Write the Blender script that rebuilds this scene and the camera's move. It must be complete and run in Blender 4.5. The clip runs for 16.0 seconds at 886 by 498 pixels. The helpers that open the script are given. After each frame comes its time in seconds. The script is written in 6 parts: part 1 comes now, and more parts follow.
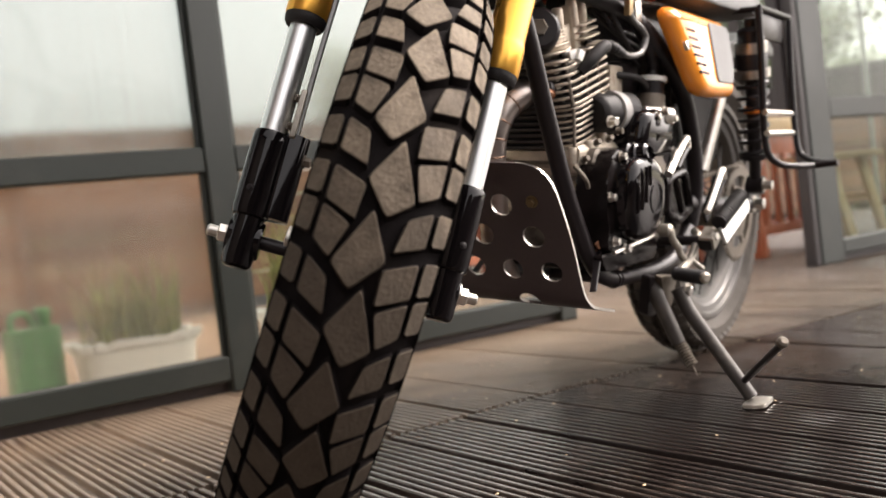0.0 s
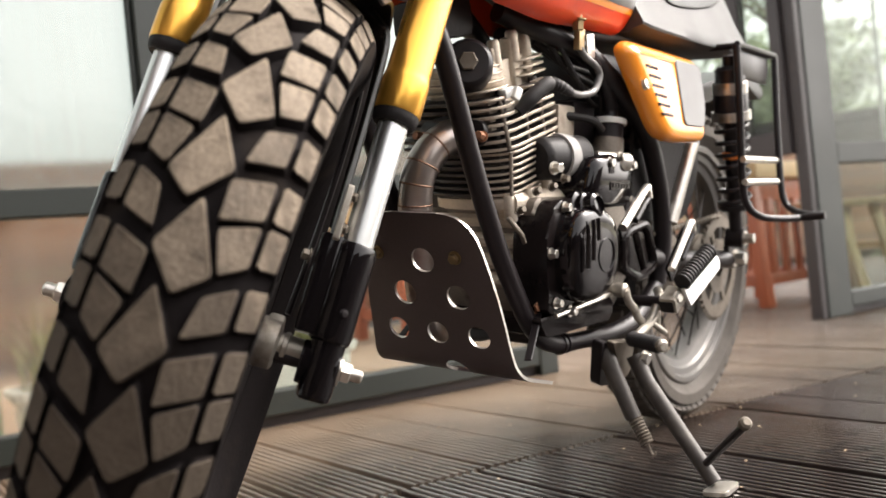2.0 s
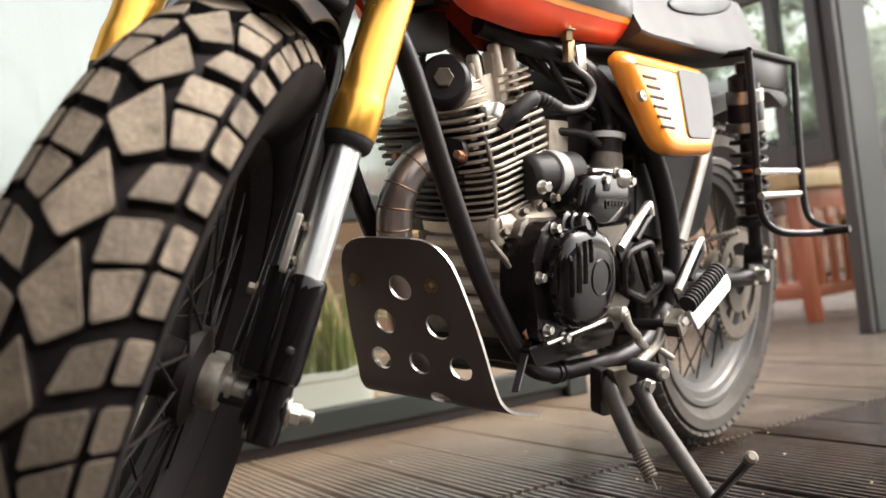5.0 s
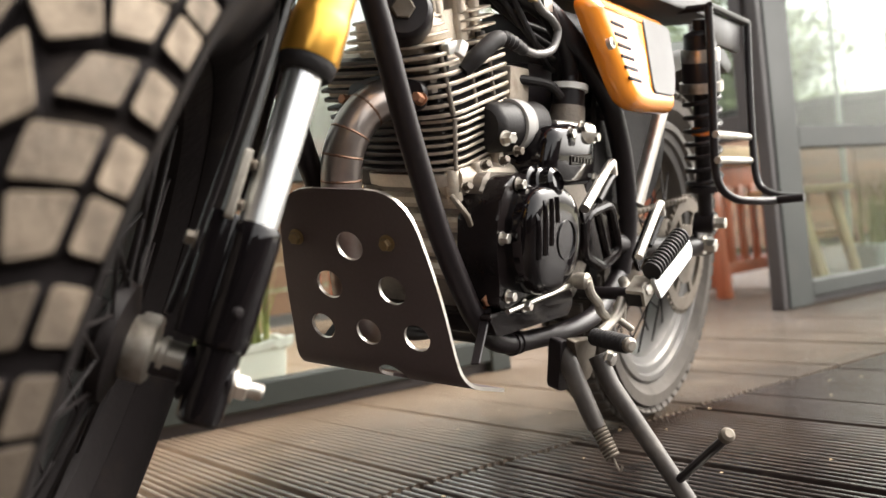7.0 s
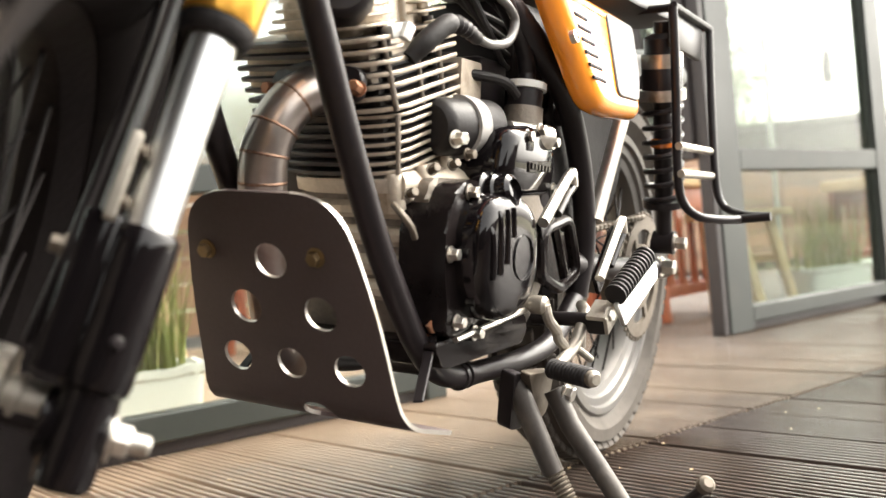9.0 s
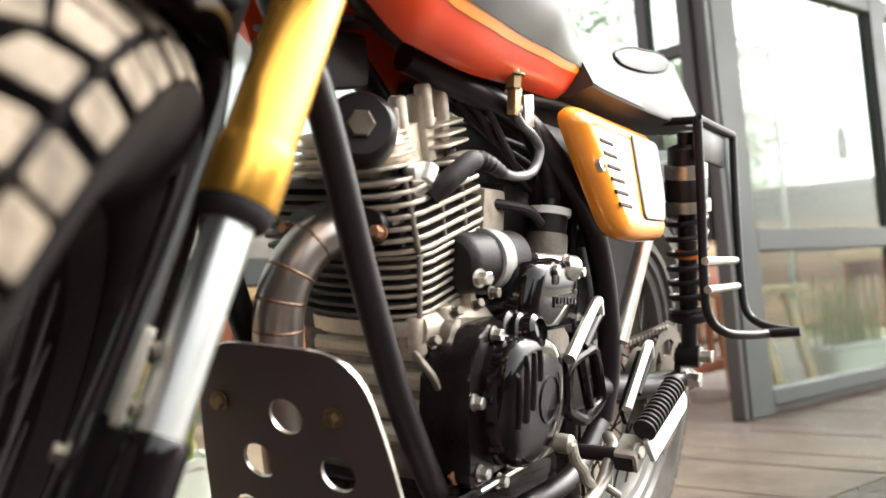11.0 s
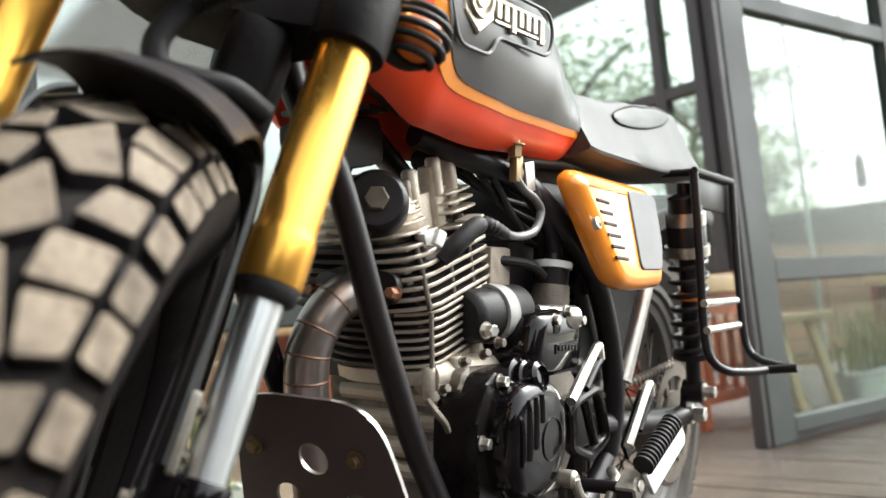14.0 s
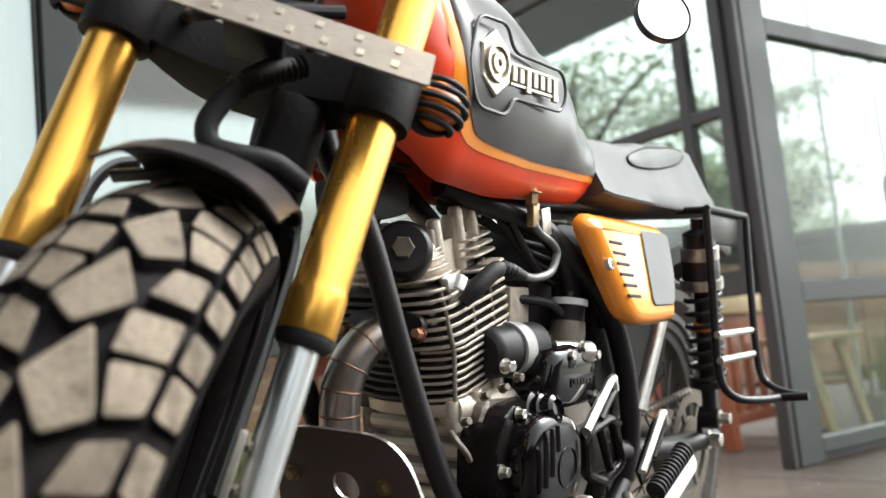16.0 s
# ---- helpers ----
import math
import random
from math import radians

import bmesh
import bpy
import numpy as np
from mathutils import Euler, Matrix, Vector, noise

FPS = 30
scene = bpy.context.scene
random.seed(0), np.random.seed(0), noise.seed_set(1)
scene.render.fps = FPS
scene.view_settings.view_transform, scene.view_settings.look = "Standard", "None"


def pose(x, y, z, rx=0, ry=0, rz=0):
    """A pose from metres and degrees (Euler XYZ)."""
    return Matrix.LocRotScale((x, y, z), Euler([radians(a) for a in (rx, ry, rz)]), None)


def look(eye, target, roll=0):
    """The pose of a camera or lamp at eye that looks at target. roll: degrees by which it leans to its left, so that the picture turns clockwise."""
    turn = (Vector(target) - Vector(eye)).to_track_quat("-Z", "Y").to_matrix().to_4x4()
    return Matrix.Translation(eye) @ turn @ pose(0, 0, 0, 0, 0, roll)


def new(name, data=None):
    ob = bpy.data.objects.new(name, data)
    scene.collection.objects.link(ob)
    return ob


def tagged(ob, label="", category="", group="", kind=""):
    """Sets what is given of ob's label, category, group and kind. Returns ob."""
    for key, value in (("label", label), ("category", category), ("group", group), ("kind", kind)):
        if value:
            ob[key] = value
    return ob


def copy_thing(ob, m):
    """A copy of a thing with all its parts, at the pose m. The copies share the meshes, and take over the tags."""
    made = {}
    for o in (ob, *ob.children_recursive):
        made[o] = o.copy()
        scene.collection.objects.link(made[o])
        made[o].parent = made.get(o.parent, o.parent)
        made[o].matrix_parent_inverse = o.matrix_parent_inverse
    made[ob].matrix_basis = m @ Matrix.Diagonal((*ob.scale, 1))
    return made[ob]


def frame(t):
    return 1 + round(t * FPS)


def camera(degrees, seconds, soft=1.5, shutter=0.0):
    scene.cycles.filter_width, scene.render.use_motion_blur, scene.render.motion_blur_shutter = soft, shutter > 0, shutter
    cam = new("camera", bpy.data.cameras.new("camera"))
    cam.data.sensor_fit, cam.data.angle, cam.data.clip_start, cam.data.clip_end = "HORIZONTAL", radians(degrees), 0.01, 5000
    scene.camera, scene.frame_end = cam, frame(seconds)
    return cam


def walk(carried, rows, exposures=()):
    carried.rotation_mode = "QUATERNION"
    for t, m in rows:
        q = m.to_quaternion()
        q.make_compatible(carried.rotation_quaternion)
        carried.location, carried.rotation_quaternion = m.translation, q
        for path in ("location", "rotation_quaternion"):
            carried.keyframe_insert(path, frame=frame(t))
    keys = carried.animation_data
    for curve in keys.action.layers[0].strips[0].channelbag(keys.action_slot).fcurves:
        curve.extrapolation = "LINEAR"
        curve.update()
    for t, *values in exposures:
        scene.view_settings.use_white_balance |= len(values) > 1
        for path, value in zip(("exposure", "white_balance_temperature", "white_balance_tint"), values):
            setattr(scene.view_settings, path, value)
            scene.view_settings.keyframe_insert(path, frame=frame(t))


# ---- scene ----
cam = camera(50.1, 16.0)
cam.data.dof.use_dof, cam.data.dof.focus_distance, cam.data.dof.aperture_fstop = True, 1.08, 4.6
METRES, EYE, TILT, LEAN, TURN = 0.94, 0.354, -1.97, 6.78, -34.86
ROWS = [
    (0.0, 0.0, 0.0, 0.0, 0.0, -0.0, -0.0),
    (0.5, 0.0381, 0.0619, 0.005, -0.68, 0.17, -0.85),
    (1.0, 0.0679, 0.0942, 0.0101, -1.61, 0.17, -0.89),
    (1.5, 0.1029, 0.1383, 0.027, -1.34, 1.08, -1.92),
    (2.0, 0.1462, 0.1713, 0.0364, 1.38, 2.09, -1.2),
    (2.5, 0.1809, 0.2027, 0.0453, 3.22, 2.3, -0.62),
    (3.0, 0.2121, 0.2154, 0.0542, 3.89, 2.22, -0.15),
    (5.5, 0.2348, 0.2587, 0.0571, 3.61, 2.9, -0.42),
    (6.0, 0.2091, 0.2982, 0.05, 1.24, 2.24, -1.04),
    (6.5, 0.1831, 0.337, 0.0416, -0.54, 1.7, -1.09),
    (7.0, 0.1654, 0.3736, 0.036, -1.5, 1.6, -1.0),
    (7.5, 0.1624, 0.4093, 0.0255, -1.92, 1.32, -0.78),
    (8.0, 0.1687, 0.4517, 0.0263, -3.27, 1.48, -1.2),
    (8.5, 0.1708, 0.4999, 0.0286, -5.11, 2.17, -1.44),
    (9.0, 0.1606, 0.5369, 0.0371, -5.76, 2.94, -1.67),
    (9.5, 0.1497, 0.5677, 0.0619, -6.02, 4.4, -2.07),
    (10.0, 0.1436, 0.5813, 0.0929, -5.64, 5.29, -2.34),
    (12.5, 0.1642, 0.5064, 0.1454, -3.61, 6.89, -1.67),
    (13.0, 0.1667, 0.4905, 0.1491, -3.43, 7.15, -1.7),
    (13.5, 0.1626, 0.4788, 0.1489, -3.23, 7.13, -1.56),
    (14.0, 0.1618, 0.4581, 0.1485, -3.21, 7.85, -1.2),
    (14.5, 0.164, 0.435, 0.1502, -3.16, 8.01, -1.28),
    (15.0, 0.1678, 0.4069, 0.1557, -2.93, 8.39, -1.25),
    (15.5, 0.1682, 0.3815, 0.1606, -2.02, 7.68, -1.38),
    (16.0, 0.1706, 0.3632, 0.1694, -1.15, 8.7, -1.21),
]
EXPOSURES = [(0.0, 0.42, 7000, 16), (2.0, 0.62, 6850, 13), (3.0, 0.64, 6750, 12), (5.5, 0.65, 6750, 11), (7.5, 0.88, 6900, 10), (9.0, 1.28, 7000, 9), (10.0, 1.14, 6850, 8), (12.5, 0.82, 6450, 6), (16.0, 0.47, 6250, 5)]
EDGES = [
    (3.2, look((0.292, 0.045, 0.379), (1.321, 1.759, 0.421), -6.6)),
    (5.3, look((0.323, 0.060, 0.372), (1.327, 1.789, 0.422), -6.6)),
    (10.2, look((0.434, 0.370, 0.416), (1.741, 1.880, 0.521), -4.2)),
    (12.3, look((0.420, 0.308, 0.451), (1.670, 1.862, 0.605), -5.1)),
]
PATH = [(t, pose(0, 0, EYE, TILT, LEAN, TURN) @ pose(METRES * x, METRES * y, METRES * z, 90 + pitch, roll, yaw)) for t, x, y, z, yaw, pitch, roll in ROWS]
walk(cam, sorted(PATH + EDGES, key=lambda row: row[0]), EXPOSURES)

# ---- world and light ----
SUN_UP, SUN_AZ = 46.0, 105.0  # degrees above the horizon; clockwise from +y
world = bpy.data.worlds.new("world")
scene.world = world
world.use_nodes = True
wn = world.node_tree.nodes
sky = wn.new("ShaderNodeTexSky")
sky.sky_type, sky.sun_disc = "NISHITA", False
sky.sun_elevation, sky.sun_rotation = radians(SUN_UP), radians(SUN_AZ)
sky.air_density, sky.dust_density, sky.ozone_density = 1.0, 6.0, 1.0
pale = wn.new("ShaderNodeHueSaturation")  # a bright veil of cloud
pale.inputs["Saturation"].default_value = 0.12
world.node_tree.links.new(sky.outputs[0], pale.inputs["Color"])
world.node_tree.links.new(pale.outputs[0], wn["Background"].inputs[0])
wn["Background"].inputs[1].default_value = 0.48
sun = new("sun", bpy.data.lights.new("sun", "SUN"))
sun.data.energy, sun.data.angle, sun.data.color = 1.5, radians(20), (1.0, 0.95, 0.87)
az, up = radians(SUN_AZ), radians(SUN_UP)
sun.matrix_world = look((20 * math.sin(az) * math.cos(up), 20 * math.cos(az) * math.cos(up), 20 * math.sin(up)), (0, 0, 0))


# ---- materials ----
def mat(name, color, rough=0.5, metal=0.0, vary=0.15, scale=40.0, bump=0.1, dirt=None, dirt_at=0.55, dirt_scale=9.0, coat=0.0, per_object=0.0, stretch=(1, 1, 1), coords="Object", spec=0.5):
    """A surface with a base colour, fine grain, broad stains and a little relief."""
    m = bpy.data.materials.new(name)
    m.use_nodes = True
    n, l = m.node_tree.nodes, m.node_tree.links
    b = n["Principled BSDF"]
    b.inputs["Metallic"].default_value = metal
    b.inputs["Specular IOR Level"].default_value = spec
    b.inputs["Coat Weight"].default_value = coat
    b.inputs["Coat Roughness"].default_value = 0.08
    tc, mp = n.new("ShaderNodeTexCoord"), n.new("ShaderNodeMapping")
    mp.inputs["Scale"].default_value = stretch
    l.new(tc.outputs[coords], mp.inputs["Vector"])
    fine, broad = n.new("ShaderNodeTexNoise"), n.new("ShaderNodeTexNoise")
    fine.inputs["Scale"].default_value, fine.inputs["Detail"].default_value = scale, 5
    broad.inputs["Scale"].default_value, broad.inputs["Detail"].default_value = dirt_scale, 6
    l.new(mp.outputs[0], fine.inputs["Vector"])
    l.new(mp.outputs[0], broad.inputs["Vector"])
    hue = n.new("ShaderNodeMixRGB")
    hue.inputs[1].default_value = (*[c * (1 - vary) for c in color], 1)
    hue.inputs[2].default_value = (*[min(1, c * (1 + vary)) for c in color], 1)
    l.new(fine.outputs["Fac"], hue.inputs[0])
    out = hue.outputs[0]
    if dirt:
        ramp, mix = n.new("ShaderNodeValToRGB"), n.new("ShaderNodeMixRGB")
        ramp.color_ramp.elements[0].position, ramp.color_ramp.elements[1].position = dirt_at, dirt_at + 0.18
        mix.inputs[2].default_value = (*dirt, 1)
        l.new(broad.outputs["Fac"], ramp.inputs[0])
        l.new(ramp.outputs[0], mix.inputs[0])
        l.new(out, mix.inputs[1])
        out = mix.outputs[0]
    if per_object:
        info, hsv, mr = n.new("ShaderNodeObjectInfo"), n.new("ShaderNodeHueSaturation"), n.new("ShaderNodeMapRange")
        mr.inputs[3].default_value, mr.inputs[4].default_value = 1 - per_object, 1 + per_object
        l.new(info.outputs["Random"], mr.inputs[0])
        l.new(mr.outputs[0], hsv.inputs["Value"])
        l.new(out, hsv.inputs["Color"])
        out = hsv.outputs[0]
    l.new(out, b.inputs["Base Color"])
    rr = n.new("ShaderNodeMapRange")
    rr.inputs[3].default_value, rr.inputs[4].default_value = max(0.02, rough * 0.75), min(1, rough * 1.25)
    l.new(broad.outputs["Fac"], rr.inputs[0])
    l.new(rr.outputs[0], b.inputs["Roughness"])
    if bump:
        bp = n.new("ShaderNodeBump")
        bp.inputs["Strength"].default_value, bp.inputs["Distance"].default_value = bump, 0.002
        l.new(fine.outputs["Fac"], bp.inputs["Height"])
        l.new(bp.outputs[0], b.inputs["Normal"])
    return m


def glass(name, tint, rough, clear, blur=0.0):
    """A window pane: mostly clear, with gloss that grows at grazing angles."""
    m = bpy.data.materials.new(name)
    m.use_nodes = True
    n, l = m.node_tree.nodes, m.node_tree.links
    n.remove(n["Principled BSDF"])
    tr, gl, mx, fr, pw = (n.new("ShaderNode" + k) for k in ("BsdfTransparent", "BsdfGlossy", "MixShader", "LayerWeight", "Math"))
    tr.inputs[0].default_value = (*tint, 1)
    gl.inputs["Roughness"].default_value = rough
    pw.operation = "POWER"
    pw.inputs[1].default_value = 4.0
    l.new(fr.outputs["Facing"], pw.inputs[0])
    ad = n.new("ShaderNodeMath")
    ad.operation, ad.use_clamp = "MULTIPLY_ADD", True
    ad.inputs[1].default_value, ad.inputs[2].default_value = 0.40, 0.022
    l.new(pw.outputs[0], ad.inputs[0])
    l.new(ad.outputs[0], mx.inputs[0])
    l.new(tr.outputs[0], mx.inputs[1])
    l.new(gl.outputs[0], mx.inputs[2])
    if blur:  # plastic sheet that smears what lies behind it
        n.remove(tr)
        tr = n.new("ShaderNodeBsdfRefraction")
        tr.inputs["Color"].default_value, tr.inputs["Roughness"].default_value, tr.inputs["IOR"].default_value = (*tint, 1), blur, 1.15
        l.new(tr.outputs[0], mx.inputs[1])
    if clear < 1:  # a film of dust and dried streaks
        df, m2, tc, mp, nz, mr = (n.new("ShaderNode" + k) for k in ("BsdfDiffuse", "MixShader", "TexCoord", "Mapping", "TexNoise", "MapRange"))
        df.inputs[0].default_value = (0.72, 0.7, 0.65, 1)
        mp.inputs["Scale"].default_value = (60, 60, 1.5)
        nz.inputs["Scale"].default_value, nz.inputs["Detail"].default_value = 1.0, 5
        mr.inputs[3].default_value, mr.inputs[4].default_value = 0.3 * (1 - clear), 1.5 * (1 - clear)
        l.new(tc.outputs["Object"], mp.inputs[0])
        l.new(mp.outputs[0], nz.inputs["Vector"])
        l.new(nz.outputs["Fac"], mr.inputs[0])
        l.new(mr.outputs[0], m2.inputs[0])
        l.new(mx.outputs[0], m2.inputs[1])
        l.new(df.outputs[0], m2.inputs[2])
        mx = m2
    l.new(mx.outputs[0], n["Material Output"].inputs[0])
    return m


RIM = mat("dull grey rim", (0.098, 0.092, 0.086), 0.45, 0.35, 0.12, 60, 0.1, (0.15, 0.135, 0.115), 0.55, 12)
GREYTYRE = mat("dusty grey tyre rubber", (0.072, 0.062, 0.053), 0.75, 0, 0.25, 90, 0.3, (0.05, 0.044, 0.038), 0.54, 16, spec=0.25)
RUBBER = mat("tyre rubber", (0.010, 0.008, 0.008), 0.85, 0, 0.25, 120, 0.3, (0.022, 0.017, 0.014), 0.58, 14, spec=0.08)
DUSTY = mat("dusty tread rubber", (0.142, 0.112, 0.082), 0.8, 0, 0.5, 260, 0.6, (0.066, 0.052, 0.039), 0.53, 42, per_object=0.18, spec=0.25)
BLACK = mat("black satin paint", (0.014, 0.011, 0.012), 0.36, 0, 0.2, 150, 0.08, (0.035, 0.03, 0.027), 0.64, 20, spec=0.3)
GLOSS = mat("glossy black engine paint", (0.005, 0.004, 0.0045), 0.09, 0, 0.2, 40, 0.06, (0.014, 0.011, 0.010), 0.62, 25, spec=0.32)
OILY = mat("oily black engine casting", (0.008, 0.006, 0.006), 0.2, 0, 0.25, 160, 0.25, (0.02, 0.015, 0.013), 0.62, 25, spec=0.2)
CAST = mat("scuffed bare steel", (0.36, 0.33, 0.285), 0.46, 0.7, 0.25, 130, 0.25, (0.17, 0.14, 0.11), 0.54, 38)
INSERT = mat("silver grey lacquer", (0.065, 0.063, 0.062), 0.45, 0.15, 0.08, 90, 0.03, spec=0.4)
PLATE = mat("brown black powder coat", (0.085, 0.063, 0.062), 0.45, 0.1, 0.15, 260, 0.12, (0.075, 0.06, 0.06), 0.58, 12)
HOSE = mat("grey rubber fuel hose", (0.11, 0.105, 0.10), 0.28, 0, 0.15, 80, 0.05)
BANDGREY = mat("matt grey paint", (0.25, 0.24, 0.23), 0.6, 0, 0.12, 120, 0.1, (0.16, 0.15, 0.14), 0.58, 30)
GOLD = mat("gold anodised aluminium", (1.0, 0.50, 0.09), 0.28, 0.88, 0.08, 300, 0.02, stretch=(1, 1, 0.03))
CHROME = mat("chromed steel", (0.93, 0.95, 0.94), 0.36, 1.0, 0.04, 60, 0.0)
STEEL = mat("dull zinc plated steel", (0.60, 0.57, 0.52), 0.36, 0.95, 0.2, 120, 0.15, (0.32, 0.27, 0.21), 0.56, 34)
ALLOY = mat("cast aluminium", (0.50, 0.435, 0.355), 0.5, 0.55, 0.18, 220, 0.35, (0.34, 0.27, 0.21), 0.56, 28)
GRIMY = mat("oil stained aluminium", (0.20, 0.17, 0.14), 0.5, 0.4, 0.25, 200, 0.35, (0.06, 0.048, 0.038), 0.50, 30)
FINBLACK = mat("black engine fin surface", (0.028, 0.022, 0.02), 0.55, 0, 0.3, 160, 0.2, (0.06, 0.048, 0.038), 0.56, 30)
HEADER = mat("heat tinted steel pipe", (0.42, 0.37, 0.34), 0.33, 0.95, 0.25, 40, 0.05, (0.33, 0.22, 0.16), 0.52, 16)
WELD = mat("browned weld bead", (0.24, 0.15, 0.105), 0.5, 0.8, 0.3, 150, 0.4)
COPPER = mat("rusty orange bolt", (0.32, 0.15, 0.085), 0.5, 0.6, 0.3, 150, 0.3)
ORANGE = mat("orange lacquer", (0.90, 0.30, 0.03), 0.22, 0, 0.06, 25, 0.0, (0.78, 0.21, 0.02), 0.6, 6, coat=0.6)
RED = mat("red orange lacquer", (0.74, 0.058, 0.009), 0.34, 0, 0.1, 25, 0.0, (0.56, 0.040, 0.007), 0.55, 12, coat=0.15)
MATTBLACK = mat("matt black lacquer", (0.06, 0.055, 0.054), 0.32, 0, 0.08, 90, 0.03)
VINYL = mat("grey black seat vinyl", (0.040, 0.038, 0.037), 0.52, 0, 0.10, 500, 0.2, spec=0.42)
PADVINYL = mat("dark seat pad vinyl", (0.028, 0.030, 0.028), 0.5, 0, 0.15, 300, 0.25, spec=0.4)
MATTCAST = mat("matt black casting", (0.010, 0.008, 0.008), 0.55, 0, 0.25, 160, 0.25, (0.018, 0.015, 0.014), 0.6, 25, spec=0.12)
GRIP = mat("black ribbed rubber", (0.014, 0.012, 0.012), 0.6, 0, 0.2, 200, 0.2, spec=0.3)
WHITE = mat("white plastic", (0.78, 0.78, 0.74), 0.45, 0, 0.04, 60, 0.05, (0.6, 0.58, 0.52), 0.62, 18)
STAND = mat("dusty worn black paint", (0.055, 0.048, 0.043), 0.5, 0.2, 0.25, 120, 0.2, (0.10, 0.088, 0.075), 0.54, 22)
STAYMETAL = mat("worn dark grey metal", (0.17, 0.17, 0.165), 0.32, 0.6, 0.2, 120, 0.15, (0.08, 0.075, 0.07), 0.58, 30)
DULL = mat("dusty oxidised steel", (0.13, 0.108, 0.085), 0.6, 0.4, 0.25, 120, 0.2, (0.09, 0.07, 0.05), 0.52, 25)
BRASS = mat("brass fitting", (0.34, 0.25, 0.14), 0.45, 1.0, 0.15, 120, 0.1)
LENS = mat("amber lens", (0.85, 0.22, 0.03), 0.15, 0, 0.1, 60, 0.0, coat=0.5)
BADGE = mat("pale metal badge", (0.42, 0.37, 0.30), 0.34, 0.7, 0.2, 120, 0.15, (0.2, 0.17, 0.13), 0.56, 60)
MIRROR = mat("mirror glass", (0.9, 0.92, 0.92), 0.02, 1.0, 0.0, 10, 0.0)
FRAME = mat("grey green steel frame", (0.020, 0.025, 0.021), 0.5, 0, 0.1, 70, 0.1, (0.034, 0.036, 0.030), 0.58, 5)
DARKFRAME = mat("dark brown steel frame", (0.03, 0.024, 0.024), 0.5, 0, 0.15, 70, 0.1, (0.05, 0.04, 0.035), 0.6, 6)
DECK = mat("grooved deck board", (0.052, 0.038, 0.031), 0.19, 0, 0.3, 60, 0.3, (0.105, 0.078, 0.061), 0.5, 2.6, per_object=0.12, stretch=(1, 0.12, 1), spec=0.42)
PALEDECK = mat("paler grooved deck board", (0.110, 0.082, 0.062), 0.25, 0, 0.35, 60, 0.3, (0.085, 0.062, 0.047), 0.50, 3.0, per_object=0.12, stretch=(1, 0.12, 1))


def pale_band(m, y0, y1, color):
    """Paler colour along the glazing's foot, with a ragged edge, fading towards +x."""
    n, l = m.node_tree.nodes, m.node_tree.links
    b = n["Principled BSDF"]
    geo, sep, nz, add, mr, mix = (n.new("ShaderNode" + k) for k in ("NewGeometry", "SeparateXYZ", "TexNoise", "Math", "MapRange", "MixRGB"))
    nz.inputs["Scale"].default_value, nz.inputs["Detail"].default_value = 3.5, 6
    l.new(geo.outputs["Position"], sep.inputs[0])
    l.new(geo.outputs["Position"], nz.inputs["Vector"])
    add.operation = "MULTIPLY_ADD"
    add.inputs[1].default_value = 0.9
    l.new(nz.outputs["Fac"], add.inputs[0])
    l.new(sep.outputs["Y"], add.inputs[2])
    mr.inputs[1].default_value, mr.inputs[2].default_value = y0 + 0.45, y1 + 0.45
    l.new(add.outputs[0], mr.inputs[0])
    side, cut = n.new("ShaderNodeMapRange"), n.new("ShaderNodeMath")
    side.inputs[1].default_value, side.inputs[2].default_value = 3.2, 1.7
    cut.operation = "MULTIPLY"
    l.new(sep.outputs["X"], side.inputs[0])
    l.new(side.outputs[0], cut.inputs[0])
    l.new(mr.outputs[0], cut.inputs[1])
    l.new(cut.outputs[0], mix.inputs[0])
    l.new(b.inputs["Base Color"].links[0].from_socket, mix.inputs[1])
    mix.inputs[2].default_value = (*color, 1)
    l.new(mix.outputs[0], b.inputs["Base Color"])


# the far boards grow paler from the seam to the glazing
pale_band(PALEDECK, 1.35, 2.05, (0.46, 0.355, 0.265))


def paint_dark(m, centre, radius, color):
    """Paints a dark ragged area round a point, for shade and dark reflections."""
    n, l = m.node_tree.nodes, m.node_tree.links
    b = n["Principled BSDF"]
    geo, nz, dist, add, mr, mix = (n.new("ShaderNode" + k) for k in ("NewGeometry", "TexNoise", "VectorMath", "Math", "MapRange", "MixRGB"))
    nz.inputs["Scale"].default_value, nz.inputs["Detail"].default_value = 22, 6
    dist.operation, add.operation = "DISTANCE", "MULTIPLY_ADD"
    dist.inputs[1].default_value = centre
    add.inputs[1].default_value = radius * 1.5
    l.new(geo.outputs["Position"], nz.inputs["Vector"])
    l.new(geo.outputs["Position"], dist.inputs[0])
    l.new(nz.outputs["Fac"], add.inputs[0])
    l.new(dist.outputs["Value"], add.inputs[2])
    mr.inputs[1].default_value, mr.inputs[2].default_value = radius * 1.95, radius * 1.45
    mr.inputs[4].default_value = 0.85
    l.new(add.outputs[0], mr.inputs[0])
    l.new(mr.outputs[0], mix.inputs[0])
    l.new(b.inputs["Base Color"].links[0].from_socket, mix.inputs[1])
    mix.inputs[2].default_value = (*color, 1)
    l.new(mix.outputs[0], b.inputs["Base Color"])


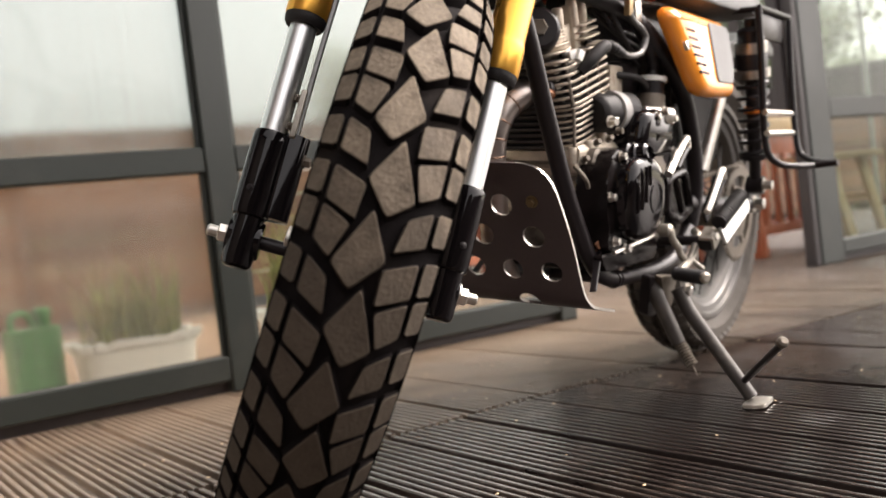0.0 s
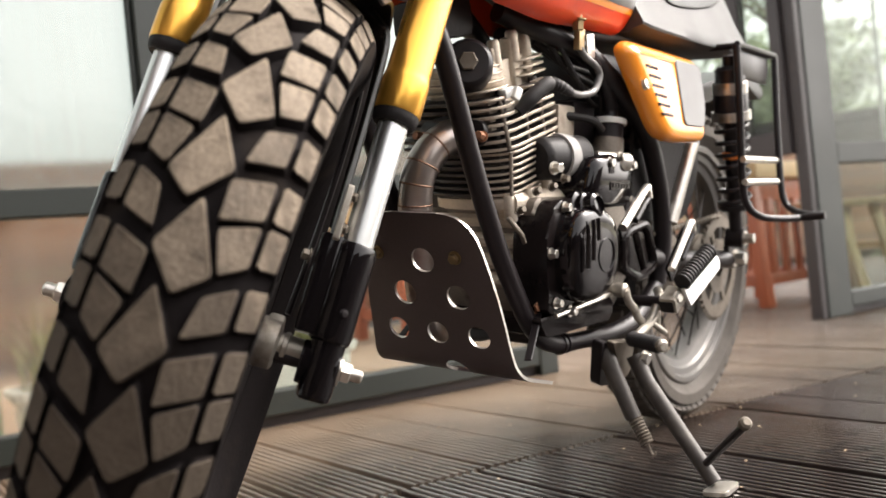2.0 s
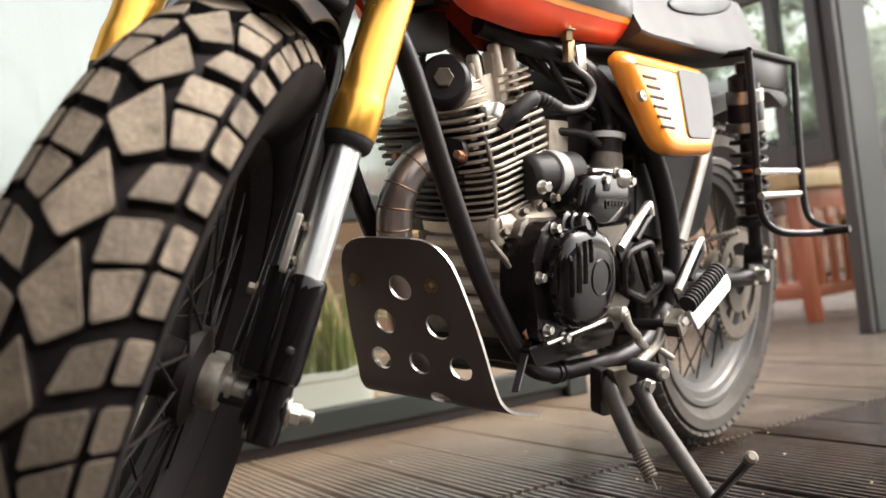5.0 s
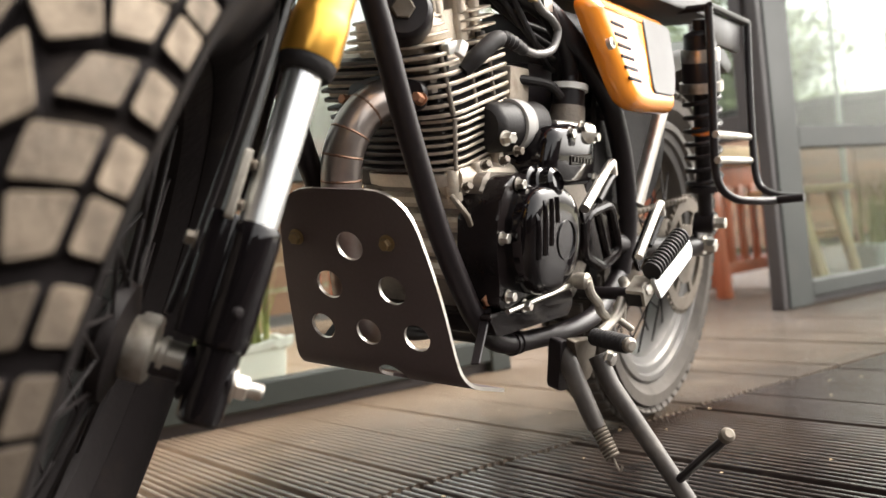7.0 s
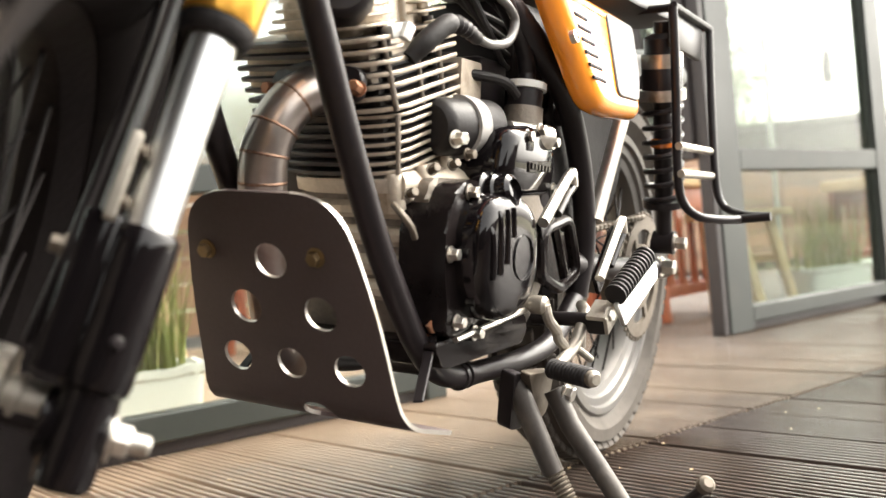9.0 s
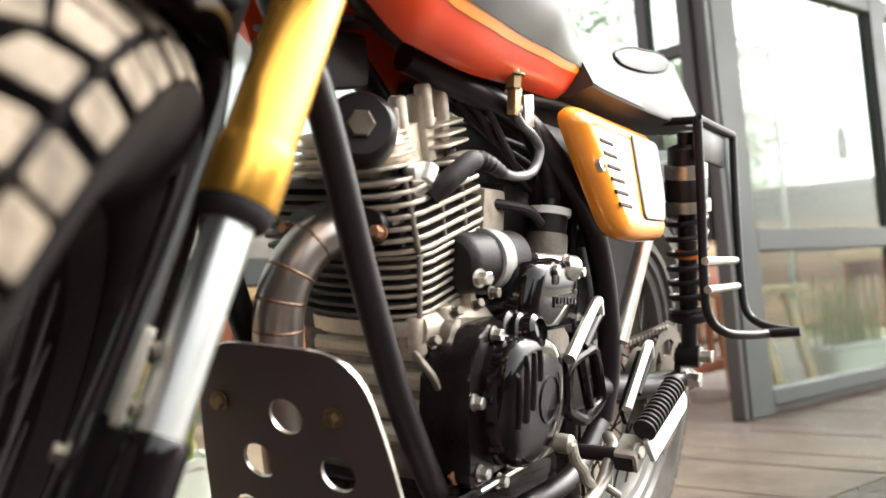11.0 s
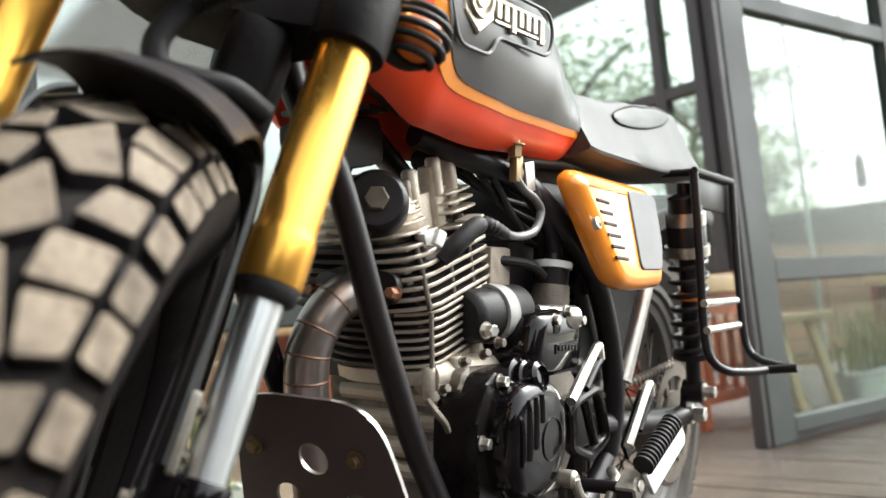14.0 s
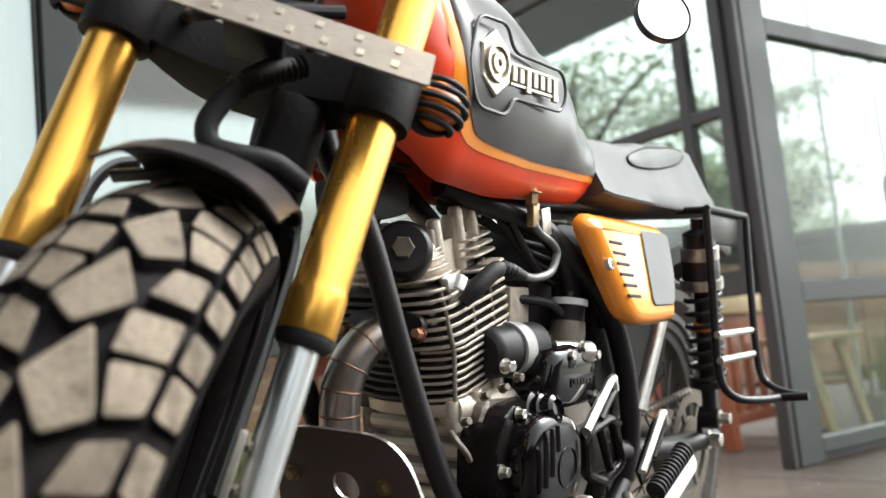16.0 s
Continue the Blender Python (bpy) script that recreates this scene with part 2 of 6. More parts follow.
# the dark that the glossy boards mirror here, painted into their colour
paint_dark(DECK, (1.16, 0.84, 0.0), 0.42, (0.016, 0.012, 0.011))
UNDER = mat("dark joists", (0.02, 0.015, 0.013), 0.9, 0, 0.2, 30, 0.1)
REDWOOD = mat("red stained wood", (0.34, 0.085, 0.035), 0.4, 0, 0.3, 35, 0.2, (0.22, 0.05, 0.02), 0.55, 6, stretch=(1, 1, 0.15))
PALEWOOD = mat("pale planed wood", (0.68, 0.48, 0.28), 0.55, 0, 0.22, 30, 0.2, (0.55, 0.36, 0.2), 0.56, 5, stretch=(1, 1, 0.12), per_object=0.15)
BROWNWOOD = mat("weathered brown boards", (0.15, 0.075, 0.038), 0.8, 0, 0.4, 25, 0.3, (0.08, 0.042, 0.025), 0.5, 4, stretch=(0.12, 1, 1), per_object=0.2)
PLANTER = mat("white glazed planter", (0.72, 0.74, 0.70), 0.35, 0, 0.05, 30, 0.05, (0.55, 0.55, 0.48), 0.62, 7)
SOIL = mat("potting soil", (0.05, 0.035, 0.025), 0.95, 0, 0.4, 60, 0.6)
GRASSY = mat("grass blades", (0.20, 0.23, 0.05), 0.6, 0, 0.35, 6, 0.0, (0.34, 0.29, 0.11), 0.5, 14)
LEAF = mat("tree leaves", (0.13, 0.17, 0.06), 0.55, 0, 0.4, 3, 0.0, (0.19, 0.21, 0.09), 0.5, 2.5)
BARK = mat("tree bark", (0.12, 0.085, 0.06), 0.9, 0, 0.35, 20, 0.6, stretch=(1, 1, 0.3))
SLATE = mat("dark roof sheet", (0.018, 0.014, 0.012), 0.9, 0, 0.4, 8, 0.2, (0.035, 0.028, 0.02), 0.5, 2, spec=0.05)
EARTH = mat("garden ground", (0.15, 0.13, 0.075), 0.95, 0, 0.4, 2.0, 0.4, (0.1, 0.13, 0.045), 0.5, 0.6)
WALLWOOD = mat("dark stained boards", (0.05, 0.036, 0.028), 0.8, 0, 0.25, 20, 0.3, (0.03, 0.022, 0.018), 0.5, 4, stretch=(1, 1, 0.15))
ROOF = mat("brown board ceiling", (0.05, 0.032, 0.028), 0.7, 0, 0.2, 12, 0.2, stretch=(0.2, 1, 1))
CLEAR = glass("window glass", (0.70, 0.75, 0.71), 0.01, 0.988)
HAZY = glass("dusty plastic glazing", (0.62, 0.66, 0.64), 0.06, 0.86, 0.2)
SMEARED = glass("wet plastic glazing", (0.92, 0.90, 0.85), 0.05, 0.94, 0.27)
PURE = glass("clean low pane", (0.92, 0.94, 0.91), 0.01, 0.99)
GREEN = mat("green plastic", (0.05, 0.20, 0.06), 0.45, 0, 0.12, 30, 0.05)
PALEBAR = mat("pale grey bars", (0.5, 0.53, 0.51), 0.5, 0, 0.08, 30, 0.05)


# ---- mesh helpers ----
def ref(p, axis, hint=(0, 0, 1)):
    """A frame at p whose z runs along axis."""
    z = Vector(axis).normalized()
    h = Vector(hint)
    if abs(z.dot(h.normalized())) > 0.95:
        h = Vector((1, 0, 0)) if abs(z.x) < 0.9 else Vector((0, 1, 0))
    x = h.cross(z).normalized()
    return Matrix.Translation(p) @ Matrix((x, z.cross(x), z)).transposed().to_4x4()


def spline(pts, k=6):
    """A smooth line through the points."""
    p = [Vector(q) for q in pts]
    p = [p[0] * 2 - p[1]] + p + [p[-1] * 2 - p[-2]]
    out = []
    for i in range(1, len(p) - 2):
        a, b, c, d = p[i - 1:i + 3]
        for j in range(k):
            t = j / k
            out.append(0.5 * (2 * b + (c - a) * t + (2 * a - 5 * b + 4 * c - d) * t * t + (3 * b - 3 * c + d - a) * t ** 3))
    return out + [p[-2]]


def sweep(bm, pts, r, n=12, caps=True, close=False):
    """A round tube along the points; r is one radius or one for each point."""
    pts = [Vector(p) for p in pts]
    rs = r if isinstance(r, (list, tuple)) else [r] * len(pts)
    rings, side = [], None
    for i, p in enumerate(pts):
        a = pts[i - 1] if i or close else p
        b = pts[(i + 1) % len(pts)] if i < len(pts) - 1 or close else p
        t = (b - a).normalized()
        if side is None:
            side = t.orthogonal().normalized()
        side = (side - t * side.dot(t)).normalized()
        w = t.cross(side)
        rings.append([bm.verts.new(p + rs[i] * (math.cos(2 * math.pi * j / n) * side + math.sin(2 * math.pi * j / n) * w)) for j in range(n)])
    for i in range(len(rings) - (0 if close else 1)):
        A, B = rings[i], rings[(i + 1) % len(rings)]
        for j in range(n):
            bm.faces.new((A[j], A[(j + 1) % n], B[(j + 1) % n], B[j]))
    if caps and not close:
        bm.faces.new(rings[0][::-1])
        bm.faces.new(rings[-1])
    return bm


def lathe(bm, prof, m, n=28, close=False):
    """Revolves (radius, height) pairs about the z of m."""
    rings = []
    for r, h in prof:
        rings.append([bm.verts.new(m @ Vector((r * math.cos(2 * math.pi * j / n), r * math.sin(2 * math.pi * j / n), h))) for j in range(n)])
    for i in range(len(rings) - (0 if close else 1)):
        A, B = rings[i], rings[(i + 1) % len(rings)]
        for j in range(n):
            bm.faces.new((A[j], A[(j + 1) % n], B[(j + 1) % n], B[j]))
    if not close:
        bm.faces.new(rings[0][::-1])
        bm.faces.new(rings[-1])
    return bm


def bevelled(bm, faces, width, seg=2):
    if width:
        edges = list({e for f in faces for e in f.edges})
        bmesh.ops.bevel(bm, geom=edges, offset=width, segments=seg, profile=0.6, affect="EDGES", clamp_overlap=True)
    return bm


def box(bm, size, m, bev=0.0, seg=2):
    c = [bm.verts.new(m @ Vector((x * size[0] / 2, y * size[1] / 2, z * size[2] / 2))) for x in (-1, 1) for y in (-1, 1) for z in (-1, 1)]
    fs = [bm.faces.new([c[i] for i in q]) for q in ((0, 1, 3, 2), (4, 6, 7, 5), (0, 4, 5, 1), (2, 3, 7, 6), (0, 2, 6, 4), (1, 5, 7, 3))]
    return bevelled(bm, fs, bev, seg)


def prism(bm, outline, z0, z1, m, bev=0.0, seg=2):
    """An outline in the xy of m, drawn out from z0 to z1."""
    a = [bm.verts.new(m @ Vector((x, y, z0))) for x, y in outline]
    b = [bm.verts.new(m @ Vector((x, y, z1))) for x, y in outline]
    k = len(a)
    fs = [bm.faces.new(a[::-1]), bm.faces.new(b)] + [bm.faces.new((a[i], a[(i + 1) % k], b[(i + 1) % k], b[i])) for i in range(k)]
    if bev:
        edges = list({e for f in fs[:2] for e in f.edges})
        bmesh.ops.bevel(bm, geom=edges, offset=bev, segments=seg, profile=0.6, affect="EDGES", clamp_overlap=True)
    return bm


def bolt(bm, p, axis, r, h, washer=True):
    m = ref(p, axis)
    if washer:
        lathe(bm, [(r * 1.35, 0), (r * 1.35, r * 0.2)], m, 16)
    prism(bm, [(r * math.cos(k * math.pi / 3), r * math.sin(k * math.pi / 3)) for k in range(6)], r * 0.18, h, m, r * 0.12, 1)
    return bm


def rounded(pts, r, k=5):
    """An outline with its corners rounded; r is one radius or one for each corner."""
    out, n = [], len(pts)
    for i in range(n):
        p, a, b = Vector(pts[i]), Vector(pts[i - 1]), Vector(pts[(i + 1) % n])
        rr = r[i] if isinstance(r, (list, tuple)) else r
        u, v = (a - p), (b - p)
        d = min(rr, u.length * 0.48, v.length * 0.48)
        s, e = p + u.normalized() * d, p + v.normalized() * d
        for j in range(k + 1):
            t = j / k
            out.append(tuple(s * (1 - t) ** 2 + p * 2 * t * (1 - t) + e * t * t))
    return out


def mesh_of(bm, name, sharp=35):
    bmesh.ops.recalc_face_normals(bm, faces=bm.faces)
    me = bpy.data.meshes.new(name)
    bm.to_mesh(me)
    bm.free()
    me.polygons.foreach_set("use_smooth", [True] * len(me.polygons))
    me.set_sharp_from_angle(angle=radians(sharp))
    return me


def part(name, bm, material, parent, label="", sharp=35):
    """One mesh object under a thing or a part."""
    ob = new(name, mesh_of(bm, name, sharp))
    for m in material if isinstance(material, (list, tuple)) else [material]:
        ob.data.materials.append(m)
    ob.parent = parent
    return tagged(ob, label)


def thing(name, m, label, category, group=""):
    ob = new(name)
    ob.empty_display_size = 0.1
    ob.matrix_world = m
    return tagged(ob, label, category, group)


def solid(name, bm, material, label, category, group="", kind="", sharp=35):
    ob = new(name, mesh_of(bm, name, sharp))
    ob.data.materials.append(material)
    return tagged(ob, label, category, group, kind)


def B():
    return bmesh.new()


I4 = Matrix.Identity(4)

# ---- setting: ground, deck, glazed front ----
WALL_Y = 2.13  # outer face of the glazed front
ob = solid("ground", prism(B(), [(-400, -400), (400, -400), (400, 400), (-400, 400)], -0.6, -0.12, I4), EARTH, "bare garden ground with patchy grass round the deck", "ground", kind="structure")
ob = solid("floor", prism(B(), [(-2.6, -2.2), (7.4, -2.2), (7.4, 6.2), (-2.6, 6.2)], -0.11, -0.03, I4), UNDER, "grooved brown deck boards laid in rows with worn gaps", "deck floor", kind="structure")
floor = ob


def bar(size, at, bev=0.004):
    return box(B(), size, Matrix.Translation(at), bev, 1)


def glazed_wall():
    w = new("wall_front")
    tagged(w, "glazed front of grey green steel posts and rails with clear panes", "glass wall", kind="structure")
    y = WALL_Y + 0.03
    H = 3.0
    for x0, x1 in ((-1.62, -1.545), (-0.42, -0.345), (0.83, 0.906), (1.87, 1.935), (3.20, 3.345), (4.37, 4.50), (5.6, 5.72), (7.3, 7.4)):
        part("post", bar((x1 - x0, 0.06, H), ((x0 + x1) / 2, y, H / 2)), FRAME, w)
    part("door_jamb", bar((0.032, 0.05, H), (3.183, y, H / 2)), DARKFRAME, w, "dark brown side of the door post")
    bays = [(-1.545, -0.42), (-0.345, 0.83), (0.906, 1.87), (3.345, 4.37), (4.50, 5.6), (5.72, 7.3)]
    for i, (x0, x1) in enumerate(bays):
        cx, wd = (x0 + x1) / 2, x1 - x0
        left = x1 < 2
        z0, z1 = (0.522, 0.582) if left else (0.555, 0.635)
        part("bottom_rail", bar((wd, 0.056, 0.058), (cx, y, 0.057)), FRAME, w)
        part("sill", bar((wd, 0.030, 0.028), (cx, y + 0.012, 0.014), bev=0.002), DARKFRAME, w, "dark recessed sill under the rail")
        part("middle_rail", bar((wd, 0.056, z1 - z0), (cx, y, (z0 + z1) / 2)), FRAME, w)
        part("top_rail", bar((wd, 0.056, 0.07), (cx, y, 1.572)), FRAME, w)
        part("head_rail", bar((wd, 0.056, 0.08), (cx, y, H - 0.04)), FRAME, w)
        for a, b in ((0.086, z0), (z1, 1.537), (1.607, H - 0.08)):
            g = part("pane", bar((wd, 0.006, b - a), (cx, y + 0.004, (a + b) / 2), bev=0), (HAZY if a > 0.3 else SMEARED) if left and a < 1.5 and (x1 < 0.9 or a > 0.3) else PURE if left and a < 0.3 else CLEAR, w)
            g.visible_shadow = False
            for sx in (-1, 1):
                part("glazing_bead", bar((0.012, 0.014, b - a), (cx + sx * (wd / 2 - 0.006), y - 0.008, (a + b) / 2), bev=0.003), FRAME, w)
    part("head_rail", bar((1.235, 0.056, 0.08), (2.552, y, H - 0.04)), FRAME, w)
    return w


glazed_wall()


def casement():
    """A window leaf stands open, square to the front, hinged on the dark jamb."""
    d = new("window_1")
    tagged(d, "dark steel glazed casement standing open inward", "window", kind="structure")
    x, y0, y1 = 3.17, 2.19, 3.30
    for y, w in ((y0 + 0.02, 0.05), (2.385, 0.05), (y1, 0.06)):
        part("stile", bar((0.045, w, 1.46), (x, y, 1.33)), DARKFRAME, d)
    for z, h in ((0.645, 0.09), (1.262, 0.045), (2.03, 0.08)):
        part("rail", bar((0.040, y1 - y0, h), (x, (y0 + y1) / 2, z)), DARKFRAME, d)
    for z0, z1 in ((0.69, 1.24), (1.285, 1.99)):
        g = part("pane", bar((0.005, y1 - y0, z1 - z0), (x, (y0 + y1) / 2, (z0 + z1) / 2), bev=0), CLEAR, d)
        g.visible_shadow = False
    return d


casement()
# unseen slab, added only to cut sky light on tyre and fork
ob = solid("ceiling_side", prism(B(), [(-6.0, -1.7), (-1.7, -1.7), (-1.7, 0.495), (-6.0, 0.495)], 3.0, 3.12, I4), ROOF, "unseen dark roof slab added to cut sky light from the side", "ceiling", kind="structure")
# added out of view; its L shape limits the sky that lights the deck
ob = solid("ceiling", prism(B(), [(-6.0, 0.5), (1.7, 0.5), (1.7, 0.9), (10.0, 0.9), (10.0, 2.25), (-6.0, 2.25)], 3.0, 3.12, I4), ROOF, "unseen dark roof slab added to shade the deck and bike", "ceiling", kind="structure")
# unseen walls, added to hold back low light and darken what metal mirrors
for nm, pts, top in (("blocker_rear", [(0.8, -2.75), (9.0, -2.75), (9.0, -2.6), (0.8, -2.6)], 1.0), ("blocker_back", [(-2.15, -1.7), (0.8, -1.7), (0.8, -1.55), (-2.15, -1.55)], 1.4), ("blocker_side", [(-2.3, -1.7), (-2.155, -1.7), (-2.155, 2.12), (-2.3, 2.12)], 2.995)):
    solid(nm, prism(B(), pts, -0.12, top, I4), WALLWOOD, "unseen dark wall added to block low light and darken reflections", "wall", kind="structure")
ob = solid("ceiling_far", prism(B(), [(2.6, 4.7), (6.0, 4.7), (6.0, 8.5), (2.6, 8.5)], 3.0, 3.1, I4), ROOF, "dark canopy roof behind the pavilion", "roof", kind="structure")

# ---- motorcycle ----
FORE, LEFT, UP, FOOT = Vector((-0.93752, -0.34794, 0)), Vector((0.34455, -0.92839, -0.13917)), Vector((0.04842, -0.13048, 0.99027)), Vector((0.84662, 1.12560, 0))
BIKE = Matrix.Translation(FOOT) @ Matrix((FORE, LEFT, UP)).transposed().to_4x4()
bike = thing("motorcycle", BIKE, "orange and black scrambler motorcycle leaning on its side stand", "motorcycle")

# steered parts have a frame of their own: x ahead, y along the axle to the left, z up the fork
up_f = Vector((-0.3642, 0.0434, 0.9303)).normalized()
left_f = Vector((-0.6177, 0.7363, -0.2762))
left_f = (left_f - up_f * left_f.dot(up_f)).normalized()
FORK = Matrix.Translation((0.3842, 0.0242, 0.3195)) @ Matrix((left_f.cross(up_f), left_f, up_f)).transposed().to_4x4()
HUB = Matrix.Translation((-0.0150, 0.0035, 0.010)) @ Matrix.Rotation(radians(-1.86), 4, "X")  # the axle sits a little behind the legs
WHEEL = FORK @ HUB
Y_AXIS = Matrix.Rotation(radians(-90), 4, "X")  # turns z into y
WHEEL_Y = HUB @ Y_AXIS


def fpart(name, bm, material, parent=None, label="", sharp=35):
    bm.transform(FORK)
    return part(name, bm, material, parent or bike, label, sharp)


# front wheel
R_TYRE, W_TYRE = 0.3376, 0.063


def tyre_profile(R, w, depth, rim):
    """Half section of a tyre, from one bead to the other, as (radius, y)."""
    pts = [(rim, -w * 0.62), (rim + 0.018, -w * 0.80), (R - 0.055, -w * 0.98), (R - 0.036, -w * 0.99)]
    for k in range(9):
        a = -1 + k / 4
        pts.append((R - depth - 0.030 * abs(a) ** 2.2, a * w * 0.96))
    pts += [(r, -y) for r, y in pts[3::-1]]
    return pts


def wheel(front):
    R, w, rim = (R_TYRE, W_TYRE, 0.232) if front else (0.306, 0.055, 0.222)
    at = WHEEL if front else Matrix.Translation((-0.805, 0.0, 0.306))
    pre = "front_" if front else "rear_"
    bm = B()
    lathe(bm, tyre_profile(R, w, 0.010, rim) + [(rim - 0.006, w * 0.5), (rim - 0.006, -w * 0.5)], at @ Y_AXIS, 72, True)
    tyre = part(pre + "tyre", bm, RUBBER if front else GREYTYRE, bike, "black knobbly tyre with dusty tan tread blocks" if front else "worn dusty black road tyre")
    bm = B()
    if not front:
        half = [(rim + 0.010, 0.041), (rim + 0.006, 0.044), (rim - 0.003, 0.043), (rim - 0.006, 0.036), (rim - 0.018, 0.034), (rim - 0.022, 0.028), (rim - 0.034, 0.024), (rim - 0.038, 0.014), (rim - 0.040, 0.0)]
        inner = [(rim - 0.034, 0.0), (rim - 0.026, 0.016), (rim - 0.004, 0.030)]
        lathe(bm, half + [(r, -y) for r, y in half[-2::-1]] + [(r, -y) for r, y in inner[::-1]] + inner[1:], at @ Y_AXIS, 72, True)
    else:
        lathe(bm, [(rim + 0.004, -0.036), (rim + 0.008, -0.031), (rim - 0.004, -0.026), (rim - 0.018, -0.012), (rim - 0.020, 0.0), (rim - 0.018, 0.012), (rim - 0.004, 0.026), (rim + 0.008, 0.031), (rim + 0.004, 0.036),
               (rim - 0.010, 0.028), (rim - 0.027, 0.013), (rim - 0.029, 0), (rim - 0.027, -0.013), (rim - 0.010, -0.028)], at @ Y_AXIS, 72, True)
    part(pre + "rim", bm, MATTCAST if front else RIM, bike, "" if front else "dull grey metal rim")
    bm = B()
    lathe(bm, [(0.012, -0.044), (0.026, -0.042), (0.046, -0.036), (0.048, -0.026), (0.030, -0.020), (0.028, 0.020), (0.048, 0.026), (0.046, 0.036), (0.026, 0.042), (0.012, 0.044)] if front else
          [(0.012, -0.075), (0.06, -0.07), (0.075, -0.06), (0.075, -0.02), (0.034, -0.012), (0.034, 0.035), (0.06, 0.04), (0.06, 0.055), (0.03, 0.06), (0.012, 0.075)], at @ Y_AXIS, 36)
    hub = part(pre + "hub", bm, MATTCAST if front else DULL, bike)
    for k in range(36):
        a = 2 * math.pi * k / 36
        s = 1 if k % 2 else -1
        d = 0.55 * (1 if (k // 2) % 2 else -1)
        bm = B()
        sweep(bm, [at @ Vector((0.046 * math.cos(a + d), s * (0.031 if front else 0.042), 0.046 * math.sin(a + d))), at @ Vector(((rim - 0.022) * math.cos(a), s * 0.006, (rim - 0.022) * math.sin(a)))], 0.0017, 6)
        part("spoke", bm, MATTCAST, hub)
    return tyre, R, w, at


front_tyre, R, w, at = wheel(True)


def crown(y, R=R_TYRE, w=W_TYRE):
    return R - 0.030 * abs(y / (w * 0.96)) ** 2.2


def block_mesh(name, outline, h=0.011):
    """A tread block: outline as (along, across) in metres on the tyre's top, tapering to its foot."""
    bm = B()
    k = len(outline)
    cx, cy = sum(p[0] for p in outline) / k, sum(p[1] for p in outline) / k
    rings = []
    for dz, g in ((-h, 0.965), (-0.0024, 0.915), (-0.0007, 0.89), (0.0, 0.85)):
        ring = []
        for u, v in outline:
            u, v = cx + (u - cx) * g, cy + (v - cy) * g
            rr = crown(min(max(v, -W_TYRE), W_TYRE)) + dz
            if abs(v) > W_TYRE * 0.93:
                v = math.copysign(W_TYRE * 0.93 + (abs(v) - W_TYRE * 0.93) * 0.4, v)
            ring.append(bm.verts.new((rr * math.sin(u / R_TYRE), v, rr * math.cos(u / R_TYRE))))
        rings.append(ring)
    for a, b in zip(rings, rings[1:]):
        for i in range(k):
            bm.faces.new((a[i], a[(i + 1) % k], b[(i + 1) % k], b[i]))
    top = bm.faces.new(rings[-1])
    bmesh.ops.recalc_face_normals(bm, faces=bm.faces)
    rim_faces = {f for e in top.edges for f in e.link_faces}
    for f in rim_faces:
        f.material_index = 1
    me = bpy.data.meshes.new(name)
    bm.to_mesh(me)
    bm.free()
    me.polygons.foreach_set("use_smooth", [True] * len(me.polygons))
    me.set_sharp_from_angle(angle=radians(25))
    me.materials.append(RUBBER)
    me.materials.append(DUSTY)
    return me


# shade on the tyre's lower front, painted into the tread colour
paint_dark(DUSTY, BIKE @ WHEEL @ (R_TYRE * Vector((math.cos(radians(46)), 0, -math.sin(radians(46))))), 0.31, (0.058, 0.045, 0.033))
CELLS = 17
CELL = 2 * math.pi * R_TYRE / CELLS


def tread():
    """Kite-shaped middle blocks, alternately mirrored, with three flank and three shoulder blocks a side in each repeat."""
    g = CELL / 0.1184
    kite = rounded([(-0.0345, 0.0042), (0.0176, 0.0288), (0.0368, 0.0064), (0.0067, -0.0192)], [0.004, 0.005, 0.005, 0.005], 2)
    flank = {0.0: (0.0185, 0.0285), 0.043: (0.0245, 0.0185), 0.0855: (0.0150, 0.0165)}
    half = 0.0168
    for sd in (1, -1):
        shift = 0.0 if sd > 0 else 0.0592
        me = block_mesh("tread_block", [(u * g, sd * v) for u, v in kite])
        items = [(me, shift)]
        for u, (vt, vb) in flank.items():
            me = block_mesh("tread_block", rounded([((-half + 0.002) * g, sd * (vt - 0.001)), ((-half - 0.012) * g, sd * 0.0450), ((half - 0.013) * g, sd * 0.0455), (half * g, sd * (vb - 0.001))], 0.0035, 2))
            items.append((me, u + shift))
        me = block_mesh("tread_block", rounded([((-half - 0.013) * g, sd * 0.0472), ((-half - 0.017) * g, sd * 0.0655), ((half - 0.019) * g, sd * 0.0655), ((half - 0.015) * g, sd * 0.0475)], 0.0025, 1))
        items += [(me, u + shift) for u in flank]
        for me, u in items:
            for i in range(CELLS):
                ob = new("tread_block", me)
                ob.parent = front_tyre
                ob.matrix_basis = WHEEL @ Matrix.Rotation((0.0040 + u * g + i * CELL) / R_TYRE, 4, "Y")


rear_tyre, *_ = wheel(False)


def rear_lugs():
    bm = B()
    at = Matrix.Translation((-0.805, 0.0, 0.306))
    for i in range(64):
        for y, wd in ((-0.045, 0.016), (-0.016, 0.024), (0.016, 0.024), (0.045, 0.016)):
            m = at @ Matrix.Rotation(2 * math.pi * (i + (0.5 if abs(y) < 0.03 else 0)) / 64, 4, "Y") @ Matrix.Translation((0, y, 0.306 - 0.006 - 0.026 * (abs(y) / 0.053) ** 2.2)) @ Matrix.Rotation(-y * 14, 4, "X")
            box(bm, (0.023, wd, 0.012), m, 0.0015, 1)
    tagged(part("tread", bm, GREYTYRE, rear_tyre, "worn rear tread"), kind="stuff")


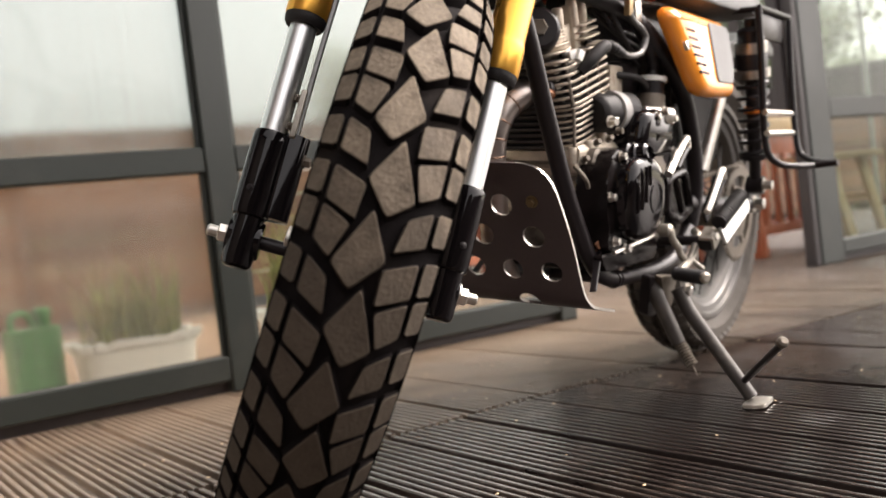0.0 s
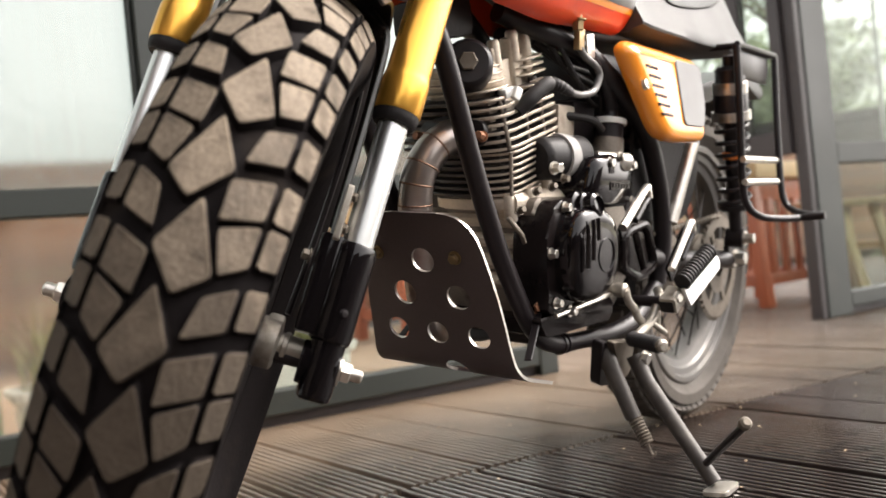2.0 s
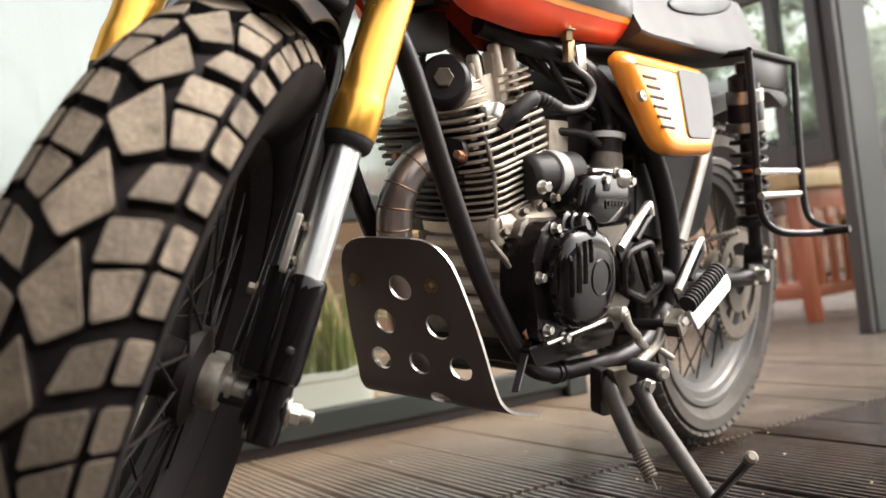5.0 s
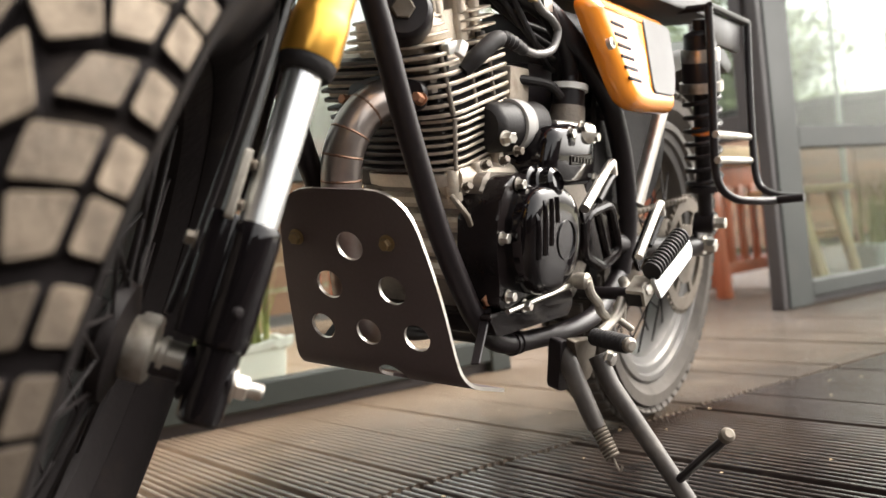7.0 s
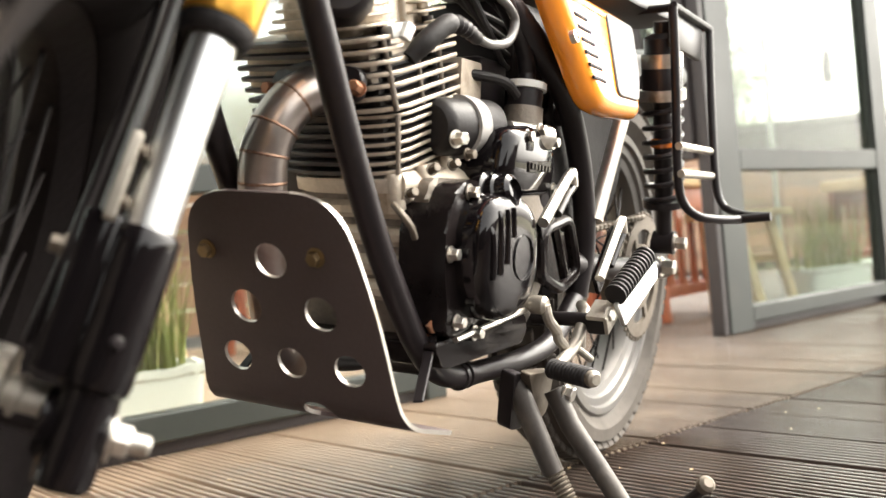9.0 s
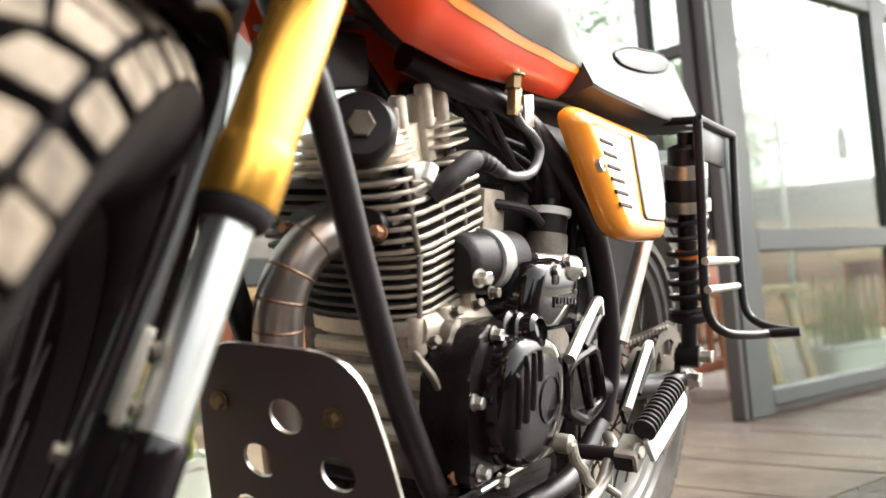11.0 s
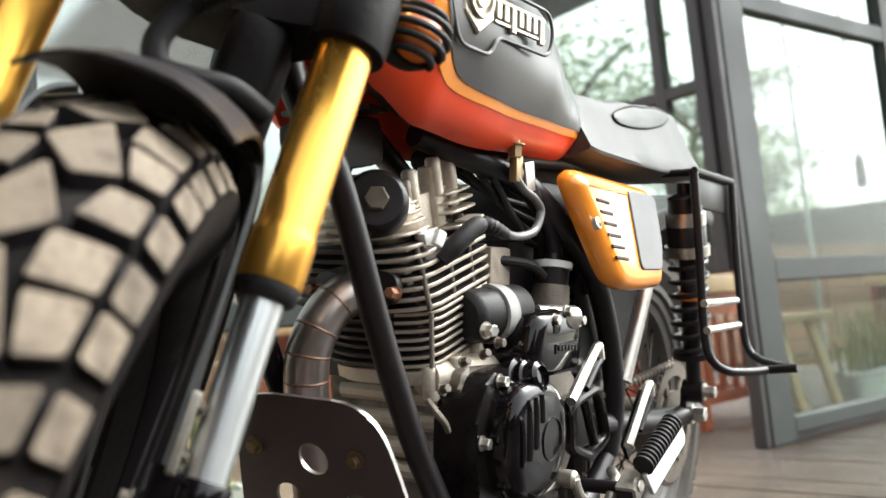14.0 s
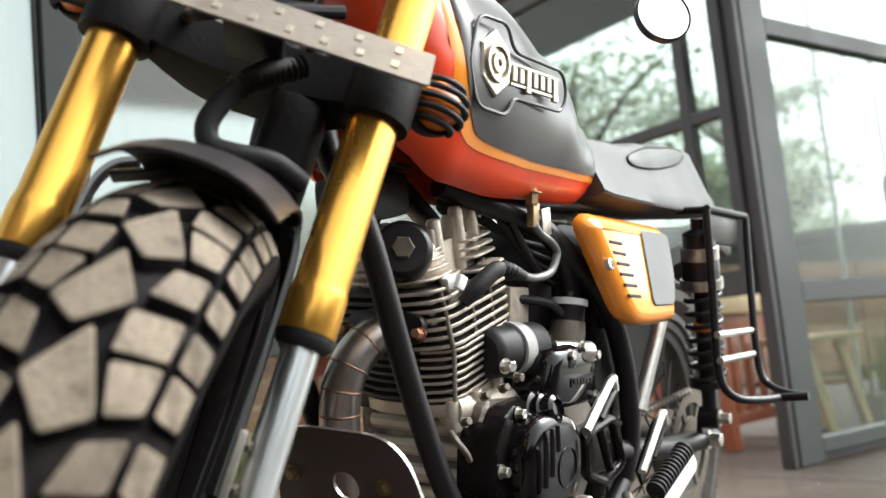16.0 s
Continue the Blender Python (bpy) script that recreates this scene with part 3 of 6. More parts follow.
rear_lugs()

# fork legs
LEG = {1: 0.112, -1: -0.118}
for sd in (1, -1):
    y = LEG[sd]
    at = Matrix.Translation((0, y, 0))
    bm = B()
    lathe(bm, [(0.0165, 0.262), (0.0240, 0.262), (0.0247, 0.264), (0.0247, 0.296), (0.0240, 0.300), (0.0228, 0.306), (0.0228, 0.70), (0.018, 0.705)], at, 40)
    leg = fpart("fork_outer_tube", bm, GOLD, None, "gold anodised fork tube")
    fpart("dust_seal", lathe(B(), [(0.0150, 0.250), (0.0205, 0.250), (0.0228, 0.253), (0.0238, 0.259), (0.0238, 0.264), (0.0150, 0.264)], at, 32), GRIP, leg)
    fpart("fork_inner_tube", lathe(B(), [(0.0156, 0.08), (0.0156, 0.26)], at, 32), CHROME, None, "chromed fork slider tube")
    # the foot: a stepped casting with a lug on the wheel's side
    bm = B()
    lathe(bm, [(0.0156, 0.121), (0.0186, 0.121), (0.0205, 0.118), (0.0208, 0.108), (0.0208, 0.030), (0.0196, 0.024), (0.0172, 0.022), (0.0172, -0.026), (0.0160, -0.032), (0.0120, -0.035)], at, 40)
    prism(bm, rounded([(-0.017, -0.010), (0.015, -0.010), (0.015, 0.012), (0.006, 0.016), (-0.012, 0.016)], 0.005, 4), 0.026, 0.124, Matrix.Translation((-0.001, y - sd * 0.026, 0)), 0.003, 2)
    prism(bm, rounded([(-0.020, -0.020), (0.006, -0.020), (0.006, 0.020), (-0.020, 0.020)], 0.006, 4), 0.040, 0.100, Matrix.Translation((-0.010, y - sd * 0.014, 0)), 0.004, 2)
    lathe(bm, [(0.0205, -0.020), (0.0215, -0.018), (0.0215, 0.016), (0.0200, 0.018)], Matrix.Translation((-0.009, y - sd * 0.002, 0)) @ Y_AXIS, 28)
    shoe = fpart("fork_shoe", bm, GLOSS, None, "glossy black stepped fork foot")
    bm = B()
    bolt(bm, (-0.0108, y + sd * 0.017, 0.0), (0, sd, 0), 0.0105, 0.012)
    lathe(bm, [(0.0066, 0.008), (0.0066, 0.022), (0.0045, 0.024)], ref((-0.0108, y + sd * 0.017, 0.0), (0, sd, 0)), 16)
    fpart("axle_nut", bm, STEEL, shoe, "silver axle nut")
    fpart("drain_screw", bolt(B(), (0.0195, y + sd * 0.006, 0.052), (1, sd * 0.3, 0), 0.0032, 0.003), BLACK, shoe)
    fpart("lug_bolt", bolt(B(), (0.006, y - sd * 0.041, 0.098), (0.2, -sd, 0), 0.0058, 0.008), DULL, shoe)
    # flat mudguard stay, bolted to the lug and bent in over the tyre
    bm = B()
    yl = y - sd * 0.026
    line = spline([(0.002, yl, 0.085), (0.002, yl, 0.19), (0.001, yl - sd * 0.001, 0.27), (0.000, yl - sd * 0.003, 0.325), (-0.002, yl - sd * 0.012, 0.350), (-0.004, yl - sd * 0.030, 0.362)], 6)
    wide, rings = 0.0085, []
    for i, p in enumerate(line):
        t = (line[min(i + 1, len(line) - 1)] - line[max(i - 1, 0)]).normalized()
        n = Vector((1, 0, 0)).cross(t).normalized()
        rings.append([bm.verts.new(p + Vector((u * wide, 0, 0)) + n * v * 0.0030) for u, v in ((-1, -0.6), (-0.8, -1), (0.8, -1), (1, -0.6), (1, 0.6), (0.8, 1), (-0.8, 1), (-1, 0.6))])
    for p, q in zip(rings, rings[1:]):
        for j in range(8):
            bm.faces.new((p[j], p[(j + 1) % 8], q[(j + 1) % 8], q[j]))
    bm.faces.new(rings[0][::-1])
    bm.faces.new(rings[-1])
    stay = fpart("mudguard_stay", bm, STAYMETAL, None, "flat dark grey metal mudguard stay")
    bm = B()
    prism(bm, rounded([(-0.004, 0.118), (0.013, 0.118), (0.013, 0.176), (-0.004, 0.176)], 0.004, 3), -0.0035, 0.0035, Matrix.Translation((0.004, yl + sd * 0.004, 0)) @ Matrix(((1, 0, 0, 0), (0, 0, 1, 0), (0, 1, 0, 0), (0, 0, 0, 1))), 0.001, 1)
    fpart("stay_clevis", bm, CAST, stay, "bare metal clevis plate")
    for z in (0.165, 0.132):
        fpart("stay_bolt", bolt(B(), (0.010, yl + sd * 0.007, z), (0.4, sd, 0), 0.0045, 0.006), DULL, stay)
bm = B()
sweep(bm, [(-0.0108, -0.125, 0.0), (-0.0108, 0.112, 0.0)], 0.0080, 14)
fpart("front_axle", bm, BLACK)
bm = B()
lathe(bm, [(0.009, 0.040), (0.024, 0.041), (0.025, 0.044), (0.025, 0.060), (0.022, 0.062), (0.0135, 0.063), (0.0135, 0.066), (0.0155, 0.067), (0.0155, 0.071), (0.0135, 0.072), (0.0135, 0.088), (0.009, 0.089)], WHEEL_Y, 28)
box(bm, (0.022, 0.016, 0.034), Matrix.Translation((-0.016, 0.058, 0.020)), 0.004)
fpart("speedometer_drive", bm, CAST, None, "dull grey speedometer drive on the axle")
bm = B()
for k in range(3):
    lathe(bm, [(0.009, -0.044 - 0.012 * k), (0.0155, -0.045 - 0.012 * k), (0.0155, -0.053 - 0.012 * k), (0.009, -0.054 - 0.012 * k)], WHEEL_Y, 20)
fpart("axle_spacer", bm, STEEL, None, "turned metal axle spacer")
bm = B()
sweep(bm, spline([(-0.020, 0.066, 0.040), (-0.022, 0.070, 0.12), (-0.022, 0.072, 0.22), (-0.03, 0.068, 0.30), (-0.05, 0.05, 0.40)], 6), 0.0032, 8)
fpart("speedometer_cable", bm, BLACK)

# mudguard, clamps and what they carry
bm = B()
NA, NB = 26, 9
grid = []
for i in range(NA + 1):
    a = radians(-58 + 91 * i / NA)
    row = []
    for j in range(NB + 1):
        u = -1 + 2 * j / NB
        taper = 1 - 0.05 * max(0, (i / NA - 0.75) / 0.25) ** 2
        r = 0.364 - 0.022 * abs(u) ** 2.6
        row.append(bm.verts.new(HUB @ Vector((r * math.sin(a), u * 0.067 * taper, r * math.cos(a)))))
    grid.append(row)
fs = [bm.faces.new((grid[i][j], grid[i][j + 1], grid[i + 1][j + 1], grid[i + 1][j])) for i in range(NA) for j in range(NB)]
bmesh.ops.recalc_face_normals(bm, faces=fs)
bmesh.ops.solidify(bm, geom=fs, thickness=0.003)
guard = fpart("front_mudguard", bm, BLACK, None, "short black front mudguard")
for sd in (1, -1):
    bm = B()
    box(bm, (0.024, 0.05, 0.004), Matrix.Translation((0.006, sd * 0.054, 0.349)) @ Matrix.Rotation(sd * -0.40, 4, "X"), 0.0015, 1)
    fpart("mudguard_bracket", bm, BLACK, guard)

bm = B()
for sd in (1, -1):
    lathe(bm, [(0.022, 0.455), (0.031, 0.457), (0.032, 0.465), (0.032, 0.505), (0.030, 0.513), (0.022, 0.514)], Matrix.Translation((0, LEG[sd], 0)), 32)
    box(bm, (0.022, 0.026, 0.050), Matrix.Translation((-0.028, LEG[sd], 0.485)), 0.005)
prism(bm, rounded([(0.020, -0.118), (-0.002, -0.05), (-0.006, 0.0), (-0.002, 0.05), (0.020, 0.106), (-0.03, 0.10), (-0.085, 0.05), (-0.085, -0.05), (-0.03, -0.095)], 0.02), 0.464, 0.506, I4, 0.008, 3)
clamp = fpart("lower_fork_clamp", bm, MATTCAST, None, "black lower fork clamp")
for sd in (1, -1):
    fpart("clamp_bolt", bolt(B(), (-0.016, LEG[sd] + sd * 0.024, 0.485), (0, sd, 0), 0.006, 0.008), STEEL, clamp)
bm = B()
for sd in (1, -1):
    lathe(bm, [(0.022, 0.66), (0.031, 0.66), (0.031, 0.69), (0.022, 0.69)], Matrix.Translation((0, LEG[sd], 0)), 28)
prism(bm, rounded([(0.022, -0.10), (0.022, 0.10), (-0.085, 0.05), (-0.085, -0.05)], 0.02), 0.664, 0.686, I4, 0.004)
fpart("upper_fork_clamp", bm, BLACK)
bm = B()
sweep(bm, [(-0.055, 0, 0.50), (-0.055, 0, 0.68)], 0.022, 20)
fpart("steering_stem", bm, BLACK)
bm = B()
sweep(bm, spline([(0.020, 0.040, 0.478), (0.036, 0.016, 0.458), (0.040, -0.002, 0.432), (0.041, -0.0125, 0.404), (0.041, -0.0115, 0.387), (0.040, -0.0025, 0.3775), (0.038, 0.016, 0.378), (0.030, 0.045, 0.384), (0.015, 0.072, 0.380)], 6), 0.0095, 14)
hose = fpart("brake_hose", bm, GRIP, None, "thick black brake hose")
for k in range(12):  # a ribbed sleeve on its upper run
    p, q = Vector((0.020, 0.040, 0.478)).lerp(Vector((0.040, -0.002, 0.432)), k / 11), Vector((0.020, -0.042, -0.046))
    fpart("hose_rib", lathe(B(), [(0.0085, -0.0012), (0.0106, 0), (0.0085, 0.0012)], ref(p + Vector((0.003, 0, 0)), q), 16), GRIP, hose)
fpart("head_shroud", prism(B(), rounded([(-0.075, 0.016), (0.0, 0.020), (0.0, 0.070), (-0.075, 0.072)], 0.015, 3), 0.375, 0.466, I4, 0.008, 2), MATTCAST, None, "black rubber shroud round the steering head")
bm = B()
sweep(bm, spline([(0.04, 0.06, 0.53), (0.055, 0.0, 0.50), (0.05, -0.05, 0.48), (0.0, -0.07, 0.50)], 7), 0.006, 10)
sweep(bm, spline([(0.03, 0.03, 0.54), (0.06, -0.03, 0.51), (0.04, -0.07, 0.52)], 7), 0.005, 10)
fpart("control_cable", bm, BLACK)
bm = B()
m = Matrix.Translation((0.086, 0.015, 0.479)) @ Matrix.Rotation(radians(49.4), 4, "Y")
prism(bm, rounded([(-0.034, -0.130), (0.034, -0.130), (0.034, 0.130), (-0.034, 0.130)], 0.004), -0.001, 0.001, m)
tag = fpart("number_plate", bm, DULL, None, "grey metal front number plate with pale bars")
for x, n in ((-0.015, 7), (0.015, 8)):
    for k in range(n):
        fpart("plate_mark", box(B(), (0.013, 0.006, 0.0014), m @ Matrix.Translation((x, -0.100 + 0.200 * k / (n - 1), 0.0014)), 0), BADGE, tag, "plain pale bar")
bm = B()
box(bm, (0.07, 0.05, 0.012), Matrix.Translation((0.045, 0.0, 0.475)), 0.003)
fpart("plate_bracket", bm, BLACK, tag)


def indicator(sd):
    c = Vector((-0.030, sd * 0.006 + LEG[sd] + sd * 0.043, 0.507))
    f = Vector((0.92, sd * 0.30, -0.10)).normalized()
    side = f.cross(Vector((0, 0, 1))).normalized()
    upw = side.cross(f)
    R = 0.0285
    bm = B()
    lathe(bm, [(0.004, -0.034), (0.020, -0.028), (0.026, -0.014), (0.0285, 0.0), (0.0275, 0.006), (0.024, 0.006), (0.024, -0.004)], ref(c, f), 28)
    sweep(bm, [(-0.022, LEG[sd] + sd * 0.018, 0.492), c - f * 0.004], 0.0075, 12)
    ind = fpart("indicator", bm, GRIP, None, "round indicator with an amber lens and black grille bars")
    fpart("lens", lathe(B(), [(0.0238, 0.0), (0.0225, 0.010), (0.018, 0.017), (0.011, 0.0215), (0.003, 0.023)], ref(c, f), 24), LENS, ind, "amber lens")
    for k in range(5):
        h = -0.020 + 0.010 * k
        ww = math.sqrt(R * R - h * h)
        pts = [c + upw * h + side * ww * math.cos(math.pi * j / 12) + f * (0.003 + 0.028 * math.sin(math.pi * j / 12) * ww / R) for j in range(13)]
        fpart("grille_bar", sweep(B(), pts, 0.0032, 8), GRIP, ind)


indicator(1)
indicator(-1)

# frame
TUBE = 0.0128
bm = B()
for sd in (1, -1):
    y = 0.080 if sd > 0 else -0.066
    sweep(bm, spline([(0.105, sd * 0.020, 0.80), (0.112, sd * 0.045, 0.70), (0.085, sd * 0.070, 0.630), (0.026, y, 0.487), (-0.030, y, 0.388), (-0.080, y, 0.318), (-0.112, y, 0.280), (-0.150, y, 0.250), (-0.20, y, 0.236), (-0.25, y, 0.234), (-0.33, sd * 0.09, 0.236), (-0.42, sd * 0.095, 0.25), (-0.50, sd * 0.095, 0.30)], 6), TUBE, 18)
    sweep(bm, spline([(-0.10, sd * 0.03, 0.69), (-0.24, sd * 0.075, 0.655), (-0.30, sd * 0.092, 0.622), (-0.377, sd * 0.10, 0.577), (-0.438, sd * 0.10, 0.532), (-0.487, sd * 0.10, 0.455), (-0.508, sd * 0.10, 0.37), (-0.50, sd * 0.095, 0.30)], 6), 0.0150, 16)
    sweep(bm, [(-0.24, sd * 0.055, 0.680), (-0.60, sd * 0.060, 0.706), (-0.84, sd * 0.070, 0.730)], 0.013, 14)
sweep(bm, [(0.095, 0, 0.83), (-0.10, 0, 0.74), (-0.30, 0, 0.69)], 0.022, 16)
sweep(bm, [(-0.25, -0.08, 0.232), (-0.25, 0.08, 0.232)], 0.012, 12)
sweep(bm, [(-0.44, -0.1, 0.53), (-0.44, 0.1, 0.53)], 0.012, 12)
frame_ob = part("frame", bm, BLACK, bike, "black tubular cradle frame")
bm = B()
for x in (-0.2, -0.212):
    lathe(bm, [(0.0125, -0.004), (0.0150, -0.003), (0.0150, 0.003), (0.0125, 0.004)], ref((x, 0.08, 0.236), (1, 0, 0)), 18)
part("weld_ring", bm, BLACK, frame_ob)
for sd in (1, -1):
    part("frame_strut", sweep(B(), [(-0.585, sd * 0.125, 0.575), (-0.510, sd * 0.112, 0.40)], 0.011, 14), STEEL, frame_ob, "grey diagonal frame strut")
bm = B()
lathe(bm, [(0.026, 0.0), (0.030, 0.004), (0.030, 0.136), (0.026, 0.14)], FORK @ Matrix.Translation((-0.055, 0, 0.516)), 24)
part("steering_head", bm, BLACK, frame_ob)


def skid_plate():
    """A drilled sheet: u across, v down its face; the foot is bent back."""
    out = rounded([(-0.078, 0.0), (0.078, 0.0), (0.098, 0.10), (0.104, 0.205), (0.122, 0.272), (0.114, 0.282), (-0.120, 0.282), (-0.128, 0.272), (-0.108, 0.205), (-0.098, 0.10)],
                  [0.045, 0.045, 0.05, 0.04, 0.006, 0.003, 0.003, 0.006, 0.04, 0.05], 6)
    holes = [(0.0, 0.064, 0.0165), (-0.038, 0.112, 0.0165), (0.042, 0.112, 0.0165), (-0.061, 0.166, 0.0155), (0.0, 0.166, 0.0155), (0.061, 0.166, 0.0155), (0.014, 0.222, 0.017)]
    bm = B()
    edges = []

    def loop(pts):
        vs = [bm.verts.new((u, v, 0)) for u, v in pts]
        edges.extend(bm.edges.new((vs[i], vs[(i + 1) % len(vs)])) for i in range(len(vs)))

    loop(out)
    for u, v, r in holes:
        loop([(u + r * math.cos(2 * math.pi * k / 28), v + r * math.sin(2 * math.pi * k / 28)) for k in range(28)])
    bmesh.ops.triangle_fill(bm, use_beauty=True, edges=edges)
    for k in range(9):
        bmesh.ops.bisect_plane(bm, geom=bm.verts[:] + bm.edges[:] + bm.faces[:], plane_co=(0, 0.196 + 0.005 * k, 0), plane_no=(0, 1, 0))
    fs = bm.faces[:]
    r = bmesh.ops.solidify(bm, geom=fs, thickness=0.004)
    # bend
    tilt, v0, v1, turn = radians(20), 0.196, 0.236, radians(58)
    for q in bm.verts:
        u, v, d = q.co
        s, a = min(v, v0), tilt
        x, z = 0.047 - s * math.sin(a), 0.427 - s * math.cos(a)
        if v > v0:
            n = 10
            step = (min(v, v1) - v0) / n
            for i in range(n):
                b = tilt + turn * ((i + 0.5) * step) / (v1 - v0)
                x, z = x - step * math.sin(b), z - step * math.cos(b)
            a = tilt + turn * (min(v, v1) - v0) / (v1 - v0)
            if v > v1:
                x, z = x - (v - v1) * math.sin(a), z - (v - v1) * math.cos(a)
        nx, nz = math.cos(a), -math.sin(a)
        q.co = (x + nx * d, u * 1.05 + 0.009, z + nz * d)
    p = part("skid_plate", bm, [PLATE, STEEL], bike, "brown black drilled metal skid plate", 30)
    # the sawn edges and hole walls are bare metal
    for f in p.data.polygons:
        n = f.normal
        if f.area < 2.2e-4 and abs(n.x * math.cos(tilt) - n.z * math.sin(tilt)) < 0.25 and f.center.z > 0.245:
            f.material_index = 1
        elif f.center.z <= 0.245 and abs(n.y) > 0.6:
            f.material_index = 1
    for sd in (1, -1):
        bm = B()
        bolt(bm, (0.032, sd * 0.061, 0.372), (0.94, 0, -0.34), 0.0068, 0.008)
        part("plate_bolt", bm, BRASS, p, "dull brass coloured bolt")
        bm = B()
        p0, p1 = Vector((-0.119, sd * 0.092, 0.290)), Vector((-0.068, sd * 0.108, 0.236))
        box(bm, (0.003, 0.011, (p1 - p0).length), ref((p0 + p1) / 2, p1 - p0, (0, 1, 0)), 0.001, 1)
        part("plate_bracket", bm, BLACK, p)
    bm = B()
    bolt(bm, (-0.121, 0.088, 0.300), (0.5, 0.8, 0.1), 0.0085, 0.012)
    part("mount_bolt", bm, COPPER, p, "rusty orange mounting bolt")


skid_plate()

# engine
bm = B()
prism(bm, rounded([(-0.125, 0.30), (-0.118, 0.40), (-0.11, 0.445), (-0.23, 0.445), (-0.33, 0.47), (-0.40, 0.43), (-0.42, 0.34), (-0.36, 0.27), (-0.14, 0.262)], 0.03), -0.085, 0.085, Matrix(((1, 0, 0, 0), (0, 0, 1, 0), (0, 1, 0, 0), (0, 0, 0, 1))), 0.010)
crank = part("crankcase", bm, GRIMY, bike, "grimy cast aluminium crankcase")
for z in (0.33, 0.355, 0.385, 0.412):
    part("case_rib", sweep(B(), [(-0.122, -0.07, z), (-0.122, 0.090, z)], 0.011, 10), ALLOY, crank)
part("case_rib", sweep(B(), [(-0.10, 0.05, 0.435), (-0.24, 0.075, 0.44)], 0.020, 14), ALLOY, crank)
XZ = Matrix(((1, 0, 0, 0), (0, 0, 1, 0), (0, 1, 0, 0), (0, 0, 0, 1)))  # draws outlines in x and z, out along y


def domed(bm, outline, centre, steps):
    """A cap over an outline in x and z: steps are (y, share of the outline's size)."""
    rings = []
    for y, g in steps:
        rings.append([bm.verts.new((centre[0] + (x - centre[0]) * g, y, centre[1] + (z - centre[1]) * g)) for x, z in outline])
    n = len(rings[0])
    for a, b in zip(rings, rings[1:]):
        for i in range(n):
            bm.faces.new((a[i], a[(i + 1) % n], b[(i + 1) % n], b[i]))
    bm.faces.new(rings[0][::-1])
    bm.faces.new(rings[-1])
    return bm


CC = (-0.190, 0.367)
bm = B()
prism(bm, rounded([(-0.112, 0.318), (-0.103, 0.350), (-0.103, 0.404), (-0.128, 0.440), (-0.20, 0.446), (-0.258, 0.424), (-0.276, 0.36), (-0.25, 0.298), (-0.19, 0.276), (-0.11, 0.292)], 0.012, 3), 0.06, 0.112, XZ, 0.005, 2)
cover = part("generator_cover", bm, OILY, bike, "glossy black domed engine cover with raised ribs")
DOME = rounded([(-0.122, 0.352), (-0.123, 0.402), (-0.146, 0.430), (-0.200, 0.436), (-0.248, 0.416), (-0.263, 0.368), (-0.246, 0.318), (-0.190, 0.299), (-0.140, 0.310)], 0.03, 6)
STEPS = [(0.104, 1.0), (0.128, 0.992), (0.135, 0.975), (0.140, 0.94), (0.1435, 0.88), (0.1455, 0.76), (0.1465, 0.58), (0.147, 0.40)]
part("cover_dome", domed(B(), DOME, CC, STEPS), GLOSS, cover, "wet-looking black dome")


def on_dome(x, z):
    """Height of the dome over a place in x and z."""
    best = 0.147
    rx, rz = (0.068 if x > CC[0] else 0.073), 0.068
    g = math.sqrt(((x - CC[0]) / rx) ** 2 + ((z - CC[1]) / rz) ** 2)
    for (y0, g0), (y1, g1) in zip(STEPS, STEPS[1:]):
        if g1 <= g <= g0:
            best = y0 + (y1 - y0) * (g0 - g) / (g0 - g1)
    return best if g < 1 else 0.104


for x0, x1, z0, z1, w in ((-0.136, -0.139, 0.408, 0.348, 0.0036), (-0.151, -0.153, 0.414, 0.352, 0.0036), (-0.166, -0.167, 0.416, 0.362, 0.0032), (-0.180, -0.181, 0.418, 0.388, 0.0030)):
    pts = [Vector((x0 + (x1 - x0) * k / 8, on_dome(x0 + (x1 - x0) * k / 8, z0 + (z1 - z0) * k / 8), z0 + (z1 - z0) * k / 8)) for k in range(9)]
    part("cover_rib", sweep(B(), pts, w, 8), GLOSS, cover)
part("cover_emblem", lathe(B(), [(0.0218, 0.1462), (0.0226, 0.1486), (0.0238, 0.1486), (0.0244, 0.1462)], Matrix.Translation((-0.206, 0, 0.367)) @ Y_AXIS, 36, True), GLOSS, cover, "raised round ring")
plug_at = ref((-0.190, 0.112, 0.428), (0.1, 0.93, 0.25))
part("filler_plug", lathe(B(), [(0.016, 0.0), (0.0205, 0.004), (0.0205, 0.016), (0.0175, 0.018), (0.0165, 0.030), (0.0115, 0.033), (0.0105, 0.028)], plug_at, 28), GLOSS, cover, "round black filler plug")
part("filler_neck", lathe(B(), [(0.024, -0.012), (0.026, -0.004), (0.0255, 0.006), (0.021, 0.008)], plug_at, 28), GLOSS, cover)
for x, y, z in ((-0.1110, 0.113, 0.372), (-0.145, 0.113, 0.432), (-0.197, 0.113, 0.446), (-0.262, 0.113, 0.405), (-0.257, 0.113, 0.315), (-0.168, 0.113, 0.290), (-0.128, 0.113, 0.305)):
    part("cover_bolt", bolt(B(), (x, y, z), (0, 1, 0), 0.0060, 0.010), STEEL, cover)
bm = B()
out2 = rounded([(-0.205, 0.500), (-0.190, 0.445), (-0.235, 0.428), (-0.318, 0.430), (-0.330, 0.465), (-0.316, 0.498), (-0.262, 0.508)], 0.016, 4)
domed(bm, out2, (-0.268, 0.466), [(0.065, 1.0), (0.112, 1.0), (0.122, 0.97), (0.128, 0.90), (0.131, 0.78)])
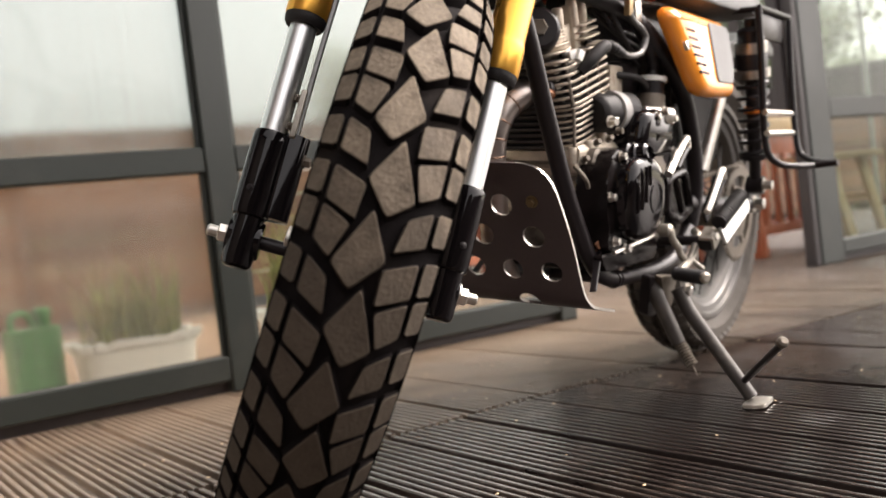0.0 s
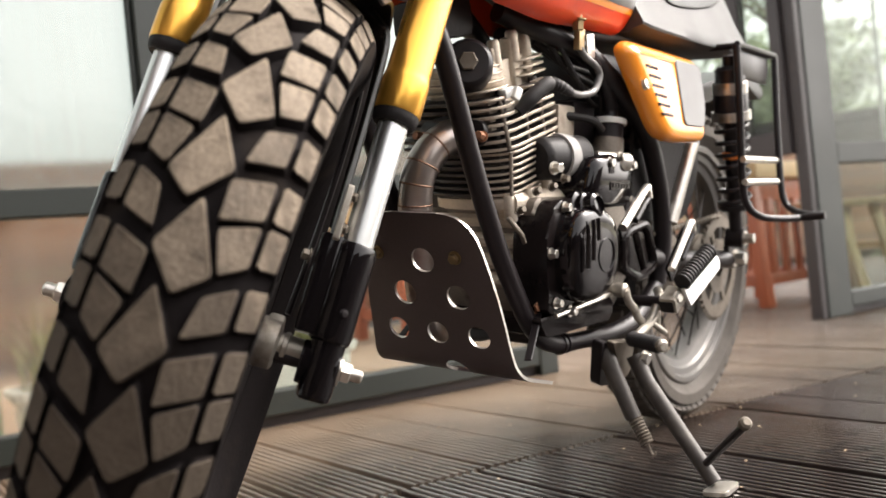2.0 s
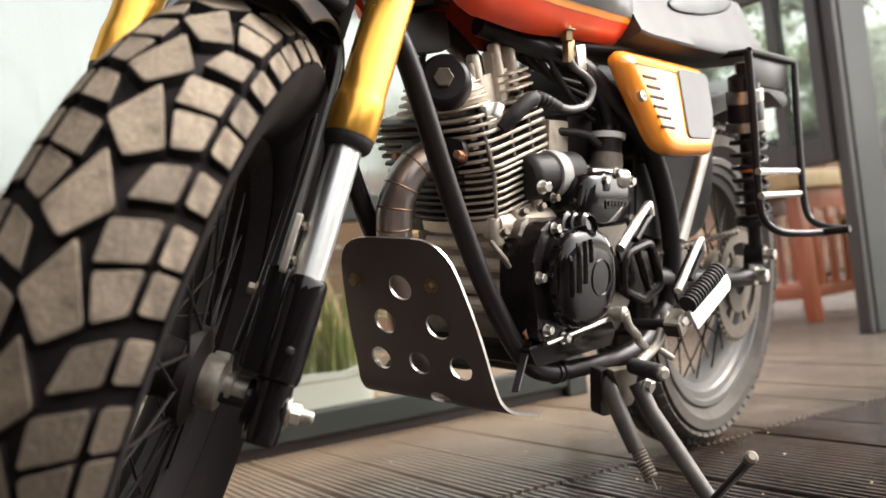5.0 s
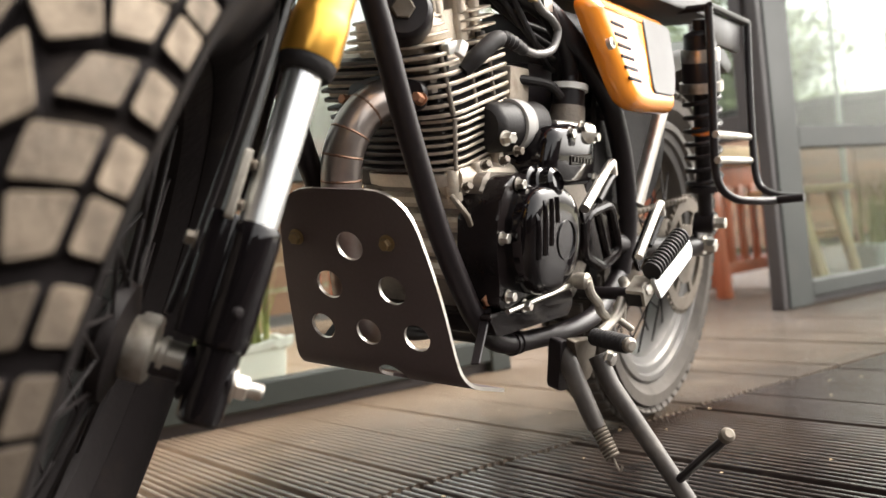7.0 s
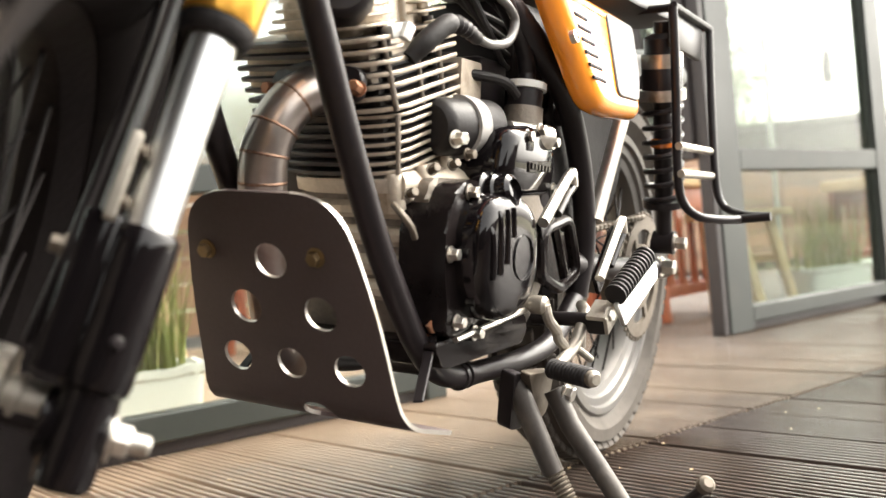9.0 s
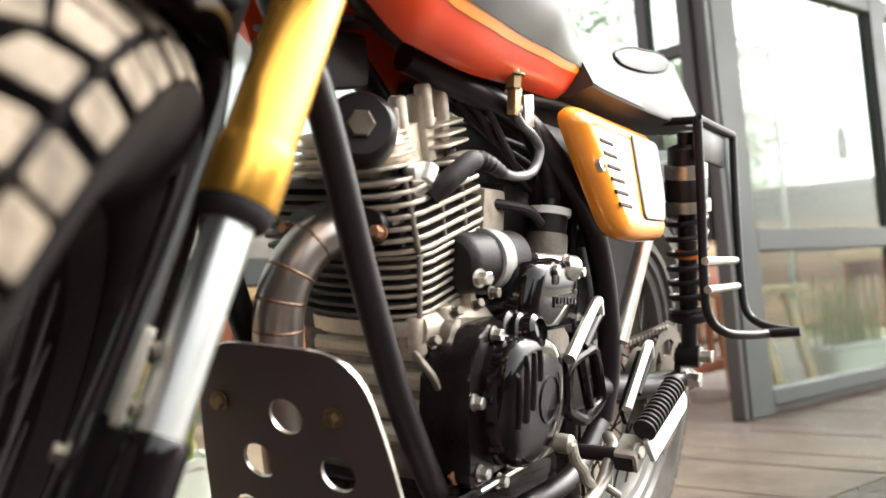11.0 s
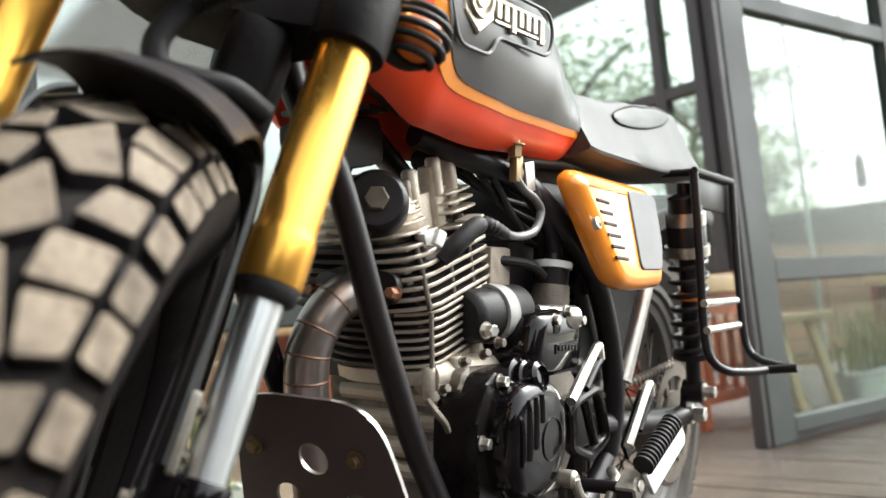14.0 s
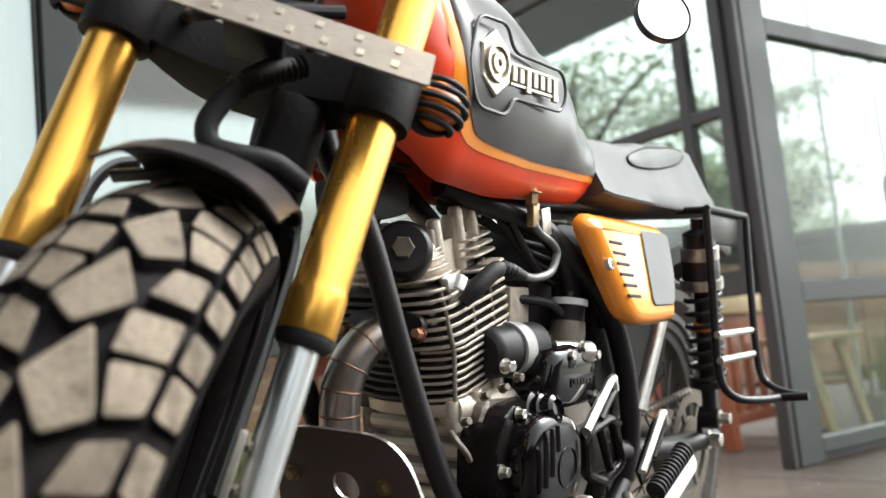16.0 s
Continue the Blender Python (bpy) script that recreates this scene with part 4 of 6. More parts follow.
cover2 = part("sprocket_cover", bm, GLOSS, bike, "glossy black drive cover")
part("cover_band", box(B(), (0.060, 0.003, 0.012), Matrix.Translation((-0.272, 0.1315, 0.462)) @ Matrix.Rotation(radians(3), 4, "Y"), 0.001, 1), OILY, cover2, "raised band of worn letters")
for k in range(6):
    part("band_mark", box(B(), (0.006, 0.002, 0.007), Matrix.Translation((-0.250 - 0.009 * k, 0.1336, 0.462 - 0.0004 * k)), 0.0006, 1), OILY, cover2, "small plain worn bar")
part("cover_lug", box(B(), (0.020, 0.022, 0.020), Matrix.Translation((-0.246, 0.122, 0.487)), 0.005, 2), GLOSS, cover2)
for x, z in ((-0.244, 0.493), (-0.316, 0.491), (-0.277, 0.502), (-0.322, 0.438)):
    part("cover_bolt", bolt(B(), (x, 0.128, z), (0, 1, 0), 0.006, 0.008), STEEL, cover2)
bm = B()
prism(bm, rounded([(-0.10, 0.285), (-0.30, 0.300), (-0.32, 0.285), (-0.31, 0.262), (-0.12, 0.258)], 0.008), -0.07, 0.105, Matrix(((1, 0, 0, 0), (0, 0, 1, 0), (0, 1, 0, 0), (0, 0, 0, 1))), 0.008)
part("sump", bm, OILY, crank, "oily black sump")
bm = B()
sweep(bm, [(-0.13, 0.112, 0.287), (-0.30, 0.125, 0.308)], 0.0035, 8)
part("shift_rod", bm, STEEL, crank)

# finned barrel and head, leaning slightly forward
LEAN_CYL = Matrix.Translation((-0.162, 0, 0.4434)) @ Matrix.Rotation(radians(16), 4, "Y")
bm = B()
lathe(bm, [(0.046, -0.01), (0.046, 0.13)], LEAN_CYL, 32)
box(bm, (0.118, 0.140, 0.128), LEAN_CYL @ Matrix.Translation((0, -0.022, 0.062)), 0.006)
for sx in (-1, 1):
    for sy in (-1, 1):
        lathe(bm, [(0.0062, -0.005), (0.0062, 0.16)], LEAN_CYL @ Matrix.Translation((sx * 0.043, sy * 0.050, 0)), 10)
barrel = part("cylinder", bm, FINBLACK, bike, "black finned cylinder with pale metal fin edges towards the left")
bm = B()
prism(bm, rounded([(-0.062, -0.062), (0.070, -0.062), (0.078, -0.03), (0.078, 0.046), (0.066, 0.064), (-0.062, 0.064)], 0.012, 3), 0.004, 0.019, LEAN_CYL, 0.003, 2)
for x, y in ((0.064, 0.056), (-0.020, 0.066), (0.030, 0.068)):
    lathe(bm, [(0.009, -0.014), (0.009, 0.020), (0.007, 0.023)], LEAN_CYL @ Matrix.Translation((x, y, 0)), 16)
part("crankcase_deck", bm, ALLOY, barrel, "bare cast deck under the cylinder")
for p in ((-0.069, 0.090, 0.428), (-0.112, 0.088, 0.452), (-0.150, 0.090, 0.458)):
    part("deck_bolt", bolt(B(), p, (0.35, 0.9, 0.3), 0.0046, 0.010), DULL, bike)
part("oil_line", sweep(B(), spline([(-0.056, 0.082, 0.418), (-0.050, 0.094, 0.410), (-0.058, 0.100, 0.398), (-0.072, 0.096, 0.388)], 5), 0.0035, 8), DULL, bike, "thin dull metal oil line")


def fin(z, x0, x1, ly, t=0.0028, right=0.0, nose=0.014):
    """One cooling fin from x0 to x1 in the cylinder's frame, with a soft front corner on the left."""
    bm = B()
    prism(bm, rounded([(x0, -ly - right), (x1 - 0.012, -ly - right), (x1, -ly * 0.5), (x1, ly * 0.45), (x1 - nose, ly), (x0, ly)], [0.01, 0.01, 0.01, 0.016, 0.016, 0.012], 3), z - t / 2, z + t / 2, LEAN_CYL, 0.0009, 1)
    return bm


def cast_fin(bm, owner, from_x=0.024):
    """Black fin whose outer edge towards the left takes the cast aluminium colour."""
    f = part("cooling_fin", bm, [FINBLACK, ALLOY], owner)
    for p in f.data.polygons:
        p.material_index = 1 if p.normal.y > 0.1 or (p.normal.x > 0.5 and p.center.y > from_x) else 0


rng = random.Random(17)
for k in range(7):
    z = 0.0245 + 0.0087 * k
    cast_fin(fin(z + rng.uniform(-0.0004, 0.0004), -0.066, 0.080 - 0.0022 * k + rng.uniform(-0.0008, 0.0008), 0.067 + rng.uniform(-0.0006, 0.0006), 0.0036, 0.006), barrel)
bm = B()
sweep(bm, [LEAN_CYL @ Vector((0.0665, 0.0635, 0.022)), LEAN_CYL @ Vector((0.0560, 0.0640, 0.078))], 0.0026, 8)
part("fin_rib", bm, GRIMY, barrel, "cast rib across the fin edges")
bm = B()
box(bm, (0.128, 0.15, 0.055), LEAN_CYL @ Matrix.Translation((0.003, -0.028, 0.128)), 0.008)
prism(bm, rounded([(-0.060, -0.045), (0.075, -0.045), (0.075, 0.040), (-0.060, 0.040)], 0.012), 0.15, 0.192, LEAN_CYL, 0.008)
# rocker towers and the casting that flows down from them
for x, y, wx, wy, h in ((0.028, 0.034, 0.024, 0.022, 0.024), (-0.016, 0.036, 0.020, 0.020, 0.030), (-0.050, 0.034, 0.018, 0.022, 0.022), (0.035, -0.03, 0.024, 0.022, 0.022)):
    prism(bm, rounded([(x - wx / 2, y - wy / 2), (x + wx / 2, y - wy / 2), (x + wx / 2, y + wy / 2), (x - wx / 2, y + wy / 2)], 0.006, 3), 0.150, 0.188 + h, LEAN_CYL, 0.003, 2)
    lathe(bm, [(0.0085, 0.186), (0.0085, 0.194 + h), (0.0065, 0.197 + h)], LEAN_CYL @ Matrix.Translation((x, y + 0.006, 0)), 14)
lathe(bm, [(0.030, -0.03), (0.034, 0.0), (0.030, 0.012)], LEAN_CYL @ Matrix.Translation((0.055, 0.018, 0.182)) @ Matrix.Rotation(radians(60), 4, "Y"), 24)
head = part("cylinder_head", bm, ALLOY, bike, "aluminium cylinder head with rocker towers and broken rows of fins")
for k in range(7):  # long fins round the head, flaring forward as they rise
    z = 0.0840 + 0.0112 * k
    if k < 5:
        cast_fin(fin(z, -0.072, 0.078 + 0.0030 * k, 0.069, 0.0044, 0.040, 0.020), head)
    else:  # cut through by the plug recess
        cast_fin(fin(z, 0.030, 0.078 + 0.0034 * k, 0.068, 0.0042, 0.040, 0.022), head)
        cast_fin(fin(z, -0.072, -0.004, 0.069, 0.0042, 0.0, 0.004), head, -1)
for k in range(4):  # short fins ahead of the plug
    part("cooling_fin", fin(0.1625 + 0.0092 * k, 0.026, 0.093 - 0.004 * k, 0.060 - 0.003 * k, 0.0030, 0.0, 0.020), ALLOY, head)
for k in range(3):  # and behind it
    part("cooling_fin", fin(0.1660 + 0.0100 * k, -0.070, -0.008, 0.062 - 0.002 * k, 0.0030, 0.0, 0.004), ALLOY, head)
bm = B()
sweep(bm, [LEAN_CYL @ Vector((0.058, 0.0645, 0.082)), LEAN_CYL @ Vector((0.066, 0.0630, 0.152))], 0.0030, 8)
sweep(bm, [LEAN_CYL @ Vector((0.012, 0.0665, 0.080)), LEAN_CYL @ Vector((0.012, 0.0665, 0.130))], 0.0026, 8)
sweep(bm, [LEAN_CYL @ Vector((-0.030, 0.0665, 0.080)), LEAN_CYL @ Vector((-0.030, 0.0665, 0.150))], 0.0026, 8)
part("fin_rib", bm, GRIMY, head, "cast ribs between the fins")
part("rear_boss", box(B(), (0.034, 0.022, 0.020), LEAN_CYL @ Matrix.Translation((-0.046, 0.062, 0.146)), 0.004, 2), ALLOY, head)
part("head_side_boss", lathe(B(), [(0.032, 0.0), (0.032, 0.028), (0.030, 0.034), (0.026, 0.037), (0.010, 0.037)], ref((-0.040, 0.026, 0.608), (0.8, 0.55, 0.15)), 28), BLACK, head, "dark round cap with a hexagon")
part("cap_hexagon", bolt(B(), Vector((-0.040, 0.026, 0.608)) + Vector((0.8, 0.55, 0.15)).normalized() * 0.036, (0.8, 0.55, 0.15), 0.013, 0.006, False), DULL, head)
for p, q in (((-0.040, 0.050, 0.522), (1, 0.3, 0.1)), ((-0.040, -0.045, 0.522), (1, 0, 0.1))):
    part("exhaust_stud", bolt(B(), p, q, 0.0055, 0.018), COPPER, head)
bm = B()
prism(bm, rounded([(-0.014, -0.052), (0.014, -0.05), (0.026, 0), (0.014, 0.05), (-0.014, 0.052), (-0.026, 0)], 0.01), 0, 0.010, ref((-0.052, 0, 0.527), (1, 0, -0.1), (0, 1, 0)), 0.002)
part("exhaust_flange", bm, BLACK, head)

# exhaust header with its welds
pipe_line = spline([(-0.075, 0.008, 0.527), (-0.046, 0.0, 0.524), (-0.020, -0.012, 0.507), (-0.003, -0.021, 0.476), (0.000, -0.026, 0.440), (-0.012, -0.03, 0.38), (-0.05, -0.045, 0.29), (-0.11, -0.07, 0.25), (-0.25, -0.11, 0.25), (-0.6, -0.16, 0.30), (-0.95, -0.18, 0.36)], 8)
pipe = part("exhaust_pipe", sweep(B(), pipe_line, 0.0225, 24), HEADER, bike, "heat tinted segmented steel exhaust pipe")
for i in (7, 15, 22, 28, 33):
    p, q = pipe_line[i], pipe_line[i + 1]
    part("weld_bead", lathe(B(), [(0.0223, -0.0018), (0.0232, 0), (0.0223, 0.0018)], ref(p, q - p), 24), WELD, pipe)

# plug, lead, intake, starter
bm = B()
PLUG = ref((-0.079, 0.050, 0.580), (0.25, 0.9, -0.02))
lathe(bm, [(0.006, 0), (0.008, 0.012)], PLUG, 16)
box(bm, (0.024, 0.013, 0.014), PLUG @ Matrix.Translation((0.0, 0.0, 0.018)) @ Matrix.Rotation(0.3, 4, "Z"), 0.004, 2)
box(bm, (0.012, 0.017, 0.010), PLUG @ Matrix.Translation((0.005, -0.001, 0.026)) @ Matrix.Rotation(-0.4, 4, "Z"), 0.003, 2)
part("spark_plug", bm, WHITE, head, "white spark plug insulator")
bm = B()
sweep(bm, spline([(-0.094, 0.070, 0.556), (-0.108, 0.082, 0.576), (-0.132, 0.090, 0.594), (-0.156, 0.094, 0.594), (-0.186, 0.096, 0.587)], 6), [0.0078, 0.0082, 0.0090, 0.0098, 0.0104, 0.0108] + [0.0105] * 7 + [0.0098, 0.0075, 0.0098, 0.0072, 0.0092, 0.0068, 0.0086, 0.0066, 0.0080, 0.0062, 0.0074, 0.0058], 14)
part("plug_boot", bm, GRIP, bike, "black rubber plug boot")
bm = B()
sweep(bm, spline([(-0.182, 0.096, 0.588), (-0.212, 0.098, 0.586), (-0.245, 0.101, 0.594), (-0.261, 0.101, 0.617), (-0.248, 0.099, 0.631), (-0.228, 0.095, 0.640), (-0.214, 0.092, 0.652)], 7), 0.0052, 12)
part("fuel_hose", bm, HOSE, bike, "black fuel hose with a pale sheen")
START = ref((-0.150, 0.066, 0.4965), (-0.97, 0.12, 0.06))
starter = part("starter_motor", lathe(B(), [(0.022, -0.004), (0.027, 0.0), (0.030, 0.006), (0.030, 0.094), (0.026, 0.098)], START, 32), GRIP, bike, "black starter motor with a grey end band")
part("starter_band", lathe(B(), [(0.029, 0.040), (0.0335, 0.041), (0.0335, 0.054), (0.0325, 0.056), (0.0325, 0.062), (0.029, 0.063)], START, 36, True), BANDGREY, starter, "matt grey end band")
part("band_screw", bolt(B(), (-0.236, 0.084, 0.524), (0, 0.5, 0.85), 0.0042, 0.006), STEEL, starter)
part("starter_bolt", bolt(B(), (-0.148, 0.094, 0.484), (0.3, 1, 0), 0.0068, 0.014), STEEL, starter)
part("starter_bolt", bolt(B(), (-0.170, 0.096, 0.470), (0.1, 1, 0), 0.0050, 0.010), DULL, starter)
bm = B()
lathe(bm, [(0.012, 0), (0.014, 0.06), (0.010, 0.064)], ref((-0.245, 0.105, 0.498), (-0.85, 0.35, -0.05)), 18)
part("clutch_arm", bm, STEEL, cover2, "bright metal clutch arm")
bm = B()
lathe(bm, [(0.020, -0.045), (0.021, -0.002), (0.021, 0.010)], ref((-0.330, 0.085, 0.545), (-0.12, 0.0, 1)), 22)
sweep(bm, spline([(-0.331, 0.085, 0.560), (-0.333, 0.085, 0.575), (-0.318, 0.087, 0.597), (-0.285, 0.088, 0.622), (-0.250, 0.090, 0.642)], 6), 0.0105, 14)
box(bm, (0.07, 0.06, 0.07), Matrix.Translation((-0.30, 0.03, 0.55)), 0.01)
carb = part("carburettor", bm, BLACK, bike, "dark carburettor behind the cylinder")
part("carburettor_ring", lathe(B(), [(0.020, 0), (0.0245, 0.001), (0.0245, 0.009), (0.020, 0.010)], ref((-0.331, 0.085, 0.551), (-0.12, 0, 1)), 24), WHITE, carb, "pale plastic ring")
part("carburettor_bowl", lathe(B(), [(0.017, -0.050), (0.0225, -0.046), (0.0235, -0.030), (0.0225, -0.014)], ref((-0.330, 0.085, 0.545), (-0.12, 0, 1)), 24), GRIMY, carb)
part("intake_stub", box(B(), (0.05, 0.05, 0.05), Matrix.Translation((-0.235, 0.04, 0.55)), 0.006), ALLOY, carb)
bm = B()
sweep(bm, spline([(-0.235, 0.06, 0.56), (-0.27, 0.085, 0.555), (-0.295, 0.09, 0.542)], 5), 0.006, 10)
part("breather_hose", bm, GRIP, carb)
bm = B()
sweep(bm, [(-0.208, 0.092, 0.700), (-0.212, 0.092, 0.672)], 0.006, 12)
bolt(bm, (-0.210, 0.092, 0.690), (0, 0, -1), 0.0085, 0.016)
box(bm, (0.016, 0.010, 0.03), Matrix.Translation((-0.214, 0.092, 0.662)), 0.002)
tap = part("fuel_tap", bm, BRASS, bike, "brass fuel tap")
part("tap_lever", box(B(), (0.022, 0.003, 0.034), Matrix.Translation((-0.236, 0.098, 0.655)) @ Matrix.Rotation(0.2, 4, "Y"), 0.001), STEEL, tap)
# wiring and boxes that fill the middle
bm = B()
box(bm, (0.085, 0.070, 0.050), Matrix.Translation((-0.005, -0.005, 0.668)) @ Matrix.Rotation(0.2, 4, "Y"), 0.012)
coil = part("ignition_coil", bm, GRIP, bike, "black ignition coil under the tank")
part("coil_bracket", box(B(), (0.03, 0.11, 0.006), Matrix.Translation((-0.005, -0.005, 0.700)), 0.002), BLACK, coil)
part("coil_lead", sweep(B(), spline([(-0.03, 0.0, 0.655), (-0.06, -0.03, 0.640), (-0.09, -0.05, 0.610), (-0.10, -0.06, 0.585)], 5), 0.005, 8), GRIP, coil)

bm = B()
box(bm, (0.22, 0.13, 0.13), Matrix.Translation((-0.45, 0.0, 0.60)), 0.02)
box(bm, (0.10, 0.14, 0.10), Matrix.Translation((-0.46, 0.01, 0.46)), 0.02)
part("air_box", bm, BLACK, bike)
bm = B()
for k in range(4):
    sweep(bm, spline([(-0.17 - 0.01 * k, 0.03 + 0.012 * k, 0.66), (-0.24, 0.05 + 0.01 * k, 0.635 - 0.01 * k), (-0.34, 0.055, 0.625 - 0.015 * k), (-0.40, 0.05, 0.60)], 6), 0.004, 8)
part("wiring", bm, GRIP, bike)

# gear lever, footrest, side plates
bm = B()
lathe(bm, [(0.0085, -0.002), (0.0105, 0.001), (0.0105, 0.014), (0.007, 0.018)], ref((-0.276, 0.129, 0.311), (0, 1, 0)), 18)
sweep(bm, [(-0.276, 0.10, 0.311), (-0.276, 0.132, 0.311)], 0.008, 12)
sweep(bm, spline([(-0.276, 0.144, 0.311), (-0.280, 0.147, 0.296), (-0.292, 0.149, 0.286), (-0.301, 0.149, 0.280), (-0.305, 0.150, 0.271), (-0.316, 0.151, 0.264), (-0.325, 0.151, 0.256)], 5), 0.0060, 10)
part("gear_linkage", bm, CAST, bike, "dull metal gear linkage")
bm = B()
sweep(bm, spline([(-0.400, 0.140, 0.300), (-0.376, 0.155, 0.293), (-0.358, 0.156, 0.278), (-0.342, 0.156, 0.261), (-0.308, 0.156, 0.249), (-0.280, 0.155, 0.239)], 6), 0.0072, 12)
sweep(bm, [(-0.352, 0.150, 0.258), (-0.386, 0.160, 0.238)], 0.0045, 10)
sweep(bm, [(-0.376, 0.150, 0.296), (-0.372, 0.152, 0.252)], 0.0055, 10)
gear = part("gear_lever", bm, CAST, bike, "bare metal gear lever with ribbed toe rubber")
bm = B()
prof = []
for k in range(12):
    prof += [(0.0098, k * 0.0052), (0.0115, k * 0.0052 + 0.0012), (0.0115, k * 0.0052 + 0.0032), (0.0098, k * 0.0052 + 0.0044)]
lathe(bm, prof, ref((-0.284, 0.152, 0.241), (0.034, 0.066, 0.001)), 18)
part("toe_rubber", bm, GRIP, gear)
part("toe_cap", lathe(B(), [(0.009, 0), (0.009, 0.006), (0.006, 0.009)], ref(Vector((-0.284, 0.152, 0.241)) + Vector((0.034, 0.066, 0.001)).normalized() * 0.0625, (0.034, 0.066, 0.001)), 14), CAST, gear)
bm = B()
turned = Matrix.Translation((-0.360, 0.178, 0.292)) @ Matrix.Rotation(0.5, 4, "Y")
box(bm, (0.036, 0.024, 0.006), turned @ Matrix.Translation((0, 0.002, 0.011)), 0.002)
box(bm, (0.036, 0.005, 0.022), turned @ Matrix.Translation((0, 0.013, 0.001)), 0.002)
rest = part("footrest_bracket", bm, CAST, bike, "grey metal folding footrest bracket")
part("bracket_block", box(B(), (0.030, 0.024, 0.022), turned @ Matrix.Translation((-0.001, -0.002, -0.004)), 0.005), GRIP, rest, "black rubber stop under the bracket")
part("bracket_arm", sweep(B(), [(-0.372, 0.09, 0.283), (-0.362, 0.17, 0.289)], 0.0085, 12), BLACK, rest, "black bracket arm")
part("footrest_bolt", bolt(B(), (-0.353, 0.190, 0.297), (0.2, 1, 0.1), 0.0075, 0.007), STEEL, rest)
A0, A1 = Vector((-0.356, 0.196, 0.320)), Vector((-0.443, 0.204, 0.364))
bm = B()
prof = []
n = 13
for k in range(n):
    h = (A1 - A0).length * k / n
    d = (A1 - A0).length / n
    prof += [(0.0098, h), (0.0132, h + d * 0.15), (0.0132, h + d * 0.50), (0.0098, h + d * 0.72)]
lathe(bm, prof, ref(A0, A1 - A0), 20)
peg = part("footrest", bm, GRIP, bike, "folded footrest with black ribbed rubber")
bm = B()
mid = A0.lerp(A1, 0.5) + Vector((-0.013, 0.004, -0.021))
prism(bm, rounded([(-0.016, -0.055), (0.016, -0.052), (0.013, 0.052), (0.004, 0.060), (-0.010, 0.058)], 0.003, 2), -0.003, 0.003, ref(mid, Vector((0.15, 0.95, 0.12)), A1 - A0), 0.001, 1)
part("footrest_plate", bm, CHROME, peg, "bright metal footrest plate")
for p, q, wd, back in (((-0.345, 0.138, 0.455), (-0.256, 0.146, 0.402), 0.013, 0.022), ((-0.470, 0.160, 0.399), (-0.398, 0.162, 0.334), 0.012, 0.03)):
    p, q = Vector(p), Vector(q)
    c = part("chain_cover", box(B(), (back, 0.006, (p - q).length * 0.95), ref((p + q) / 2 + Vector((-0.008, -0.008, -0.012)), p - q, (0, 1, 0)), 0.002), GLOSS, bike, "glossy black side plate with a bright metal edge")
    bm = B()
    sweep(bm, spline([q, p, p + Vector((-0.010, 0, -0.002)), p + Vector((-0.014, 0, -0.012))], 5), wd / 2, 10)
    part("cover_edge", bm, STEEL, c, "bare bright metal edge")
    low = p.lerp(q, 0.72) + Vector((-0.030, -0.004, -0.006))
    part("cover_lip", sweep(B(), spline([p + Vector((-0.014, 0, -0.012)), p.lerp(q, 0.3) + Vector((-0.024, -0.002, -0.006)), low], 5), wd * 0.42, 10), GLOSS, c)
bm = B()
ring = rounded([(-0.314, 0.392), (-0.388, 0.404), (-0.424, 0.338), (-0.368, 0.320), (-0.306, 0.340)], 0.016, 4)
sweep(bm, [Vector((x, 0.122, z)) for x, z in ring], 0.0075, 10, close=True)
sweep(bm, [(-0.352, 0.120, 0.396), (-0.392, 0.120, 0.330)], 0.006, 10)
prism(bm, rounded([(-0.32, 0.385), (-0.38, 0.395), (-0.46, 0.38), (-0.45, 0.325), (-0.36, 0.325)], 0.02), 0.085, 0.100, XZ, 0.004)
part("pivot_plate", bm, OILY, bike)

# side stand
bm = B()
m = Matrix.Translation((0, 0.083, 0)) @ Matrix.Rotation(radians(-14), 4, "X") @ Matrix(((1, 0, 0, 0), (0, 0, 1, 0), (0, 1, 0, 0), (0, 0, 0, 1)))
prism(bm, rounded([(-0.236, 0.244), (-0.276, 0.236), (-0.308, 0.166), (-0.268, 0.170)], 0.008), -0.03, -0.013, m, 0.003)
stand = part("side_stand_bracket", bm, BLACK, bike, "black side stand bracket welded under the frame")
part("stand_plate", prism(B(), rounded([(-0.244, 0.247), (-0.320, 0.238), (-0.334, 0.184), (-0.312, 0.178)], 0.008), -0.012, 0.0, m, 0.0025), DULL, stand, "dusty grey welded plate")
part("pivot_bolt", bolt(B(), (-0.303, 0.162, 0.212), (0, 1, -0.2), 0.0095, 0.010), STEEL, stand)
bm = B()
sweep(bm, [(-0.298, 0.150, 0.215), (-0.300, 0.170, 0.178), (-0.300, 0.276, 0.050)], [0.012, 0.0118, 0.0105], 16)
leg = part("side_stand_leg", bm, STAND, bike, "worn dusty dark metal side stand leg")
bm = B()
prism(bm, rounded([(-0.03, -0.016), (0.034, -0.018), (0.034, 0.018), (-0.03, 0.016)], 0.012), -0.003, 0.003, Matrix.Translation((-0.296, 0.288, 0.0455)) @ Matrix.Rotation(radians(8), 4, "X"), 0.001)
part("stand_foot", bm, STEEL, leg)
bm = B()
sweep(bm, [(-0.302, 0.258, 0.070), (-0.228, 0.338, 0.157)], 0.0055, 10)
part("stand_tang", bm, BLACK, leg)
